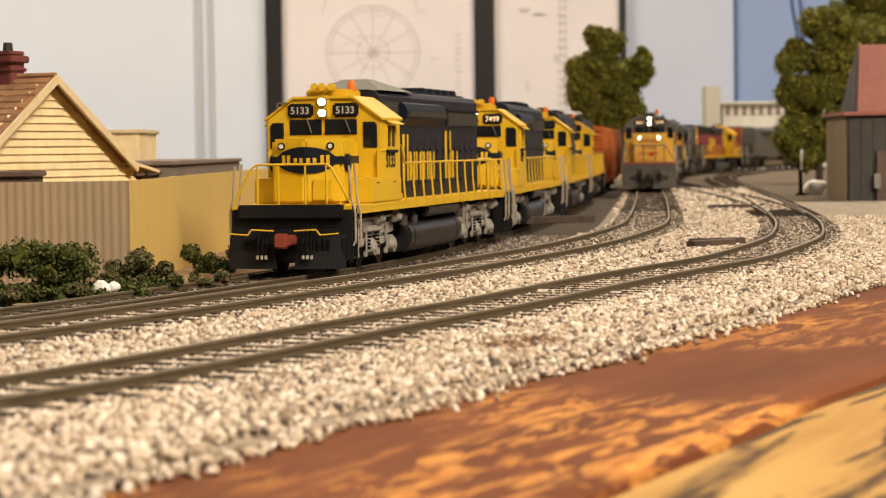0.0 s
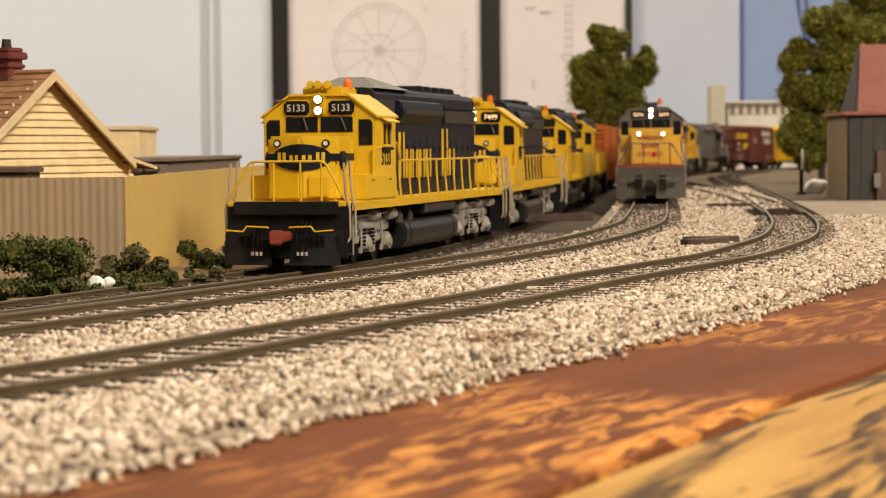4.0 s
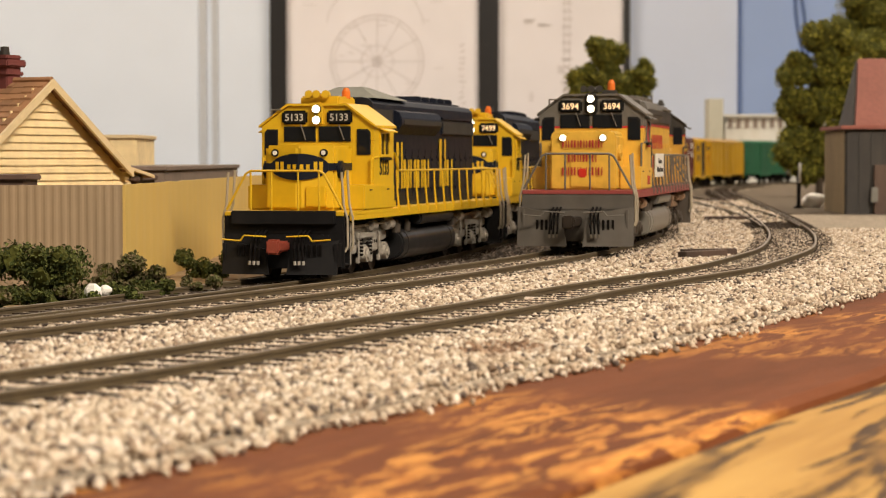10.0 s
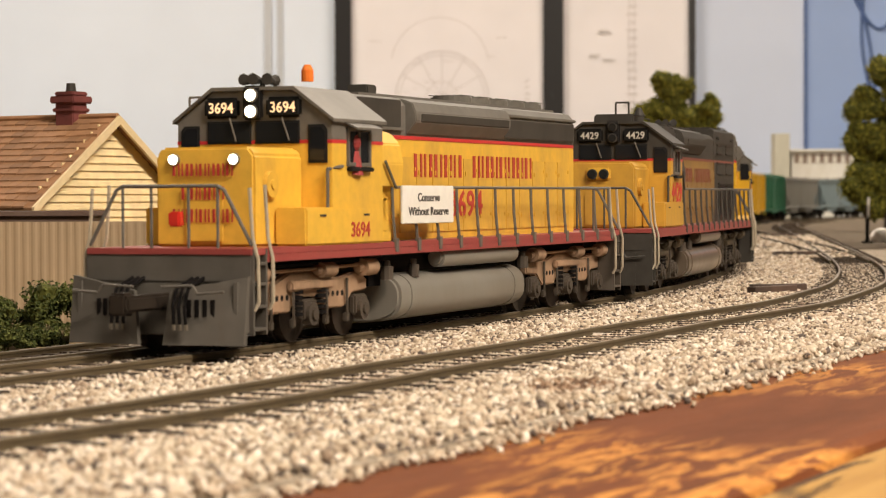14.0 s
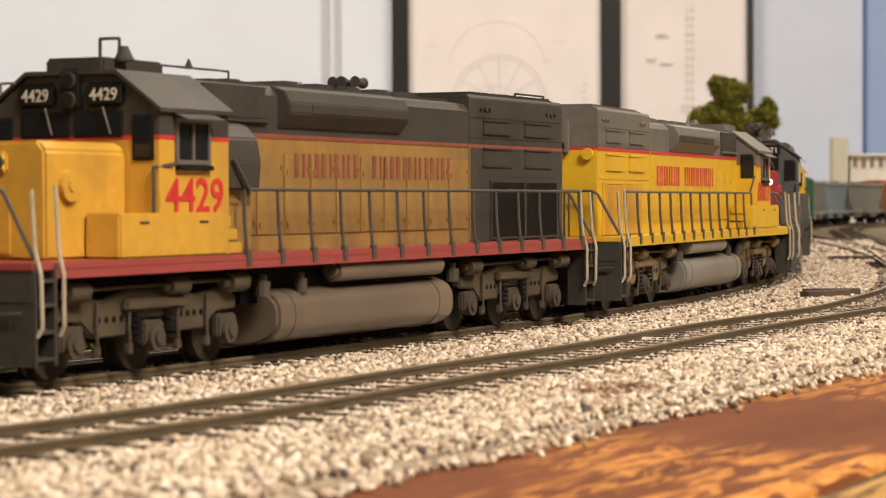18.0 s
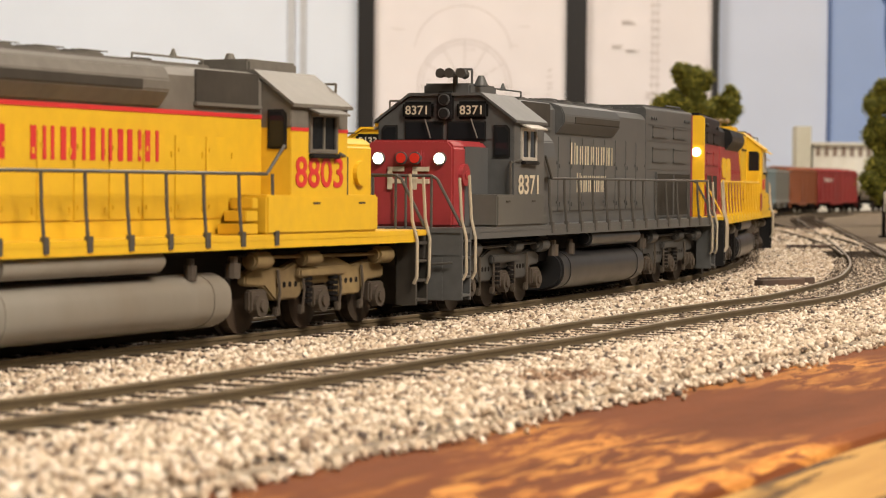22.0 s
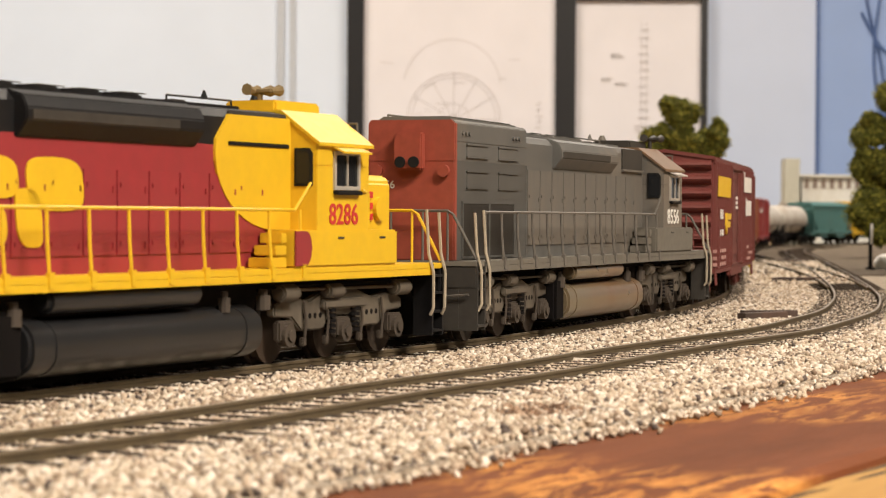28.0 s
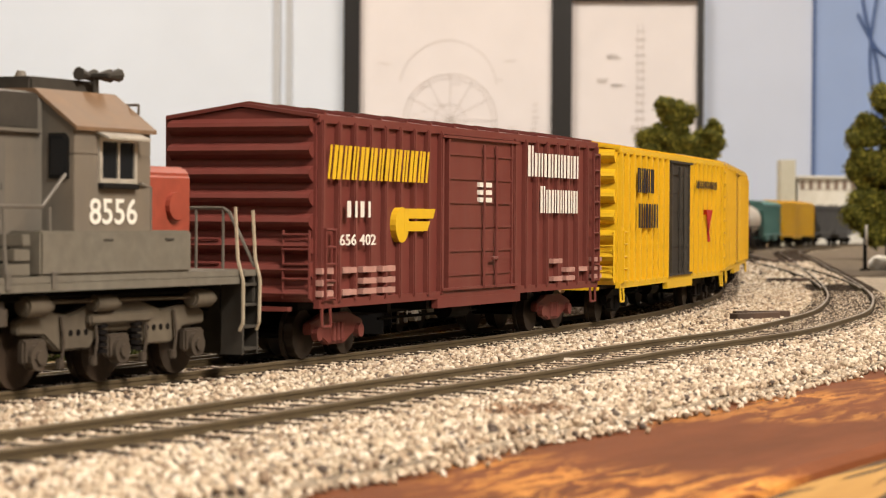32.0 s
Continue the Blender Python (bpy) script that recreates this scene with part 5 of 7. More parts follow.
    # side handrails
    for sy in sides:
        xs = np.linspace(-e + 8, cab_r - 6, 14 if tm else 13)
        top = 31.0
        bm = B()
        tube(bm, [(-e + 7, sy * 16.9, top), (cab_r - 8, sy * 16.9, top), (cab_r - 2, sy * 17.2, 36.5)], 0.34)
        part("handrail", bm, k["rail"], loco)
        st = None
        for xx in xs:
            if st is None:
                bm = B()
                tube(bm, [(0, sy * 16.9, 31), (0, sy * 17.1, 25), (0, sy * 17.6, 19.4)], 0.34)
                box(bm, -0.7, 0.7, *sorted((sy * 17.3, sy * 18.2)), 17.4, 20.2)
                st = part("stanchion", bm, k["rail"], loco, loc=(xx, 0, 0))
            else:
                again(st, (xx, 0, 0))
    return loco, dict(hr=hr, cab_r=cab_r, cab_f=cab_f, nose_f=nose_f, e=e, ht=ht)


def up_letters(loco, g, sy, mat, x, z, h, pitch, n=13, gaps=(5,)):
    return glyph_bars(n, h, pitch, mat, loco, (x, sy * 11.14, z), (-sy, 0, 0), UP, gaps=gaps, first=1.0)


# ---- freight cars: +x is the leading end ----
def freight_truck(parent, cx, mat="under", wheel="wheel"):
    bm = B()
    box(bm, cx - 4, cx + 4, -11, 11, 5, 9.5)
    tr = part("truck", bm, "under", parent)
    for sy in (1, -1):
        bm = B()
        prism(bm, [(cx - 13, 7.6), (cx - 13, 5.2), (cx - 9, 5.0), (cx - 4, 2.8), (cx + 4, 2.8), (cx + 9, 5.0), (cx + 13, 5.2), (cx + 13, 7.6), (cx + 6, 9.4), (cx - 6, 9.4)], "y", *sorted((sy * 10.6, sy * 12.4)), 0.3)
        for dx in (-10.2, 10.2):
            cyl(bm, (cx + dx, sy * 12, 5.3), (cx + dx, sy * 13.4, 5.3), 1.5, 10)
        for dx in (-2, 0, 2):
            cyl(bm, (cx + dx, sy * 12.3, 3.6), (cx + dx, sy * 12.3, 7.4), 0.8, 8)
        part("side_frame", bm, mat, tr)
    for dx in (-10.2, 10.2):
        for sy in (1, -1):
            bm = B()
            cyl(bm, (cx + dx, sy * 7.4, 5.2), (cx + dx, sy * 9.4, 5.2), 5.2, 20)
            w = part("wheel", bm, wheel, tr)
            bm = B()
            cyl(bm, (cx + dx, sy * 6.6, 5.2), (cx + dx, sy * 7.5, 5.2), 5.8, 20)
            cyl(bm, (cx + dx, sy * 9.35, 5.2), (cx + dx, sy * 9.5, 5.2), 5.1, 20)
            part("flange", bm, "wheel", w)
        bm = B()
        cyl(bm, (cx + dx, -7, 5.2), (cx + dx, 7, 5.2), 1.0, 8)
        part("axle", bm, "under", tr)


def couplers(parent, e, draft=6.6):
    for s in (1, -1):
        bm = B()
        box(bm, *sorted((s * (e - 6), s * (e + draft))), -1.5, 1.5, 8.4, 11, 0.3)
        box(bm, *sorted((s * (e + draft - 3.2), s * (e + draft + 0.4))), -2.3, 1.2, 7.8, 11.6, 0.4)
        part("coupler", bm, "rusty", parent)


def ladder(parent, x, sy, z0, z1, mat, n=7, w=4.6):
    bm = B()
    for i in range(n):
        z = z0 + (z1 - z0) * i / (n - 1)
        tube(bm, [(x - w / 2, sy, z), (x + w / 2, sy, z)], 0.28)
    for xx in (x - w / 2, x + w / 2):
        box(bm, xx - 0.25, xx + 0.25, *sorted((sy - 0.5, sy + 0.2)), z0 - 0.4, z1 + 0.4)
    part("ladder", bm, mat, parent)


def boxcar(k):
    e = k.get("half", 87.0)
    w, z0, ze, zp = 17.0, k.get("floor", 11.0), k.get("eave", 48.9), k.get("peak", 51.4)
    car = thing("boxcar", k["label"], "boxcar", "freight cars of the train")
    bm = B()
    prism(bm, [(-w, z0 + 1.5), (w, z0 + 1.5), (w, ze), (0, zp - 0.5), (-w, ze)], "x", -e, e)
    body = part("body", bm, k["mat"], car)
    bm = B()
    for a, b in ((-1, 1),):
        prism(bm, [(-w - 0.5, ze - 0.3), (0, zp - 0.2), (w + 0.5, ze - 0.3), (w + 0.5, ze + 0.5), (0, zp + 0.6), (-w - 0.5, ze + 0.5)], "x", -e - 0.5, e + 0.5)
    roof = part("roof", bm, k.get("roof", k["mat"]), car)
    for i in range(13):
        x = -e + 4 + i * (2 * e - 8) / 12
        bm = B()
        prism(bm, [(-w - 0.3, ze + 0.4), (0, zp + 0.5), (w + 0.3, ze + 0.4), (w + 0.3, ze + 1.0), (0, zp + 1.1), (-w - 0.3, ze + 1.0)], "x", x, x + 0.8)
        part("roof_seam", bm, k.get("roof", k["mat"]), roof)
    d0, d1 = k.get("door", (-14, 19))
    lo = k.get("sill", z0)
    for sy in (1, -1):
        # side posts
        post = None
        n = k.get("posts", 17)
        for i in range(n):
            x = -e + 1.4 + i * (2 * e - 2.8) / (n - 1)
            if d0 - 1.5 < x < d1 + 1.5:
                continue
            if post is None:
                bm = B()
                box(bm, -0.75, 0.75, *sorted((sy * (w - 0.2), sy * (w + 1.3))), z0 + 1, ze - 0.6, 0.25)
                post = part("side_post", bm, k.get("postmat", k["mat"]), body, loc=(x, 0, 0))
            else:
                again(post, (x, 0, 0))
        bm = B()
        box(bm, -e, e, *sorted((sy * (w - 0.4), sy * (w + 0.9))), z0, z0 + 1.8)
        box(bm, d0 - 6, d1 + 6, *sorted((sy * (w - 0.4), sy * (w + 1.1))), lo - 2.0, z0 + 0.2)
        box(bm, -e, e, *sorted((sy * (w - 0.4), sy * (w + 0.8))), ze - 1.2, ze + 0.2)
        part("side_sill", bm, k["mat"], body)
        # door
        bm = B()
        box(bm, d0, d1, *sorted((sy * (w - 0.2), sy * (w + 0.8))), z0 + 1.6, ze - 1.4, 0.15)
        door = part("door", bm, k.get("doormat", k["mat"]), car)
        bm = B()
        for z in np.linspace(z0 + 5, ze - 6, 6):
            box(bm, d0 + 0.6, d1 - 0.6, *sorted((sy * (w + 0.6), sy * (w + 1.15))), z, z + 0.9, 0.2)
        part("door_rib", bm, k.get("doormat", k["mat"]), door)
        bm = B()
        for z in (z0 + 1.9, ze - 2.0):
            box(bm, d0 - 4, d1 + 4, *sorted((sy * (w + 0.5), sy * (w + 1.6))), z, z + 0.6)
        for x in (d0, d1 - 0.8):
            box(bm, x, x + 0.8, *sorted((sy * (w + 0.5), sy * (w + 1.3))), z0 + 2, ze - 2)
        part("door_track", bm, k.get("doormat", k["mat"]), door)
        bm = B()
        for x in (d0 + 12, d0 + 20):
            cyl(bm, (x, sy * (w + 1.6), z0 + 2), (x, sy * (w + 1.6), ze - 3), 0.35, 6)
        tube(bm, [(d0 + 12, sy * (w + 1.9), z0 + 9), (d0 + 16, sy * (w + 2.2), z0 + 9)], 0.4)
        part("lock_rod", bm, k.get("doormat", k["mat"]), door)
        for s in (1, -1):
            ladder(car, s * (e - 3.6), sy * (w + 1.7), z0 + 2, z0 + 16 if s > 0 else ze - 3, k.get("postmat", k["mat"]), 5 if s > 0 else 9)
            bm = B()
            tube(bm, [(s * (e - 1.6), sy * (w + 0.6), z0 + 0.6), (s * (e - 1.6), sy * (w + 0.8), z0 - 3.8), (s * (e - 5.6), sy * (w + 0.8), z0 - 3.8), (s * (e - 5.6), sy * (w + 0.6), z0 + 0.6)], 0.35)
            part("stirrup", bm, k["mat"], car)
    for s in (1, -1):
        # corrugated ends
        nr = k.get("end_ribs", 12)
        for i in range(nr):
            z = z0 + 3 + i * (ze - z0 - 5) / (nr - 1)
            bm = B()
            h = 0.36 * (ze - z0) / nr
            pts = [(s * (e - 0.1), z - h), (s * (e + 1.6), z - h * 0.45), (s * (e + 2.1), z), (s * (e + 1.5), z + h * 0.5), (s * (e - 0.1), z + h)]
            if s < 0:
                pts = pts[::-1]
            prism(bm, pts, "y", -w + 0.6, w - 0.6)
            part("end_rib", bm, k["mat"], body)
        for z in (z0 + 4, z0 + 9, z0 + 14):
            bm = B()
            tube(bm, [(s * (e + 2), -13, z), (s * (e + 2), -4, z)], 0.3)
            part("grab_iron", bm, k["mat"], car)
        for y in (w - 6.5, w - 0.6):
            bm = B()
            tube(bm, [(s * (e + 1.7), y, z0 + 2), (s * (e + 1.7), y, z0 + 16)], 0.3)
            part("ladder_rail", bm, k["mat"], car)
        for z in np.linspace(z0 + 3, z0 + 15, 5):
            bm = B()
            tube(bm, [(s * (e + 2), w - 6.5, z), (s * (e + 2), w - 0.6, z)], 0.3)
            part("rung", bm, k["mat"], car)
        bm = B()
        box(bm, *sorted((s * (e + 0.4), s * (e + 2.6))), -12, 12, z0 - 0.6, z0 + 0.3)
        part("crossover_step", bm, k["mat"], car)
    bm = B()
    box(bm, -e + 2, e - 2, -3, 3, 7.5, z0 + 2)
    box(bm, -e + 4, e - 4, -11, 11, z0 - 0.6, z0 + 1.6)
    for x in (-44, -22, 0, 22, 44):
        box(bm, x - 1, x + 1, -14, 14, 8.6, z0 + 1)
    part("underframe", bm, "under", car)
    bm = B()
    cyl(bm, (-18, 6, 7.5), (-6, 6, 7.5), 2.4, 12)
    tube(bm, [(-30, 5, 6.5), (30, 5, 6.5)], 0.35)
    part("brake_gear", bm, "under", car)
    couplers(car, e, k.get("draft", 6.6))
    for s in (1, -1):
        freight_truck(car, s * (e - 20), k.get("truck", "under"))
    return car


def hopper(k):
    """An open-topped or covered hopper with ribbed sides."""
    e, w = 84.0, 16.5
    car = thing("hopper_car", k["label"], "hopper car", "freight cars of the train")
    bm = B()
    prism(bm, [(-e + 1, 40), (-e + 1, 46), (e - 1, 46), (e - 1, 40), (e - 26, 16), (e - 34, 8), (22, 8), (8, 17), (-8, 17), (-22, 8), (-e + 34, 8), (-e + 26, 16)], "y", -w, w)
    body = part("body", bm, k["mat"], car)
    for sy in (1, -1):
        rib = None
        for i in range(11):
            x = -e + 8 + i * (2 * e - 16) / 10
            if rib is None:
                bm = B()
                box(bm, -0.8, 0.8, *sorted((sy * (w - 0.1), sy * (w + 1.2))), 15, 45.5)
                rib = part("side_post", bm, k["mat"], body, loc=(x, 0, 0))
            else:
                again(rib, (x, 0, 0))
        bm = B()
        box(bm, -e, e, *sorted((sy * (w - 0.2), sy * (w + 1.4))), 44.5, 47)
        box(bm, -e, e, *sorted((sy * (w - 0.2), sy * (w + 1.4))), 13, 15.6)
        part("side_sill", bm, k["mat"], body)
    bm = B()
    for s in (1, -1):
        box(bm, *sorted((s * (e - 24), s * e)), -13, 13, 11, 13.2)
        for y in (-12, 12):
            tube(bm, [(s * (e - 1), y, 13), (s * (e - 1), y, 45)], 0.6)
    part("end_platform", bm, k["mat"], car)
    if k.get("covered"):
        bm = B()
        prism(bm, [(-w - 0.6, 46.4), (w + 0.6, 46.4), (w - 3, 49.4), (-w + 3, 49.4)], "x", -e, e)
        box(bm, -e + 4, e - 4, -4, 4, 49.4, 50.6)
        part("roof", bm, k["mat"], car)
    else:
        bm = B()
        for i in range(40):
            x, y, r = random.uniform(-e + 6, e - 6), random.uniform(-13, 13), random.uniform(3, 6)
            bmesh.ops.create_icosphere(bm, subdivisions=1, radius=r, matrix=Matrix.Translation((x, y, 44)))
        part("coal_load", bm, "soot", car)
    bm = B()
    box(bm, -e + 2, e - 2, -3, 3, 7.5, 13)
    part("centre_sill", bm, "under", car)
    couplers(car, e)
    for s in (1, -1):
        freight_truck(car, s * (e - 17))
    return car


def tank_car(k):
    e, r = 78.0, 15.6
    car = thing("tank_car", k["label"], "tank car", "freight cars of the train")
    bm = B()
    prof = [(-e + 2, 2.0), (-e + 2.6, 7), (-e + 4.6, 11.5), (-e + 8, 14.4), (-e + 13, r), (e - 13, r), (e - 8, 14.4), (e - 4.6, 11.5), (e - 2.6, 7), (e - 2, 2.0)]
    n = 28
    rings = [[bm.verts.new((x, q * math.sin(2 * math.pi * i / n), 29.5 + q * math.cos(2 * math.pi * i / n))) for i in range(n)] for x, q in prof]
    for a, b in zip(rings[:-1], rings[1:]):
        for i in range(n):
            j = (i + 1) % n
            bm.faces.new((a[i], a[j], b[j], b[i]))
    bm.faces.new(rings[0])
    bm.faces.new(rings[-1][::-1])
    bmesh.ops.recalc_face_normals(bm, faces=bm.faces)
    tank = part("tank", bm, k["mat"], car, smooth=True)
    for x in (-44, -14, 14, 44):
        bm = B()
        cyl(bm, (x - 0.6, 0, 29.5), (x + 0.6, 0, 29.5), r + 0.35, 28)
        part("tank_band", bm, k.get("band", k["mat"]), tank)
    bm = B()
    cyl(bm, (0, 0, 43), (0, 0, 49), 5, 16)
    part("dome", bm, k["mat"], car)
    bm = B()
    for sy in (1, -1):
        tube(bm, [(-14, sy * 8, 45), (14, sy * 8, 45)], 0.5)
        tube(bm, [(-e, sy * 15.5, 23), (e, sy * 15.5, 23)], 0.5)
        for x in (-e + 4, -30, 30, e - 4):
            tube(bm, [(x, sy * 15.5, 23), (x, sy * 15.5, 13)], 0.5)
    part("walkway_rail", bm, "soot", car)
    bm = B()
    box(bm, -e, e, -4, 4, 9, 14)
    for s in (1, -1):
        box(bm, *sorted((s * (e - 22), s * e)), -15.5, 15.5, 11.6, 13)
        prism(bm, [(-13, 13), (13, 13), (15, 26), (-15, 26)], "x", s * (e - 22) - 1.5, s * (e - 22) + 1.5)
    part("underframe", bm, "under", car)
    couplers(car, e)
    for s in (1, -1):
        freight_truck(car, s * (e - 18))
    return car


MAT["databar"] = material("faded_data_paint", (0.4, 0.22, 0.19), 0.6, vary=0.2)
MAT["covergrey"] = material("grey_green_cover", (0.16, 0.16, 0.13), 0.7, dirt=(0.1, 0.1, 0.08), dirt_amount=0.4)

# ---- the train on the middle track ----
CONSIST = []   # (thing, length over couplers, half distance between trucks, +1 cab first or -1)

G1, G2 = "locomotives of the passing train", "locomotives of the standing train"
up_base = dict(group=G1, hood="gold", roof="grey", stripe="stripe", cab="gold", cab_upper="grey", cab_roof="grey", nose="gold", sill="dullred", sill2="dullred", frame="soot", rail="wiregrey", tank="tankgrey", truck="rusty", num="letter", sash="wiregrey", duct="gold", cab_stripe="stripe")
lead, g = locomotive(dict(up_base, kind="standard", label="yellow and grey diesel locomotive with lit headlights and a snow plow", number="3694", side=1, num_w=9.0, num_size=4.2, num_z=21.0, plow=True, frame="plowgrey", beacon=True, ditch=(6.6, 36.4, 0.95, "lamp"), nose_bars=((33.2, 7, 2.4), (28.6, 5, 2.6), (24.2, 7, 2.6)), cab_split=40.4, aircon=False, horn=69.0, horn_z=52.6, lamp_ring="grey"))
up_letters(lead, g, 1, "letter", -20, 33.4, 5.2, 5.8)
lettering("3694", 8.4, "letter", lead, (-13, 11.2, 24.5), (-1, 0, 0), UP, width=20, name="road_number")
bm = B()
box(bm, 12.4, 40.5, 17.9, 18.5, 23.2, 31.4, 0.15)
sign = part("sign_board", bm, "white", lead, "cream sign board hung on the handrail")
lettering("Conserve", 2.6, "soot", sign, (26.5, 18.55, 28.0), (-1, 0, 0), UP, width=12)
lettering("Without Reserve", 2.6, "soot", sign, (26.5, 18.55, 25.0), (-1, 0, 0), UP, width=22)
bm = B()
box(bm, g["e"] - 1.6, g["e"] + 0.6, 0.4, 2.8, 23.6, 26.4, 0.3)
part("marker_lamp", bm, "redlamp", lead, "red marker lamp on the front handrail")
bm = B()
bmesh.ops.create_uvsphere(bm, u_segments=10, v_segments=8, radius=2.2, matrix=Matrix.Translation((g["cab_r"] + 13, 16.2, 40)))
cyl(bm, (g["cab_r"] + 13, 16, 33.5), (g["cab_r"] + 13, 16, 38.4), 2.8, 10, 2.0)
part("figurine", bm, "redcar", lead, "small red painted figurine at the cab window")
CONSIST.append((lead, 251, 74, 1))
u2, g = locomotive(dict(up_base, kind="tunnel", label="weathered brown and yellow diesel locomotive, sooty grey hood", hood="dusty", roof="soot", stripe="oldletter", cab="golddark", cab_upper="soot", cab_roof="soot", nose="golddark", number="4429", side=1, num_w=18.6, num_size=8.2, num_z=27.2, num="stripe", head="gasket", board="board_white", twin="gold", tank="tankbrown", truck="oiltruck", rail="raildark", duct="soot", aerial=True, grille="black", rear_section="soot", frame="soot", split=41.5, lamp_ring="soot", horn=-22.0, horn_z=53.6))
up_letters(u2, g, 1, "oldletter", -13, 33.4, 4.7, 5.4)
CONSIST.append((u2, 246.5, 76, 1))
u3, g = locomotive(dict(up_base, kind="tunnel", label="clean yellow diesel locomotive with a grey roof, running cab last", hood="yellow", cab="yellow", nose="yellow", sill="yellow", sill2="yellow", rear="yellow", number="8803", side=-1, num_w=19, num_size=8.4, num_z=28.6, num="stripe", head="gasket", truck="ochre", rail="raildark", grille="gold", box="yellow", frame="soot", lamp_ring="soot", horn=None))
up_letters(u3, g, -1, "stripe", -14.5, 32.9, 5.6, 5.6)
CONSIST.append((u3, 246.5, 76, -1))
s4, g = locomotive(dict(group=G1, kind="tunnel", label="dark grey diesel locomotive with a scarlet nose, headlights lit", hood="lark", roof="lark", cab="lark", cab_roof="lark", nose="scarlet", nose_side="lark", sill="lark", frame="lark", rail="raildark", tank="tankblack", truck="darktruck", num="cream", number="8371", side=1, num_w=15, num_size=6.5, num_z=27.2, aerial=True, head="gasket", board="cream", twin="scarlet", ditch=(7.6, 35.2, 1.25, "lamp"), nose_logo=True, box="faded_dark", rear="scarlet", rear_full=True, shade="silver", lamp_ring="lark", nose_top=39.5, horn=78.5, horn_y=2.0, door_top=42.0))
glyph_bars(8, 5.0, 4.9, "cream", s4, (-4, 11.16, 34.9), (-1, 0, 0), UP, stroke=0.75, first=1.15)
glyph_bars(7, 4.5, 3.9, "cream", s4, (-3.5, 11.16, 27.5), (-1, 0, 0), UP, stroke=0.65, first=1.15)
CONSIST.append((s4, 246.5, 76, 1))
s5, g = locomotive(dict(group=G1, kind="tunnel", label="red and yellow diesel locomotive with a black roof, running cab last", hood="scarlet", roof="black", cab="warbonnet", cab_roof="warbonnet", nose="warbonnet", sill="warbonnet", frame="black", rail="warbonnet", tank="tankblack", truck="greytruck", num="stripe", number="8286", side=-1, num_w=12.5, num_size=6.0, head="lamp_soft", rear="warbonnet", rear_full=True, rear_light="lamp_soft", hornmat="ochre", num_rear="warbonnet", shade="warbonnet", split=43.4, horn=64.0, duct="black", tank_end=True))
def soft_blob(bm, cx, cz, rx, rz_, lean=0.25):
    prism(bm, [(cx - lean * (rz_ * math.sin(a)) + rx * math.copysign(abs(math.cos(a)) ** 0.6, math.cos(a)), cz + rz_ * math.copysign(abs(math.sin(a)) ** 0.6, math.sin(a))) for a in np.linspace(0, 2 * math.pi, 24, endpoint=False)], "y", -11.40, -11.1)
bm = B()
soft_blob(bm, -42.0, 36.0, 7.4, 3.6)
soft_blob(bm, -45.0, 28.2, 7.4, 3.8)
part("emblem_shape", bm, "warbonnet", s5, "large yellow painted double shape")
bm = B()
soft_blob(bm, -24.0, 35.0, 8.2, 4.6)
soft_blob(bm, -31.5, 29.2, 3.6, 5.0)
part("emblem_shape", bm, "warbonnet", s5, "large yellow painted shape")
bm = B()
for sy in (1, -1):
    prism(bm, [(g["cab_r"], 27.0)] + [(g["cab_r"] - 6 - 23 * math.sin(a), 42 - 15.0 * math.cos(a)) for a in np.linspace(0.1, 1.75, 12)] + [(g["cab_r"] - 24, 49.4), (g["cab_r"], 49.4)], "y", *sorted((sy * 10.7, sy * 11.35)))
part("yellow_sweep", bm, "warbonnet", s5, "curved yellow paint behind the cab")
bm = B()
c_ = g["cab_r"] - 13.7
prism(bm, [(c_ + 4.2, 19.9), (c_ + 8.5, 19.9)] + [(c_ + 8.2 + 2.4 * math.cos(t_), 23.4 + 3.4 * math.sin(t_)) for t_ in np.linspace(-1.2, 1.57, 8)] + [(c_ + 4.2, 26.8)], "y", -18.2, -17.8)
part("red_patch", bm, "scarlet", s5, "rounded red paint on the cab side box")
for z_ in (29.0, 31.4, 33.8):
    bm = B()
    box(bm, g["cab_f"] + 2, g["cab_f"] + 14, -11.2, -10.7, z_, z_ + 1.4)
    part("nose_stripe", bm, "stripe", s5, "red stripe on the nose side")
CONSIST.append((s5, 246.5, 76, -1))
s6, g = locomotive(dict(group=G1, kind="tunnel", label="faded grey diesel locomotive with orange red ends, weathered", hood="faded", roof="faded", cab="faded", cab_roof="rustroof", nose="brick", sill="dust", frame="soot", rail="wiregrey", tank="tankrust", truck="greytruck", num="white", number="8556", side=-1, num_w=14, num_size=6.2, head="gasket", board="cream", rear="brick", rear_full=True, num_rear="white", grille="soot", rear_section="faded_dark", hornmat="soot", box="dust", shade="silver", split=43.0, tank_end=True, horn=76.0, horn_y=-8.0, horn_z=54.4, door_top=42.0, unit="soot"))
CONSIST.append((s6, 246.5, 76, -1))

b1 = boxcar(dict(label="maroon ribbed boxcar with yellow and white lettering", mat="maroon", roof="maroon", truck="maroon", half=87.5, door=(-21.2, 20.1), posts=23, end_ribs=8, eave=50.0, peak=52.4, draft=15.0))
glyph_bars(12, 7.0, 4.35, "warbonnet", b1, (59, 18.42, 37.4), (-1, 0, 0), UP, slant=0.2, stroke=1.15, fill=0.84)
glyph_bars(8, 6.0, 4.9, "white", b1, (-50.7, 18.42, 40.2), (-1, 0, 0), UP, stroke=1.2, first=1.3)
glyph_bars(7, 6.0, 4.2, "white", b1, (-55.0, 18.42, 31.0), (-1, 0, 0), UP, stroke=1.05, first=1.15)
bm = B()
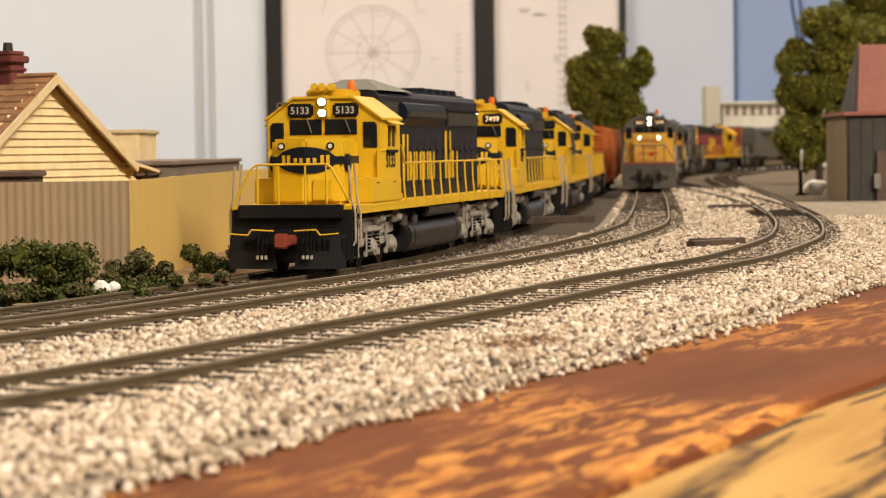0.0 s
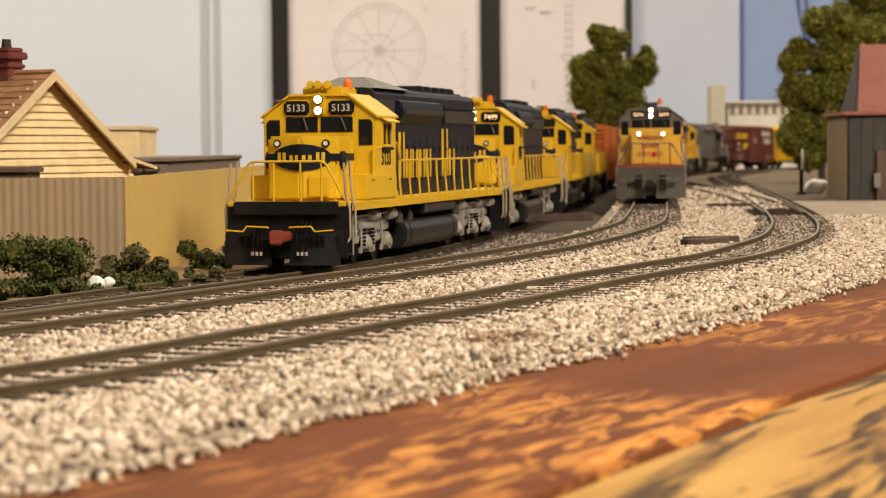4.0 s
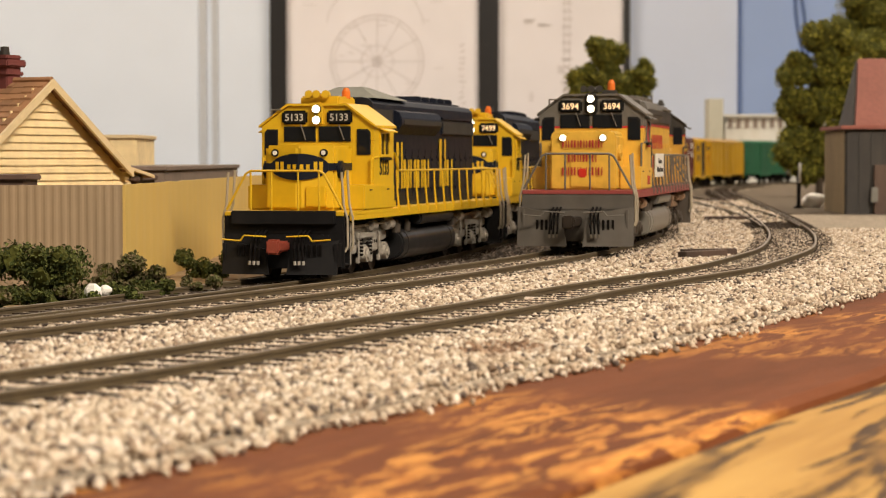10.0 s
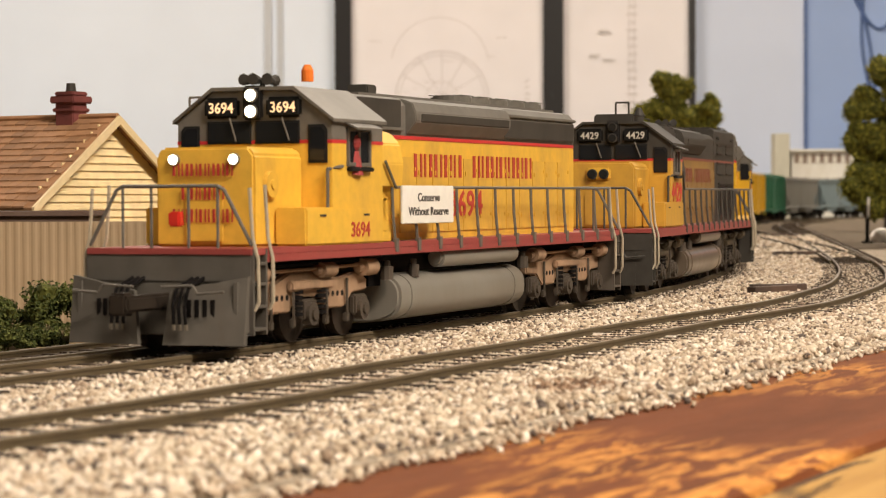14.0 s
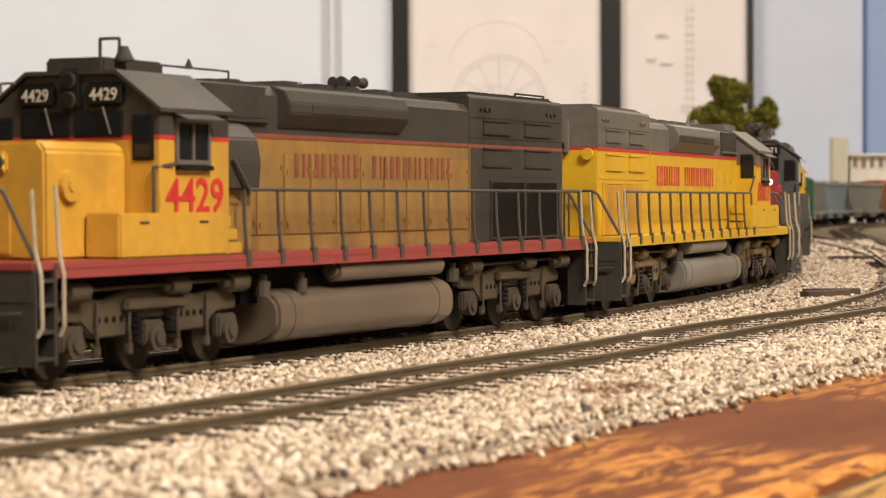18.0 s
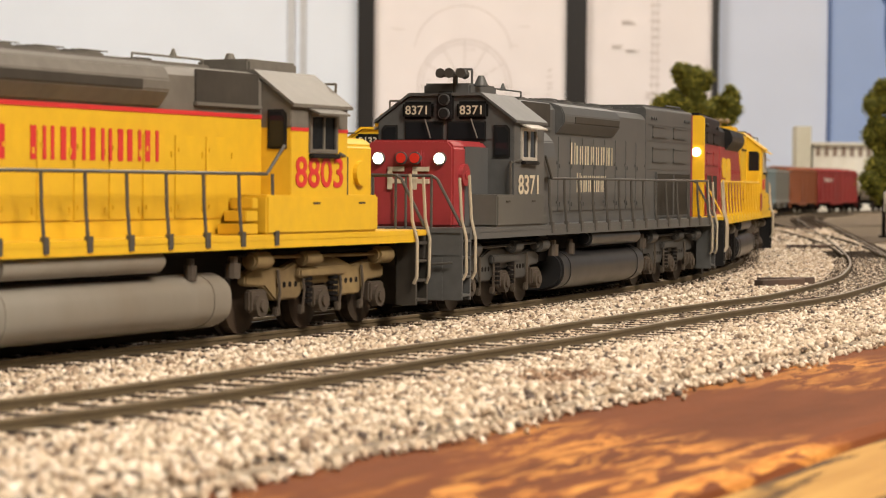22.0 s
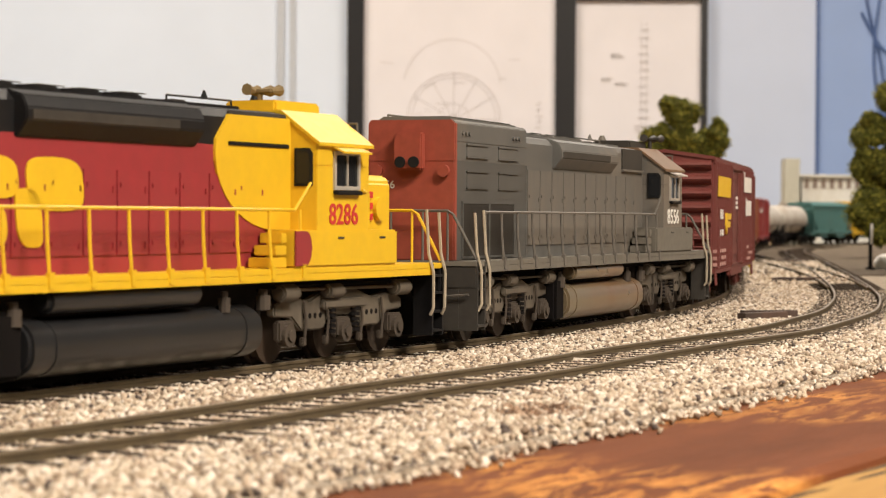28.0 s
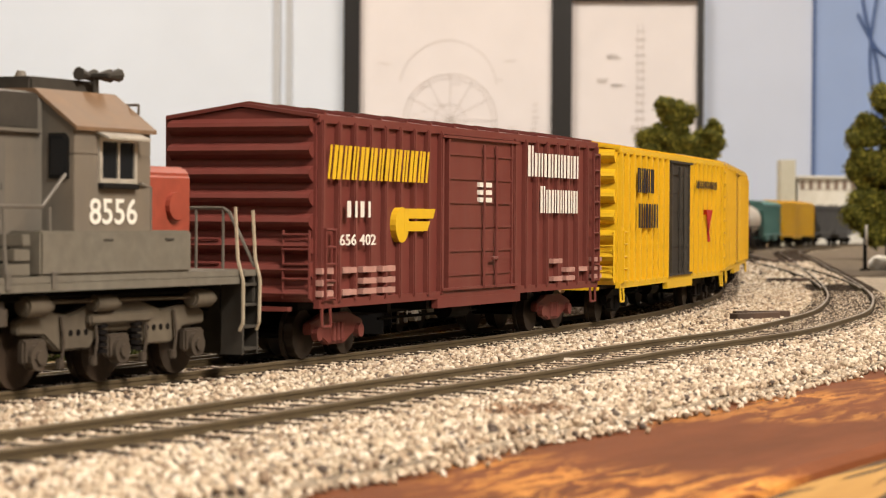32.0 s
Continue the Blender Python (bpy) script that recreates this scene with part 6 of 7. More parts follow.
prism(bm, [(47 + 3.6 * math.cos(a), 28.0 + 3.9 * math.sin(a)) for a in np.linspace(0, 2 * math.pi, 20, endpoint=False)], "y", 17.0, 18.42)
for z, x1_ in ((26.6, 33.0), (29.4, 29.8)):
    prism(bm, [(46, z), (x1_, z), (x1_ - 1.4, z + 2.2), (46, z + 2.2)], "y", 17.0, 18.46)
part("emblem_shape", bm, "warbonnet", b1, "yellow painted emblem shape")
lettering("656 402", 3.2, "white", b1, (70, 18.4, 23.8), (-1, 0, 0), UP, width=18, name="road_number")
glyph_bars(2, 3.4, 6.6, "white", b1, (69, 18.4, 29.6), (-1, 0, 0), UP)
rng = random.Random(5)
for x in (-86, -74, -64, -54, 54, 64, 74, 84):
    for z in (13.4, 15.6, 18.0):
        if rng.random() < 0.8:
            bm = B()
            box(bm, x - 3.4, x + 3.4, 17.0, 18.42, z, z + 1.2)
            part("data_bar", bm, "databar", b1)
for x, z in ((-2, 37), (-2, 35.2), (-2, 33.4)):
    bm = B()
    box(bm, x - 4.5, x + 3.5, 17.0, 18.45, z, z + 1.1)
    part("data_bar", bm, "white", b1)
CONSIST.append((b1, 210, 72, 1))
b2 = boxcar(dict(label="bright yellow boxcar with a black door", mat="warbonnet", roof="warbonnet", doormat="soot", half=88, door=(-19, 12), posts=21, end_ribs=7, floor=10, eave=49.5, peak=52))
glyph_bars(4, 7.2, 6.4, "navy", b2, (54, 18.42, 37.4), (-1, 0, 0), UP, stroke=1.8)
glyph_bars(4, 7.2, 7.6, "navy", b2, (50, 18.42, 27.0), (-1, 0, 0), UP, stroke=1.8)
glyph_bars(9, 2.6, 4.6, "navy", b2, (-50, 18.42, 40.0), (-1, 0, 0), UP)
bm = B()
prism(bm, [(-58, 22), (-50, 33), (-62, 33), (-52, 22)], "y", 17.0, 18.42)
part("emblem_shape", bm, "redlamp", b2, "small red and blue emblem shape")
CONSIST.append((b2, 177, 66, 1))
b3 = boxcar(dict(label="yellow boxcar with a tan roof and riveted end", mat="yellow", roof="tanroof", half=88.5, posts=9, eave=49.6, peak=52.4, ))
CONSIST.append((b3, 190, 72, 1))
b4 = boxcar(dict(label="dark green boxcar with plain sides", mat="green", half=86, posts=13))
CONSIST.append((b4, 178, 66, 1))
h1 = hopper(dict(label="pale grey weathered hopper car", mat="palegrey"))
CONSIST.append((h1, 174, 67, 1))
h2 = hopper(dict(label="pale blue weathered hopper car", mat="paleblue"))
CONSIST.append((h2, 174, 67, 1))
h5 = hopper(dict(label="grey weathered hopper car behind the pale blue one", mat="palegrey"))
CONSIST.append((h5, 174, 67, 1))
b5 = boxcar(dict(label="orange brown boxcar with a yellow panel", mat="browncar", half=88, posts=11))
CONSIST.append((b5, 182, 68, 1))
b6 = boxcar(dict(label="red boxcar with white lettering", mat="redcar", half=88, posts=11))
glyph_bars(8, 4.0, 4.6, "white", b6, (40, 18.1, 36.0), (-1, 0, 0), UP)
CONSIST.append((b6, 182, 68, 1))
for lb in ("white stained tank car", "grey white tank car with bands"):
    tk = tank_car(dict(label=lb, mat="whitecar"))
    CONSIST.append((tk, 164, 60, 1))
h3 = hopper(dict(label="teal covered hopper car", mat="teal", covered=True))
CONSIST.append((h3, 176, 67, 1))
b7 = boxcar(dict(label="yellow boxcar at the tail of the train", mat="yellow", half=88, posts=11))
CONSIST.append((b7, 182, 68, 1))
h4 = hopper(dict(label="dark grey hopper car", mat="lark"))
CONSIST.append((h4, 176, 67, 1))

# ---- the train standing on the back track ----
STANDING = []
sf = dict(group=G2, kind="standard", hood="navy", roof="navy", cab="warbonnet", cab_upper="warbonnet", cab_roof="warbonnet", nose="warbonnet", nose_band=True, nose_top=38.6, sill="warbonnet", sill2="warbonnet", frame="black", rail="warbonnet", tank="tankblack", truck="silver", num="navy", side=1, plow=True, hornmat="warbonnet", horn=76.0, coupler="brick", hood_top=53.8, vee=2.4, half=114.0, reach=123.3, porch=22.0, plow_top=11.6, plow_half=17.0, nose_lamps=True, horn_z=53.8, num_z=29.8, cluster="warbonnet", num_w=11.0, num_size=6.4, wheelmat="navy", sash="warbonnet", shade="warbonnet")
f1, g = locomotive(dict(sf, label="bright yellow and dark blue diesel locomotive with silver trucks, lights on", number="5133", beacon=True, board="board_white"))
for n_, x, pt_, f_ in ((5, 2.5, 9.4, 1.6), (2, -47.0, 11.0, 1.75)):
    glyph_bars(n_, 9.4, pt_, "warbonnet", f1, (x, 11.16, 25.0), (-1, 0, 0), UP, stroke=2.3, first=f_, fill=0.86)
bm = B()
prism(bm, [(g["cab_r"], 20), (g["cab_r"] - 4, 20), (g["cab_r"] - 7.5, 25), (g["cab_r"] - 8, 32), (g["cab_r"] - 6.5, 37), (g["cab_r"] - 2, 41), (g["cab_r"], 42)], "y", 10.7, 11.4)
part("yellow_sweep", bm, "warbonnet", f1, "curved yellow paint behind the cab")
bm = B()
c_ = g["cab_r"]
lo_ = [(c_ - 2, -11), (c_ - 2, 11), (c_ - 46, 11), (c_ - 46, -11)]
hi_ = [(c_ - 13, -4), (c_ - 13, 4), (c_ - 20, 4), (c_ - 20, -4)]
vs = [bm.verts.new((x_, y_, 53.6)) for x_, y_ in lo_] + [bm.verts.new((x_, y_, 57.4)) for x_, y_ in hi_]
for f_ in ((0, 1, 5, 4), (1, 2, 6, 5), (2, 3, 7, 6), (3, 0, 4, 7), (4, 5, 6, 7)):
    bm.faces.new([vs[i] for i in f_])
bmesh.ops.recalc_face_normals(bm, faces=bm.faces)
part("roof_cover", bm, "covergrey", f1, "grey green peaked cover on the roof")
f2, g = locomotive(dict(sf, label="yellow and dark blue diesel locomotive coupled second", number="7499", beacon=True))
STANDING = [(f1, 247, 76, 1), (f2, 247, 76, 1)]
f3, g = locomotive(dict(sf, label="yellow and dark blue diesel locomotive further back", number="", beacon=True, head="gasket"))
f4, g = locomotive(dict(sf, label="yellow and dark blue diesel locomotive at the far end", number="", beacon=True, head="gasket"))
STANDING += [(f3, 247, 76, 1), (f4, 247, 76, 1)]
o1 = boxcar(dict(label="orange boxcar behind the locomotives", mat="orange"))
o2 = boxcar(dict(label="orange brown boxcar in the standing train", mat="browncar"))
STANDING += [(o1, 190, 72, 1), (o2, 190, 72, 1)]


def rail_pose(path, s, half, facing):
    """The pose of a vehicle whose middle is at s; its front looks down the line."""
    a, b = path.at(s - half), path.at(s + half)
    c, d = (a + b) / 2, a - b
    turn = math.degrees(math.atan2(d[1], d[0])) + (0 if facing > 0 else 180)
    return pose(c[0] * MM, c[1] * MM, path.z * MM, 0, 0, turn)


at_s = 533.0
for ob, length, half, facing in STANDING:
    ob.matrix_world = rail_pose(TRACK_A, at_s + length / 2, half, facing)
    at_s += length


# ---- ballast stones ----
STONE = island_material("ballast_stone", [(0.0, (0.55, 0.46, 0.35)), (0.2, (0.39, 0.305, 0.222)), (0.36, (0.66, 0.572, 0.465)), (0.54, (0.25, 0.182, 0.13)), (0.66, (0.5, 0.395, 0.292)), (0.81, (0.118, 0.093, 0.08)), (0.89, (0.75, 0.675, 0.58))])
DARKSTONE = island_material("dark_ballast_stone", [(0.0, (0.19, 0.15, 0.12)), (0.3, (0.11, 0.09, 0.075)), (0.6, (0.27, 0.22, 0.18)), (0.85, (0.4, 0.34, 0.28))])
BROWNSTONE = island_material("stained_ballast_stone", [(0.0, (0.26, 0.16, 0.1)), (0.3, (0.14, 0.085, 0.055)), (0.6, (0.36, 0.25, 0.17)), (0.85, (0.46, 0.38, 0.3))])
CORNERS = np.array([(x, y, z) for z in (-1, 1) for y in (-1, 1) for x in (-1, 1)], float)
CHIP = np.array([(0, 2, 3), (0, 3, 1), (4, 5, 7), (4, 7, 6), (0, 1, 5), (0, 5, 4), (2, 6, 7), (2, 7, 3), (0, 4, 6), (0, 6, 2), (1, 3, 7), (1, 7, 5)])


def scatter(name, pts, sizes, mat, label, category="ballast"):
    """Angular stone chips at the given places, joined."""
    rng = np.random.default_rng(9)
    n = len(pts)
    v = CORNERS[None] * rng.uniform(0.45, 1.0, (n, 8, 1)) * rng.uniform([0.75, 0.6, 0.5], [1.2, 1.0, 0.85], (n, 3))[:, None]
    q = rng.normal(size=(n, 4))
    q /= np.linalg.norm(q, axis=1)[:, None]
    w, x, y, z = q.T
    rot = np.stack([1 - 2 * (y * y + z * z), 2 * (x * y - z * w), 2 * (x * z + y * w), 2 * (x * y + z * w), 1 - 2 * (x * x + z * z), 2 * (y * z - x * w), 2 * (x * z - y * w), 2 * (y * z + x * w), 1 - 2 * (x * x + y * y)], 1).reshape(n, 3, 3)
    verts = np.einsum("nij,nkj->nki", rot, v) * sizes[:, None, None] + pts[:, None]
    me = bpy.data.meshes.new(name)
    me.vertices.add(n * 8)
    me.vertices.foreach_set("co", (verts.reshape(-1) * MM).astype(np.float32))
    fa = (CHIP[None] + (np.arange(n) * 8)[:, None, None]).reshape(-1)
    nf = len(fa) // 3
    me.loops.add(nf * 3)
    me.loops.foreach_set("vertex_index", fa.astype(np.int32))
    me.polygons.add(nf)
    me.polygons.foreach_set("loop_start", np.arange(0, nf * 3, 3, dtype=np.int32))
    me.polygons.foreach_set("loop_total", np.full(nf, 3, dtype=np.int32))
    me.update(calc_edges=True)
    me.materials.append(mat)
    return tagged(new(name, me), label, category, kind="stuff")


def stones_beside(path, y0, y1, lo, hi, per_mm2, size, z, keep, rng):
    """Random stones along a track between two side offsets, kept off rails and ties."""
    s0, s1 = path.s_at_y(y0), path.s_at_y(y1)
    n = int((s1 - s0) * (hi - lo) * per_mm2)
    s, lat = rng.uniform(s0, s1, n), rng.uniform(lo, hi, n)
    c = np.c_[np.interp(s, path.s, path.q[:, 0]), np.interp(s, path.s, path.q[:, 1])]
    d = np.c_[np.interp(s, path.s, path.d[:, 0]), np.interp(s, path.s, path.d[:, 1])]
    xy = c + np.c_[d[:, 1], -d[:, 0]] * lat[:, None]
    r = rng.uniform(size[0], size[1], n)
    zz = path.z + z + rng.uniform(-0.5, 0.45, n)
    phase = ((s - path.start) % TIE_STEP) / TIE_STEP
    on_ties = np.abs(lat) < 15.6
    gap = (phase > 0.25) & (phase < 0.75)
    near_rail = np.abs(np.abs(lat) - 8.6) < 0.95
    ok = (~on_ties | (gap & ~near_rail) | (rng.uniform(size=n) < 0.03) & ~near_rail) & np.array([keep(x, y) for x, y in xy])
    r = np.where(on_ties, np.minimum(r * 0.62, 0.5), r)
    zz = np.where(on_ties, path.z - 1.72 + rng.uniform(-0.15, 0.1, n), zz)
    return np.c_[xy, zz][ok], r[ok]


TRACK_A.start, TRACK_B.start, TRACK_C.start = 63, 63, 43
TRACK_B.s_at_y = lambda y: float(np.interp(y, TB[:, 1], TRACK_B.s[TRACK_B.q[:, 0] > -300]))
rng = np.random.default_rng(2)
before_edge = lambda x, y: x < edge_x(y) + 2.2 * noise.noise((y * 0.06, 0, 4)) + 1.3 * noise.noise((y * 0.3, 5, 4)) - 0.6
always = lambda x, y: True
groups = [stones_beside(TRACK_C, 225, 800, -15.5, 15.5, 1.8, (0.42, 0.6), -1.95, before_edge, rng),
          stones_beside(TRACK_B, 330, 900, -15.5, 15.5, 1.5, (0.42, 0.6), -1.95, always, rng),
          stones_beside(TRACK_C, 225, 560, -30, 62, 1.75, (0.38, 0.86), -2.05, before_edge, rng),
          stones_beside(TRACK_C, 560, 1000, -30, 84, 1.0, (0.45, 0.95), -2.05, before_edge, rng),
          stones_beside(TRACK_B, 330, 700, -16, 29, 1.4, (0.4, 0.84), -2.05, always, rng),
          stones_beside(TRACK_B, 700, 1100, -16, 45, 0.8, (0.48, 1.0), -2.1, always, rng),
          stones_beside(TRACK_B, 1100, 1700, -18, 70, 0.12, (0.9, 1.8), -2.2, always, rng)]
ey = rng.uniform(215, 900, 7000)
off = rng.normal(0, 2.4, 7000)
ex = np.array([edge_x(y) + 2.2 * noise.noise((y * 0.06, 0, 4)) for y in ey]) + off
groups.append((np.c_[ex, ey, np.where(off > 0, -3.6, -2.7) + 0.2 * rng.normal(size=7000)], rng.uniform(0.3, 0.78, 7000)))
pts, sizes = np.concatenate([g_[0] for g_ in groups]), np.concatenate([g_[1] for g_ in groups])
stain = np.array([math.hypot((p[0] - 13) / 9, (p[1] - 367) / 13) + 0.5 * noise.noise((p[0] * 0.3, p[1] * 0.3, 0)) for p in pts]) < 0.85
scatter("ballast_stones", pts[~stain], sizes[~stain], STONE, "loose pale crushed stone between and beside the tracks")
scatter("stained_stones", pts[stain], sizes[stain], BROWNSTONE, "patch of brown stained stones in the pale ballast")
groups = [stones_beside(TRACK_A, 440, 950, -18, 34, 0.5, (0.5, 1.1), -2.3, lambda x, y: x < xb(y) - 17, rng)]
scatter("ballast_stones", groups[0][0], groups[0][1], DARKSTONE, "dark brown stone chips round the back track")

# ---- foliage ----
def leaf_material(name, a, b, c):
    return island_material(name, [(0.0, a), (0.3, b), (0.62, c), (0.85, tuple(v * 1.6 for v in b))], 0.9)


LEAF = leaf_material("bush_leaves", (0.05, 0.064, 0.017), (0.085, 0.095, 0.027), (0.03, 0.038, 0.011))
OLIVE = leaf_material("tree_leaves", (0.17, 0.17, 0.026), (0.27, 0.245, 0.042), (0.085, 0.092, 0.017))
DRY = leaf_material("dry_leaves", (0.12, 0.1, 0.05), (0.08, 0.08, 0.03), (0.17, 0.13, 0.07))
# dark green of the inner cores, shade between leaves put into the colour
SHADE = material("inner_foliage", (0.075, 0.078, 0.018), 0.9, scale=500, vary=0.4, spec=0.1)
BARK = material("bark", (0.07, 0.05, 0.035), 0.9, scale=200, bump=0.0005)


def leaves(name, blobs, count, size, mat, parent, rng):
    """Small folded leaf flakes through the shells of many clumps."""
    v, f = [], []
    weights = np.array([b[3] ** 2 for b in blobs])
    pick = rng.choice(len(blobs), count, p=weights / weights.sum())
    for i in pick:
        x, y, z, r = blobs[i]
        d = rng.normal(size=3)
        d /= np.linalg.norm(d)
        p = np.array([x, y, z]) + d * r * rng.uniform(0.72, 1.12) * np.array([1, 1, 0.85])
        u = rng.normal(size=3)
        u /= np.linalg.norm(u)
        w = np.cross(u, d)
        w /= np.linalg.norm(w) + 1e-6
        s = size * rng.uniform(0.6, 1.4)
        n0 = len(v)
        v += [p - u * s, p + w * s * 0.7 + d * s * 0.3, p + u * s, p - w * s * 0.7 + d * s * 0.4]
        f += [(n0, n0 + 1, n0 + 2), (n0, n0 + 2, n0 + 3)]
    me = bpy.data.meshes.new(name)
    me.from_pydata([tuple(p * MM) for p in v], [], f)
    me.materials.append(mat)
    ob = new(name, me)
    ob.parent = parent
    return ob


def clumps(name, blobs, mat, parent, sub=2, fill=0.74):
    """Inner foam clumps with a ragged surface, coloured dark for the shade inside."""
    bm = B()
    for x, y, z, r in blobs:
        ret = bmesh.ops.create_icosphere(bm, subdivisions=sub, radius=r * fill, matrix=Matrix.Translation((x, y, z)))
        for q in ret["verts"]:
            d = q.co - Vector((x, y, z))
            q.co = Vector((x, y, z)) + d * (1 + 0.55 * noise.noise(q.co * (2.2 / max(r, 1))) + 0.25 * noise.noise(q.co * (6 / max(r, 1))))
    return part(name, bm, mat, parent)


def bush(x, y, z, w, h, mat, label, n=9, flakes=700, seed=1, fl=0.9):
    flakes, fl, n = int(flakes * 2.6), fl * 0.62, int(n * 1.6)
    rng_ = np.random.default_rng(seed)
    b = thing("bush", label, "bush", "bushes by the fence", pose(x * MM, y * MM, z * MM))
    blobs = [(rng_.uniform(-w, w), rng_.uniform(-w * 0.5, w * 0.5), rng_.uniform(0.15, 0.75) * h, rng_.uniform(0.16, 0.34) * h) for _ in range(n)]
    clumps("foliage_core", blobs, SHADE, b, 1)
    leaves("leaves", blobs, flakes, fl, mat, b, rng_)
    return b


def tree(x, y, z, w, zlo, zhi, label, seed, n=26, flakes=5200, mat=None, fl=1.5, lobes=()):
    flakes, fl = int(flakes * 4.2), fl * 0.8
    rng_ = np.random.default_rng(seed)
    t = thing("tree", label, "tree", "model trees", pose(x * MM, y * MM, z * MM))
    bm = B()
    cyl(bm, (0, 0, 0), (0.5, 0, zlo + (zhi - zlo) * 0.25), 3.4, 9, 2.2)
    cyl(bm, (0.5, 0, zlo + (zhi - zlo) * 0.25), (2, 1, zhi * 0.85), 2.2, 8, 0.8)
    part("trunk", bm, BARK, t)
    blobs = []
    for i in range(n):
        f = rng_.uniform(0.0, 1)
        half = w * (0.95 - 0.5 * f ** 2) * (0.6 + 0.4 * rng_.random())
        a = rng_.uniform(0, 2 * math.pi)
        rr = math.sqrt(rng_.random()) * half * 0.72
        blobs.append((rr * math.cos(a), rr * math.sin(a), zlo + (zhi - zlo) * (0.1 + 0.8 * f), w * rng_.uniform(0.26, 0.42)))
    if lobes:
        blobs = []
        for lx, lz, lr in lobes:
            for _ in range(14):
                a, b, q = rng_.uniform(0, 2 * math.pi), rng_.uniform(-1, 1), lr * rng_.uniform(0.1, 0.7)
                blobs.append((lx + q * math.cos(a), 0.8 * q * b, lz + q * math.sin(a), lr * rng_.uniform(0.34, 0.55)))
    for bx, by, bz, br in blobs[:7]:
        bm = B()
        cyl(bm, (1, 0, max(bz * 0.6, zlo * 0.6)), (bx * 0.8, by * 0.8, bz), 1.1, 6, 0.4)
        part("limb", bm, BARK, t)
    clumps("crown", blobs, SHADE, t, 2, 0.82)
    leaves("leaves", blobs, flakes, fl, mat or OLIVE, t, rng_)
    return t


tree(158, 2130, -5, 47, 40, 158, "olive green model tree with an uneven crown", 11, 26, 6000, lobes=((-4, 132, 22), (-24, 112, 20), (-14, 90, 26), (8, 98, 22), (26, 104, 18), (32, 118, 11), (-16, 66, 22), (10, 72, 24), (0, 48, 18)))
tree(322, 1930, -4, 44, 2, 155, "tall olive green model tree beside the shed", 12, 52, 9000, lobes=((4, 132, 24), (-20, 108, 18), (14, 104, 28), (-22, 78, 20), (6, 76, 28), (-18, 46, 24), (14, 46, 26), (-6, 26, 18)))
tree(432, 2300, -4, 64, 40, 215, "broad olive green model tree behind the shed", 13, 34, 6500)

bush(-104, 566, -7, 13, 18, LEAF, "dark green foam bush in front of the fence", 12, 1500, 3)
bush(-124, 560, -7, 12, 12, LEAF, "dark green foam bush in front of the fence", 10, 1100, 4)
bush(-80, 600, -7, 9, 12, DRY, "brown green foam bush at the fence corner", 9, 1000, 5)
bush(-70, 684, -7, 7, 10, LEAF, "green foam bush against the tan fence", 9, 900, 6)
bush(-70, 610, -7, 10, 6, DRY, "low dry scrub at the fence foot", 8, 700, 7)
for i in range(16):
    f = i / 15
    bush(-122 + 46 * f, 520 + 78 * f + 8 * math.sin(i * 2.3), -8, 7.5, 7.5 - 2 * f, LEAF if i % 4 else DRY, "low green foam hedge beside the back track", 8, 620, 20 + i, 0.8)

# ---- fences ----
def corrugated(name, p0, p1, z0, z1, mat, label, pitch=2.6, amp=0.45, lean=0.0):
    p0, p1 = np.array(p0, float), np.array(p1, float)
    ln = np.linalg.norm(p1 - p0)
    d = (p1 - p0) / ln
    nrm = np.array([d[1], -d[0]])
    fence = thing(name, label, "fence", "fences")
    n = int(ln / pitch) * 4
    bm = B()
    rows = []
    for i in range(n + 1):
        a = ln * i / n
        c = p0 + d * a + nrm * amp * math.sin(2 * math.pi * a / pitch)
        top = z1 + 0.25 * noise.noise((a * 0.05, 0, 5))
        rows.append([bm.verts.new((*c, z0)), bm.verts.new((*(c + nrm * lean), top)), bm.verts.new((*(c + nrm * (lean - 0.8)), top)), bm.verts.new((*(c - nrm * 0.8), z0))])
    for a, b in zip(rows[:-1], rows[1:]):
        for i in range(4):
            j = (i + 1) % 4
            bm.faces.new((a[i], a[j], b[j], b[i]))
    bm.faces.new(rows[0])
    bm.faces.new(rows[-1][::-1])
    bmesh.ops.recalc_face_normals(bm, faces=bm.faces)
    part("sheet", bm, mat, fence)
    bm = B()
    q0, q1 = p0 - nrm * 1.4, p1 - nrm * 1.4
    for z in (z0 + 8, z1 - 2.5):
        tube(bm, [(*q0, z), (*q1, z)], 0.5, 6)
    part("batten", bm, mat, fence)
    return fence


MAT["fencegrey"] = material("weathered_iron", (0.3, 0.215, 0.13), 0.7, dirt=(0.21, 0.16, 0.1), dirt_amount=0.5, scale=140, vary=0.05)
MAT["fencetan"] = material("ochre_paint", (0.6, 0.42, 0.12), 0.6, dirt=(0.5, 0.33, 0.09), dirt_amount=0.4, scale=110, vary=0.04)
corrugated("sheet_fence", (-260, 584), (-84.6, 611), -9, 22.6, "fencegrey", "grey brown corrugated sheet fence, weathered", 2.3, 0.13)
corrugated("sheet_fence", (-84, 612), (-76, 1250), -9, 22.6, "fencetan", "ochre painted sheet fence along the back track", 14, 0.1)

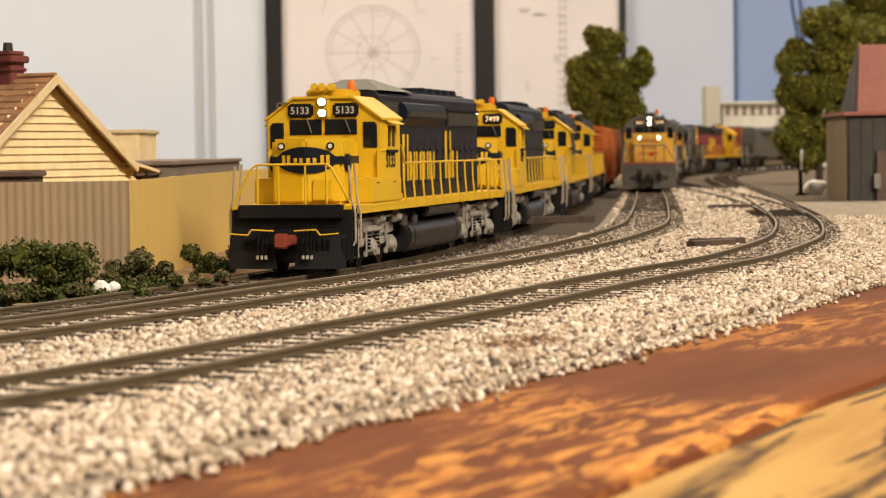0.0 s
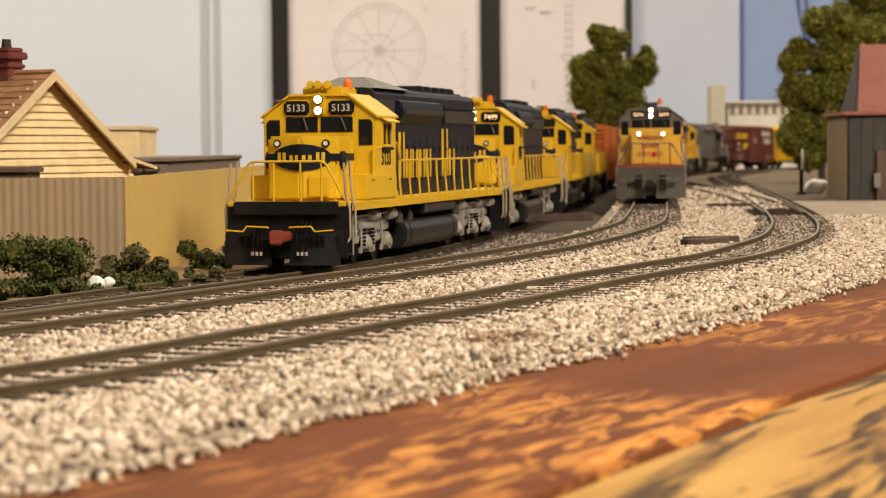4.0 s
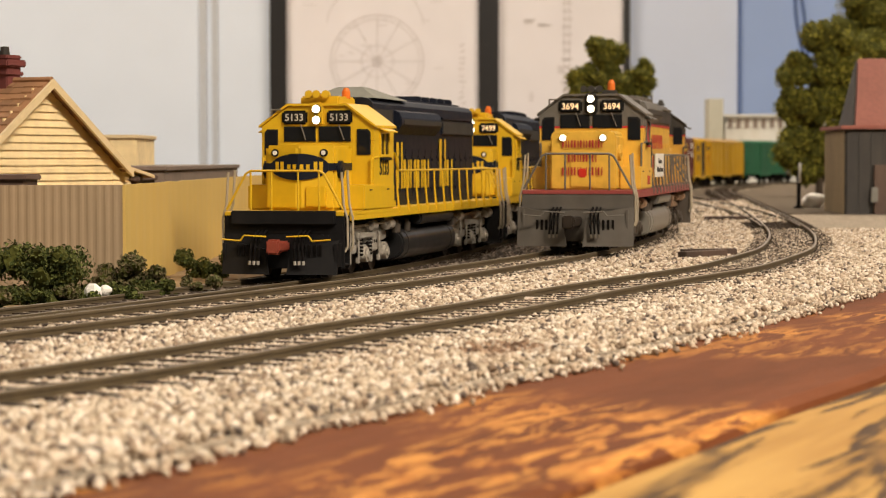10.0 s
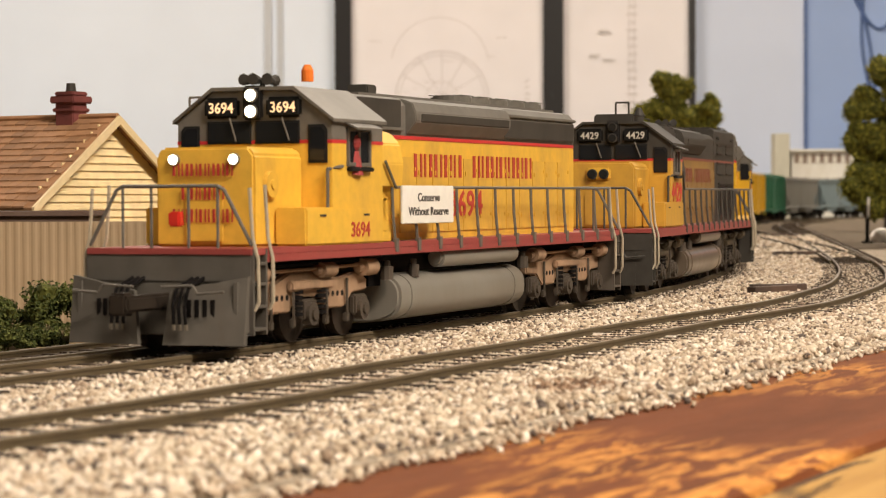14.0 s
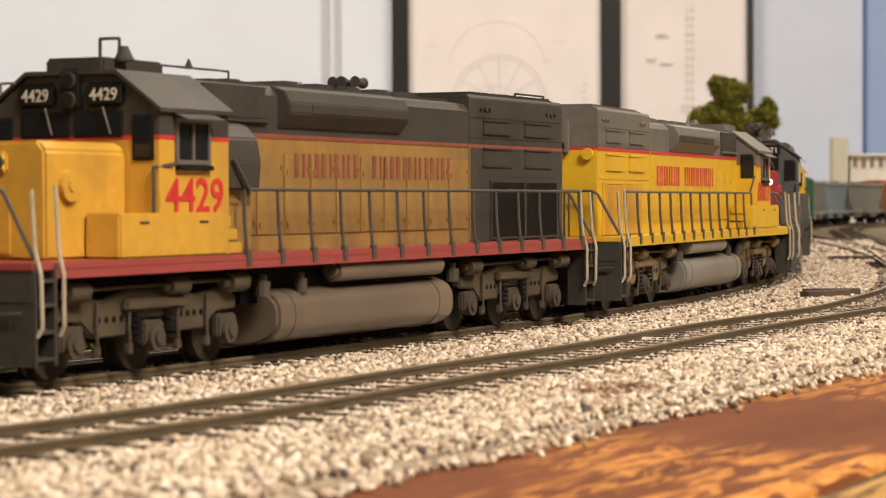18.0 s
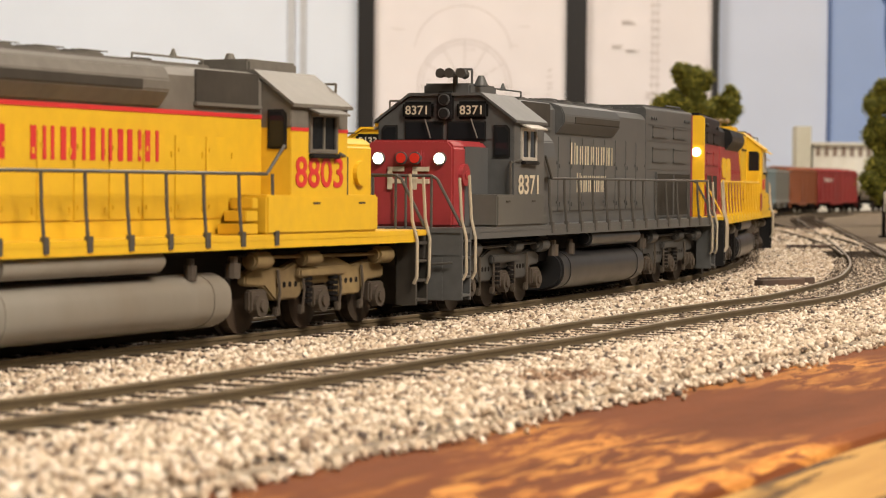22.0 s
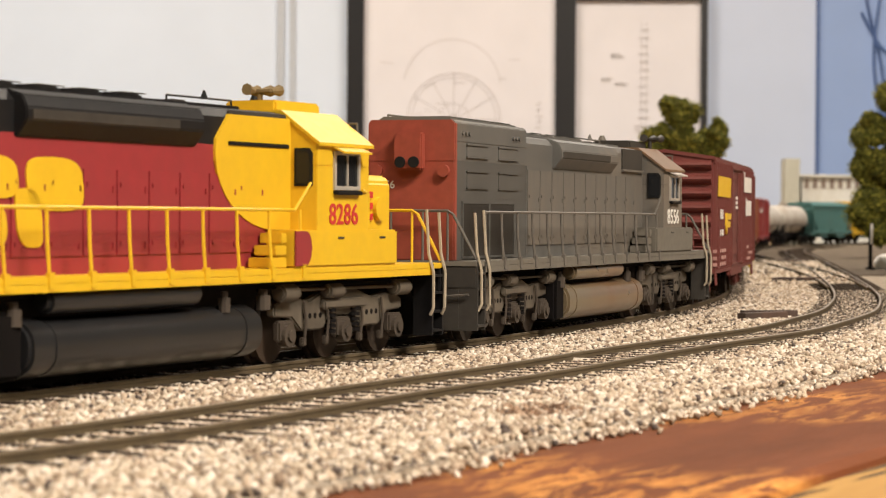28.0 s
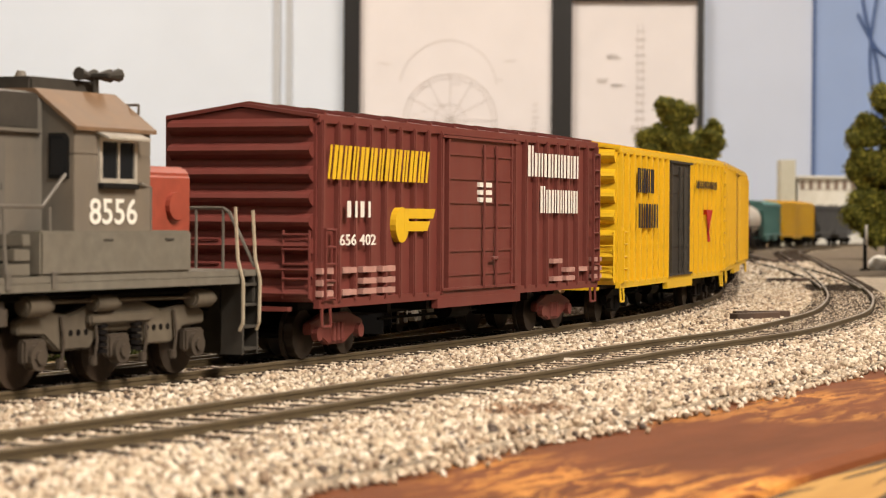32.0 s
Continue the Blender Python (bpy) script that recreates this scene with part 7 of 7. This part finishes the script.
# ---- weatherboard house ----
MAT["cream_board"] = material("cream_weatherboard", (0.8, 0.64, 0.36), 0.7, dirt=(0.5, 0.37, 0.18), dirt_amount=0.3, per_object=0.04, scale=200)
MAT["shingle"] = material("brown_shingle", (0.3, 0.155, 0.075), 0.85, dirt=(0.17, 0.09, 0.05), dirt_amount=0.5, per_object=0.22, scale=300, bump=0.0003)
MAT["chimney"] = material("red_brick_paint", (0.16, 0.04, 0.035), 0.8, dirt=(0.09, 0.03, 0.03), dirt_amount=0.4, scale=400)
MAT["trimcream"] = material("cream_trim", (0.68, 0.54, 0.32), 0.6, vary=0.05)
house = thing("house", "cream weatherboard model house with a brown shingle roof", "house", at=pose(-117 * MM, 677 * MM, 0, 0, 0, math.degrees(math.atan2(-0.48, 0.88))))
# local: +x out of the gable end, y across the gable
hw, hl, ez, rz_ = 34.0, 120.0, 29.0, 52.2
bm = B()
prism(bm, [(-hw + 0.6, -9), (hw - 0.6, -9), (hw - 0.6, ez), (0, rz_ - 0.8), (-hw + 0.6, ez)], "x", -hl, -1.2)
wall_h = part("wall", bm, "cream_board", house)
z, i = 14.0, 0
while z < rz_ - 2:
    half = hw if z < ez else hw * (rz_ - z) / (rz_ - ez)
    bm = B()
    prism(bm, [(-1.3, z), (-0.35, z), (-0.95, z + 2.35), (-1.3, z + 2.35)], "y", -half + 0.4, half - 0.4)
    part("weatherboard", bm, "cream_board", wall_h)
    z += 2.3
for sy in (1, -1):
    sl = math.hypot(hw + 5, rz_ - ez + 3.5)
    ux, uz = sy * (hw + 5) / sl, -(rz_ - ez + 3.5) / sl
    bm = B()
    prism(bm, [(0, rz_), (sy * (hw + 5), ez - 3.5), (sy * (hw + 5), ez - 2.7), (0, rz_ + 1.0)], "x", -hl - 4, 2.4)
    roof_h = part("roof", bm, "shingle", house)
    bm = B()
    prism(bm, [(0, rz_ + 1.4), (sy * (hw + 5.4), ez - 2.6), (sy * (hw + 5.4), ez - 5.0), (0, rz_ - 1.2)], "x", 2.4, 3.4)
    part("barge_board", bm, "trimcream", house)
    if sy < 0:
        first = None
        rngs = random.Random(3)
        for row in range(14):
            a = row * sl / 14
            x = 1.8 - (row % 2) * 2.2
            while x > -66:
                w_ = rngs.uniform(3.4, 4.8)
                bm = B()
                th = rngs.uniform(0.35, 0.75)
                b = a + sl / 14 + 0.5
                pts = [(ux * a, rz_ + 1.0 + uz * a), (ux * b, rz_ + 1.0 + uz * b + th), (ux * b, rz_ + 1.0 + uz * b - 0.1), (ux * a, rz_ + 0.9 + uz * a)]
                prism(bm, pts, "x", x - w_, x - 0.15)
                part("shingle", bm, "shingle", roof_h)
                x -= w_
bm = B()
cyl(bm, (-hl, 0, rz_ + 1.3), (2.4, 0, rz_ + 1.3), 0.9, 8)
part("ridge_cap", bm, "shingle", house)
bm = B()
box(bm, -19, -12, -3.4, 3.4, 44, 59.0, 0.3)
box(bm, -20.2, -10.8, -4.6, 4.6, 57.6, 59.8, 0.4)
box(bm, -19.6, -11.4, -4.0, 4.0, 55, 56.2, 0.3)
box(bm, -19.2, -11.8, -3.6, 3.6, 59.8, 61.2, 0.4)
ch = part("chimney", bm, "chimney", house, "dark red brick chimney")
bm = B()
cyl(bm, (-15.5, 0, 61), (-15.5, 0, 63.8), 1.6, 10, 1.3)
part("chimney_pot", bm, "soot", ch)
bm = B()
box(bm, -hl, -1.0, hw - 1, hw + 13, -9, 24.0)
prism(bm, [(hw - 1, 24), (hw + 13, 24), (hw - 1, 30)], "x", -hl, -1.0)
side_room = part("side_room", bm, "cream_board", house)
z = 14.0
while z < 25:
    bm = B()
    prism(bm, [(-1.1, z), (-0.2, z), (-0.8, z + 2.35), (-1.1, z + 2.35)], "y", hw - 0.4, hw + 12.6)
    part("weatherboard", bm, "cream_board", side_room)
    z += 2.3
bm = B()
prism(bm, [(hw + 3, ez - 2.4), (hw + 17, 23.6), (hw + 17, 24.6), (hw + 3, ez - 1.4)], "x", -hl, 3.0)
part("side_roof", bm, "trimcream", house)

# ---- low sheds behind the fence ----
MAT["brownroof"] = material("brown_roof", (0.1, 0.06, 0.045), 0.7, dirt=(0.17, 0.12, 0.09), dirt_amount=0.5)
MAT["greybrown"] = material("grey_brown_wall", (0.2, 0.15, 0.12), 0.75, dirt=(0.12, 0.09, 0.07), dirt_amount=0.5)
def flat_shed(x0, x1, y0, y1, zt, wallm, roofm, label):
    sh = thing("flat_roofed_shed", label, "shed", "sheds behind the fence")
    bm = B()
    box(bm, x0, x1, y0, y1, -8, zt - 1.6)
    part("wall", bm, wallm, sh)
    bm = B()
    box(bm, x0 - 1, x1 + 1, y0 - 1, y1 + 1, zt - 1.6, zt, 0.3)
    part("roof", bm, roofm, sh)
flat_shed(-175, -93, 770, 1040, 27.2, "greybrown", "greybrown", "grey brown flat roofed shed behind the fence")
flat_shed(-140, -95, 715, 760, 24.2, "brownroof", "brownroof", "dark maroon flat roofed shed behind the fence")
flat_shed(-190, -113, 618, 640, 25.4, "brownroof", "brownroof", "dark brown low shed behind the grey fence")
flat_shed(-190, -121, 905, 960, 39.5, "cream_board", "trimcream", "cream block building behind the house")

# ---- grey shed with a red roof ----
MAT["shedgrey"] = material("dark_grey_board", (0.042, 0.039, 0.037), 0.7, dirt=(0.1, 0.085, 0.07), dirt_amount=0.4)
MAT["shedtan"] = material("grey_tan_board", (0.27, 0.2, 0.11), 0.75, dirt=(0.1, 0.08, 0.06), dirt_amount=0.4)
MAT["redroof"] = material("red_brown_roof", (0.3, 0.1, 0.075), 0.65, dirt=(0.22, 0.07, 0.05), dirt_amount=0.4)
shed = thing("goods_shed", "dark grey model goods shed with a red brown roof", "shed")
bm = B()
prism(bm, [(239, 1402), (237, 1323), (430, 1345), (430, 1424)], "z", -6, 47)
part("wall", bm, "shedgrey", shed)
for i in range(9):
    f = i / 9
    bm = B()
    a, b = np.array([238.4, 1402.0]), np.array([236.4, 1322.4])
    p, q = a + (b - a) * f, a + (b - a) * (f + 0.095)
    prism(bm, [tuple(p), tuple(q), (q[0] + 0.7, q[1]), (p[0] + 0.7, p[1])], "z", -5.8, 46)
    part("board", bm, "shedtan", shed)
for i in range(26):
    x = 238 + i * 7.2
    bm = B()
    box(bm, x, x + 6.8, 1321.9 + (x - 238) * 0.114, 1323.2 + (x - 238) * 0.114, -5.8, 46)
    part("board", bm, "shedgrey", shed)
bm = B()
prism(bm, [(236, 1406), (234, 1318), (434, 1340), (434, 1428)], "z", 47, 49)
part("eave", bm, "redroof", shed)
bm = B()
vs = [bm.verts.new(p) for p in ((243, 1322, 49), (430, 1344, 49), (430, 1424, 49), (248, 1404, 49), (252, 1364, 90), (430, 1384, 90))]
for f in ((0, 1, 5, 4), (3, 4, 5, 2), (0, 4, 3), (1, 2, 5), (0, 3, 2, 1)):
    bm.faces.new([vs[i] for i in f])
bmesh.ops.recalc_face_normals(bm, faces=bm.faces)
part("roof", bm, "redroof", shed)
bm = B()
vs = [bm.verts.new(p) for p in ((242.6, 1324, 49), (247.4, 1402, 49), (251.2, 1364, 88.6))]
bm.faces.new(vs)
ret = bmesh.ops.extrude_face_region(bm, geom=list(bm.faces))
for v_ in ret["geom"]:
    if isinstance(v_, bmesh.types.BMVert):
        v_.co.x -= 0.8
bmesh.ops.recalc_face_normals(bm, faces=bm.faces)
part("gable", bm, "shedgrey", shed)
bm = B()
box(bm, 254, 264, 1321, 1325, -6, 26, 0.3)
door_s = part("door", bm, "brownroof", shed)
bm = B()
box(bm, 252, 256, 1319, 1321.2, 4, 13, 0.4)
part("meter_box", bm, "palegrey", door_s, "pale grey box beside the door")

# ---- small things beside the tracks ----
stand = thing("switch_stand", "black switch stand post with a white band", "switch stand")
bm = B()
cyl(bm, (232, 1464, -4), (232, 1464, 22), 1.3, 10)
box(bm, 229, 235, 1461, 1467, -4, -1, 0.4)
part("post", bm, "black", stand)
bm = B()
cyl(bm, (232.5, 1462.4, 14), (232.5, 1462.4, 27), 0.9, 8)
part("target", bm, "white", stand)
bm = B()
bmesh.ops.create_icosphere(bm, subdivisions=3, radius=7.0, matrix=Matrix.Translation((246, 1490, 1.5)))
for v_ in bm.verts:
    v_.co += (v_.co - Vector((246, 1490, 1.5))) * 0.5 * noise.noise(v_.co * 0.16)
    v_.co.z = max(v_.co.z, -5)
tagged(part("white_boulder", bm, "white"), "white painted boulder on the sand", "rock")
for (x, y, r, lb) in ((-86, 568, 2.3, "small white stone by the hedge"), (-83.4, 572, 1.6, "small white stone by the hedge")):
    bm = B()
    bmesh.ops.create_icosphere(bm, subdivisions=2, radius=r, matrix=Matrix.Translation((x, y, -4.2)))
    for v_ in bm.verts:
        v_.co += (v_.co - Vector((x, y, -4.2))) * 0.5 * noise.noise(v_.co * 0.5)
    tagged(part("white_stone", bm, "white"), lb, "stone")
MAT["plank"] = material("old_timber", (0.045, 0.028, 0.02), 0.8, scale=250, dirt=(0.34, 0.2, 0.14), dirt_amount=0.3)
for (x0, y0, x1, y1, r, lb) in ((77, 702, 92, 718, 1.7, "short dark timber lying on the ballast"), (79, 722, 97, 727, 1.5, "short dark timber lying on the ballast"), (134, 1136, 156, 1142, 1.6, "dark timber offcut lying between the tracks"), (20, 968, 66, 985, 1.5, "dark timber offcut lying by the back track"), (190, 1640, 214, 1660, 1.6, "dark timber offcut lying far between the tracks")):
    bm = B()
    d_ = Vector((x1 - x0, y1 - y0, 0)).normalized()
    n_ = Vector((-d_.y, d_.x, 0)) * r
    vs = [bm.verts.new(Vector(p)) for p in [(x0 - n_.x, y0 - n_.y, -2.6), (x0 + n_.x, y0 + n_.y, -2.6), (x1 + n_.x, y1 + n_.y, -2.6), (x1 - n_.x, y1 - n_.y, -2.6)]]
    f_ = bm.faces.new(vs)
    ret = bmesh.ops.extrude_face_region(bm, geom=[f_])
    for v_ in ret["geom"]:
        if isinstance(v_, bmesh.types.BMVert):
            v_.co.z += 3.2
    bmesh.ops.recalc_face_normals(bm, faces=bm.faces)
    bmesh.ops.bevel(bm, geom=list(bm.edges), offset=0.25, segments=1, affect="EDGES")
    tagged(part("timber_offcut", bm, "plank"), lb, "timber")
MAT["chip"] = material("pale_chip", (0.78, 0.72, 0.66), 0.6)
for (x, y, a, b, rz) in ((34.5, 428, 3.4, 1.5, 66), (38, 493, 3.2, 1.6, 66), (23.6, 502, 5.0, 1.3, 66)):
    bm = B()
    box(bm, -a, a, -b, b, -0.6, 0.4, 0.25)
    ob = tagged(part("pale_chip", bm, "chip"), "flat pale stone chip beside the rail", "stone chip")
    ob.matrix_world = pose(x * MM, y * MM, -0.0018, 0, 4, rz)

# ---- far building ----
MAT["farwhite"] = material("far_white_wall", (0.6, 0.6, 0.56), 0.7, dirt=(0.45, 0.43, 0.36), dirt_amount=0.5)
MAT["fargrey"] = material("far_grey_wall", (0.38, 0.38, 0.32), 0.7, dirt=(0.5, 0.5, 0.45), dirt_amount=0.5)
mill = thing("mill_building", "pale grey mill building with a tower beyond the tracks", "building")
bm = B()
box(bm, 379, 400, 3240, 3290, -12, 116, 0.4)
part("tower", bm, "fargrey", mill)
bm = B()
box(bm, 404, 580, 3250, 3310, -12, 90, 0.4)
wl = part("wall", bm, "farwhite", mill)
bm = B()
box(bm, 401, 584, 3246, 3314, 90, 93.5, 0.4)
part("roof", bm, "farwhite", mill)
for i in range(14):
    bm = B()
    box(bm, 408 + i * 12, 414 + i * 12, 3249, 3250.6, 74, 87)
    part("window", bm, "greybrown", wl)

# ---- wall panels, framed drawings, cords ----
Y = WALL_Y
def panel(name, x0, x1, z0, z1, y, th, mat, label, category, kind="structure"):
    return slab(name, x0, x1, y - th, y, z0, z1, mat, label, category, kind)
panel("trim_1", -466, -452, -400, 900, Y, 6, "seam", "grey seam strip on the wall", "trim")
panel("trim_2", -442, -430, -400, 900, Y, 4, "seam", "pale grey seam strip on the wall", "trim")
panel("wall_panel_1", 350, 556, -400, 900, Y, 3, "bluewall", "pale blue wall panel", "wall panel")
panel("wall_panel_2", 562, 1500, -400, 900, Y, 5, "sheet", "light blue sheet hung on the wall", "sheet")
for x0, x1, top in ((-330, 80, 900), (80, 350, 452)):
    fr = thing("framed_drawing", "large framed technical drawing in a black frame, faint pencil lines", "picture", "framed drawings")
    bm = B()
    wl_ = 31 if x0 < 0 else 22
    wr_ = 16 if x0 < 0 else 12
    box(bm, x0, x0 + wl_, Y - 28, Y, -420, top, 1)
    box(bm, x1 - wr_, x1, Y - 28, Y, -420, top, 1)
    box(bm, x0 + wl_, x1 - wr_, Y - 28, Y, top - 9, top, 1)
    box(bm, x0 + wl_, x1 - wr_, Y - 28, Y, -420, -404, 1)
    part("frame", bm, "frame", fr)
    bm = B()
    box(bm, x0 + wl_, x1 - wr_, Y - 12, Y - 8, -404, top - 9)
    part("paper", bm, "paper", fr)
    bm = B()
    yy = Y - 12.6
    cx_ = (x0 + x1) / 2
    rngd = random.Random(int(x1))
    def ring(cx, cz, r, w=0.9, a0=0, a1=6.3):
        pts = [(cx + r * math.cos(a), yy, cz + r * math.sin(a)) for a in np.linspace(a0, a1, 40)]
        tube(bm, pts, w, 4)
    if x0 < 0:
        hub = (-128, 215)
        for r, w_ in ((88, 1.3), (80, 0.9), (30, 0.8), (9, 1.2)):
            ring(hub[0], hub[1], r, w_)
        ring(hub[0] - 4, hub[1] + 60, 92, 0.9, 0.1, 3.0)
        for a in np.linspace(0, math.pi, 7)[:-1]:
            tube(bm, [(hub[0] - 86 * math.cos(a), yy, hub[1] - 86 * math.sin(a)), (hub[0] + 86 * math.cos(a), yy, hub[1] + 86 * math.sin(a))], 0.9, 4)
        for i in range(14):
            z = 100 + i * 11
            tube(bm, [(30 + rngd.uniform(-4, 2), yy, z), (38 + rngd.uniform(-3, 3), yy, z + rngd.uniform(-2, 6))], 1.6, 4)
        for i in range(16):
            xx, z = rngd.uniform(-270, -20), rngd.uniform(90, 330)
            tube(bm, [(xx, yy, z), (xx + rngd.uniform(6, 26), yy, z + rngd.uniform(-2, 2))], 0.8, 4)
        tube(bm, [(cx_ - 130, yy, 120), (cx_ + 130, yy, 122)], 0.8, 4)
    else:
        for xx in (226, 236):
            tube(bm, [(xx, yy, 100), (xx, yy, 400)], 0.8, 4)
        for i in range(20):
            z = 100 + i * 15
            tube(bm, [(225 - rngd.uniform(0, 5), yy, z), (237 + rngd.uniform(0, 5), yy, z)], 1.7, 4)
        for xx, z, w_, h_ in ((150, 294, 22, 8), (168, 340, 30, 9), (214, 205, 14, 16), (160, 155, 10, 20), (176, 285, 26, 5)):
            for i in range(3):
                tube(bm, [(xx, yy, z - i * h_ / 3), (xx + w_ * rngd.uniform(0.6, 1), yy, z - i * h_ / 3)], 1.6, 4)
    part("drawing", bm, "pencil", fr)
bm = B()
box(bm, 556, 562, Y - 10, Y, -400, 900)
tagged(part("wall_cord", bm, "seamblue"), "dark blue vertical cord down the wall panels", "cord")
for k_, pts in enumerate(([(640, 560), (652, 430), (676, 330), (690, 200), (705, 60)], [(690, 560), (672, 430), (664, 320), (700, 160)], [(760, 560), (742, 420), (700, 340), (640, 420)])):
    bm = B()
    q_, s_ = spline(pts, 24)
    tube(bm, [(p[0], Y - 9, p[1]) for p in q_], 2.6, 6)
    tagged(part("cable", bm, "seamblue"), "blue cable hanging against the blue sheet", "cable", "hanging cables")


# ---- what moves: the train rolls in along the middle track ----
ROLL = [(0, 3922), (2, 3754), (4.5, 3544), (7, 3338), (9, 3166), (11, 3010), (13, 2854), (15.5, 2654), (18, 2454), (20.5, 2252.5), (24, 1976), (27.6, 1692), (30, 1501), (32, 1332)]


def roll(t):
    """How far along the line the leading coupler stands."""
    ts, ss = [r[0] for r in ROLL], [r[1] for r in ROLL]
    near = [t + d for d in (-0.8, -0.4, 0.0, 0.4, 0.8)]
    slope0, slope1 = (ss[1] - ss[0]) / (ts[1] - ts[0]), (ss[-1] - ss[-2]) / (ts[-1] - ts[-2])
    at = lambda q: ss[0] + slope0 * (q - ts[0]) if q < ts[0] else ss[-1] + slope1 * (q - ts[-1]) if q > ts[-1] else float(np.interp(q, ts, ss))
    return sum(at(q) for q in near) / len(near)


def motions():
    times = [i * 0.5 for i in range(65)]
    offset = 0.0
    for ob, length, half, facing in CONSIST:
        rows = []
        for t in times:
            s = roll(t) + offset + length / 2
            rows.append((t, rail_pose(TRACK_B, s, half, facing)))
        walk(ob, rows)
        offset += length


motions()
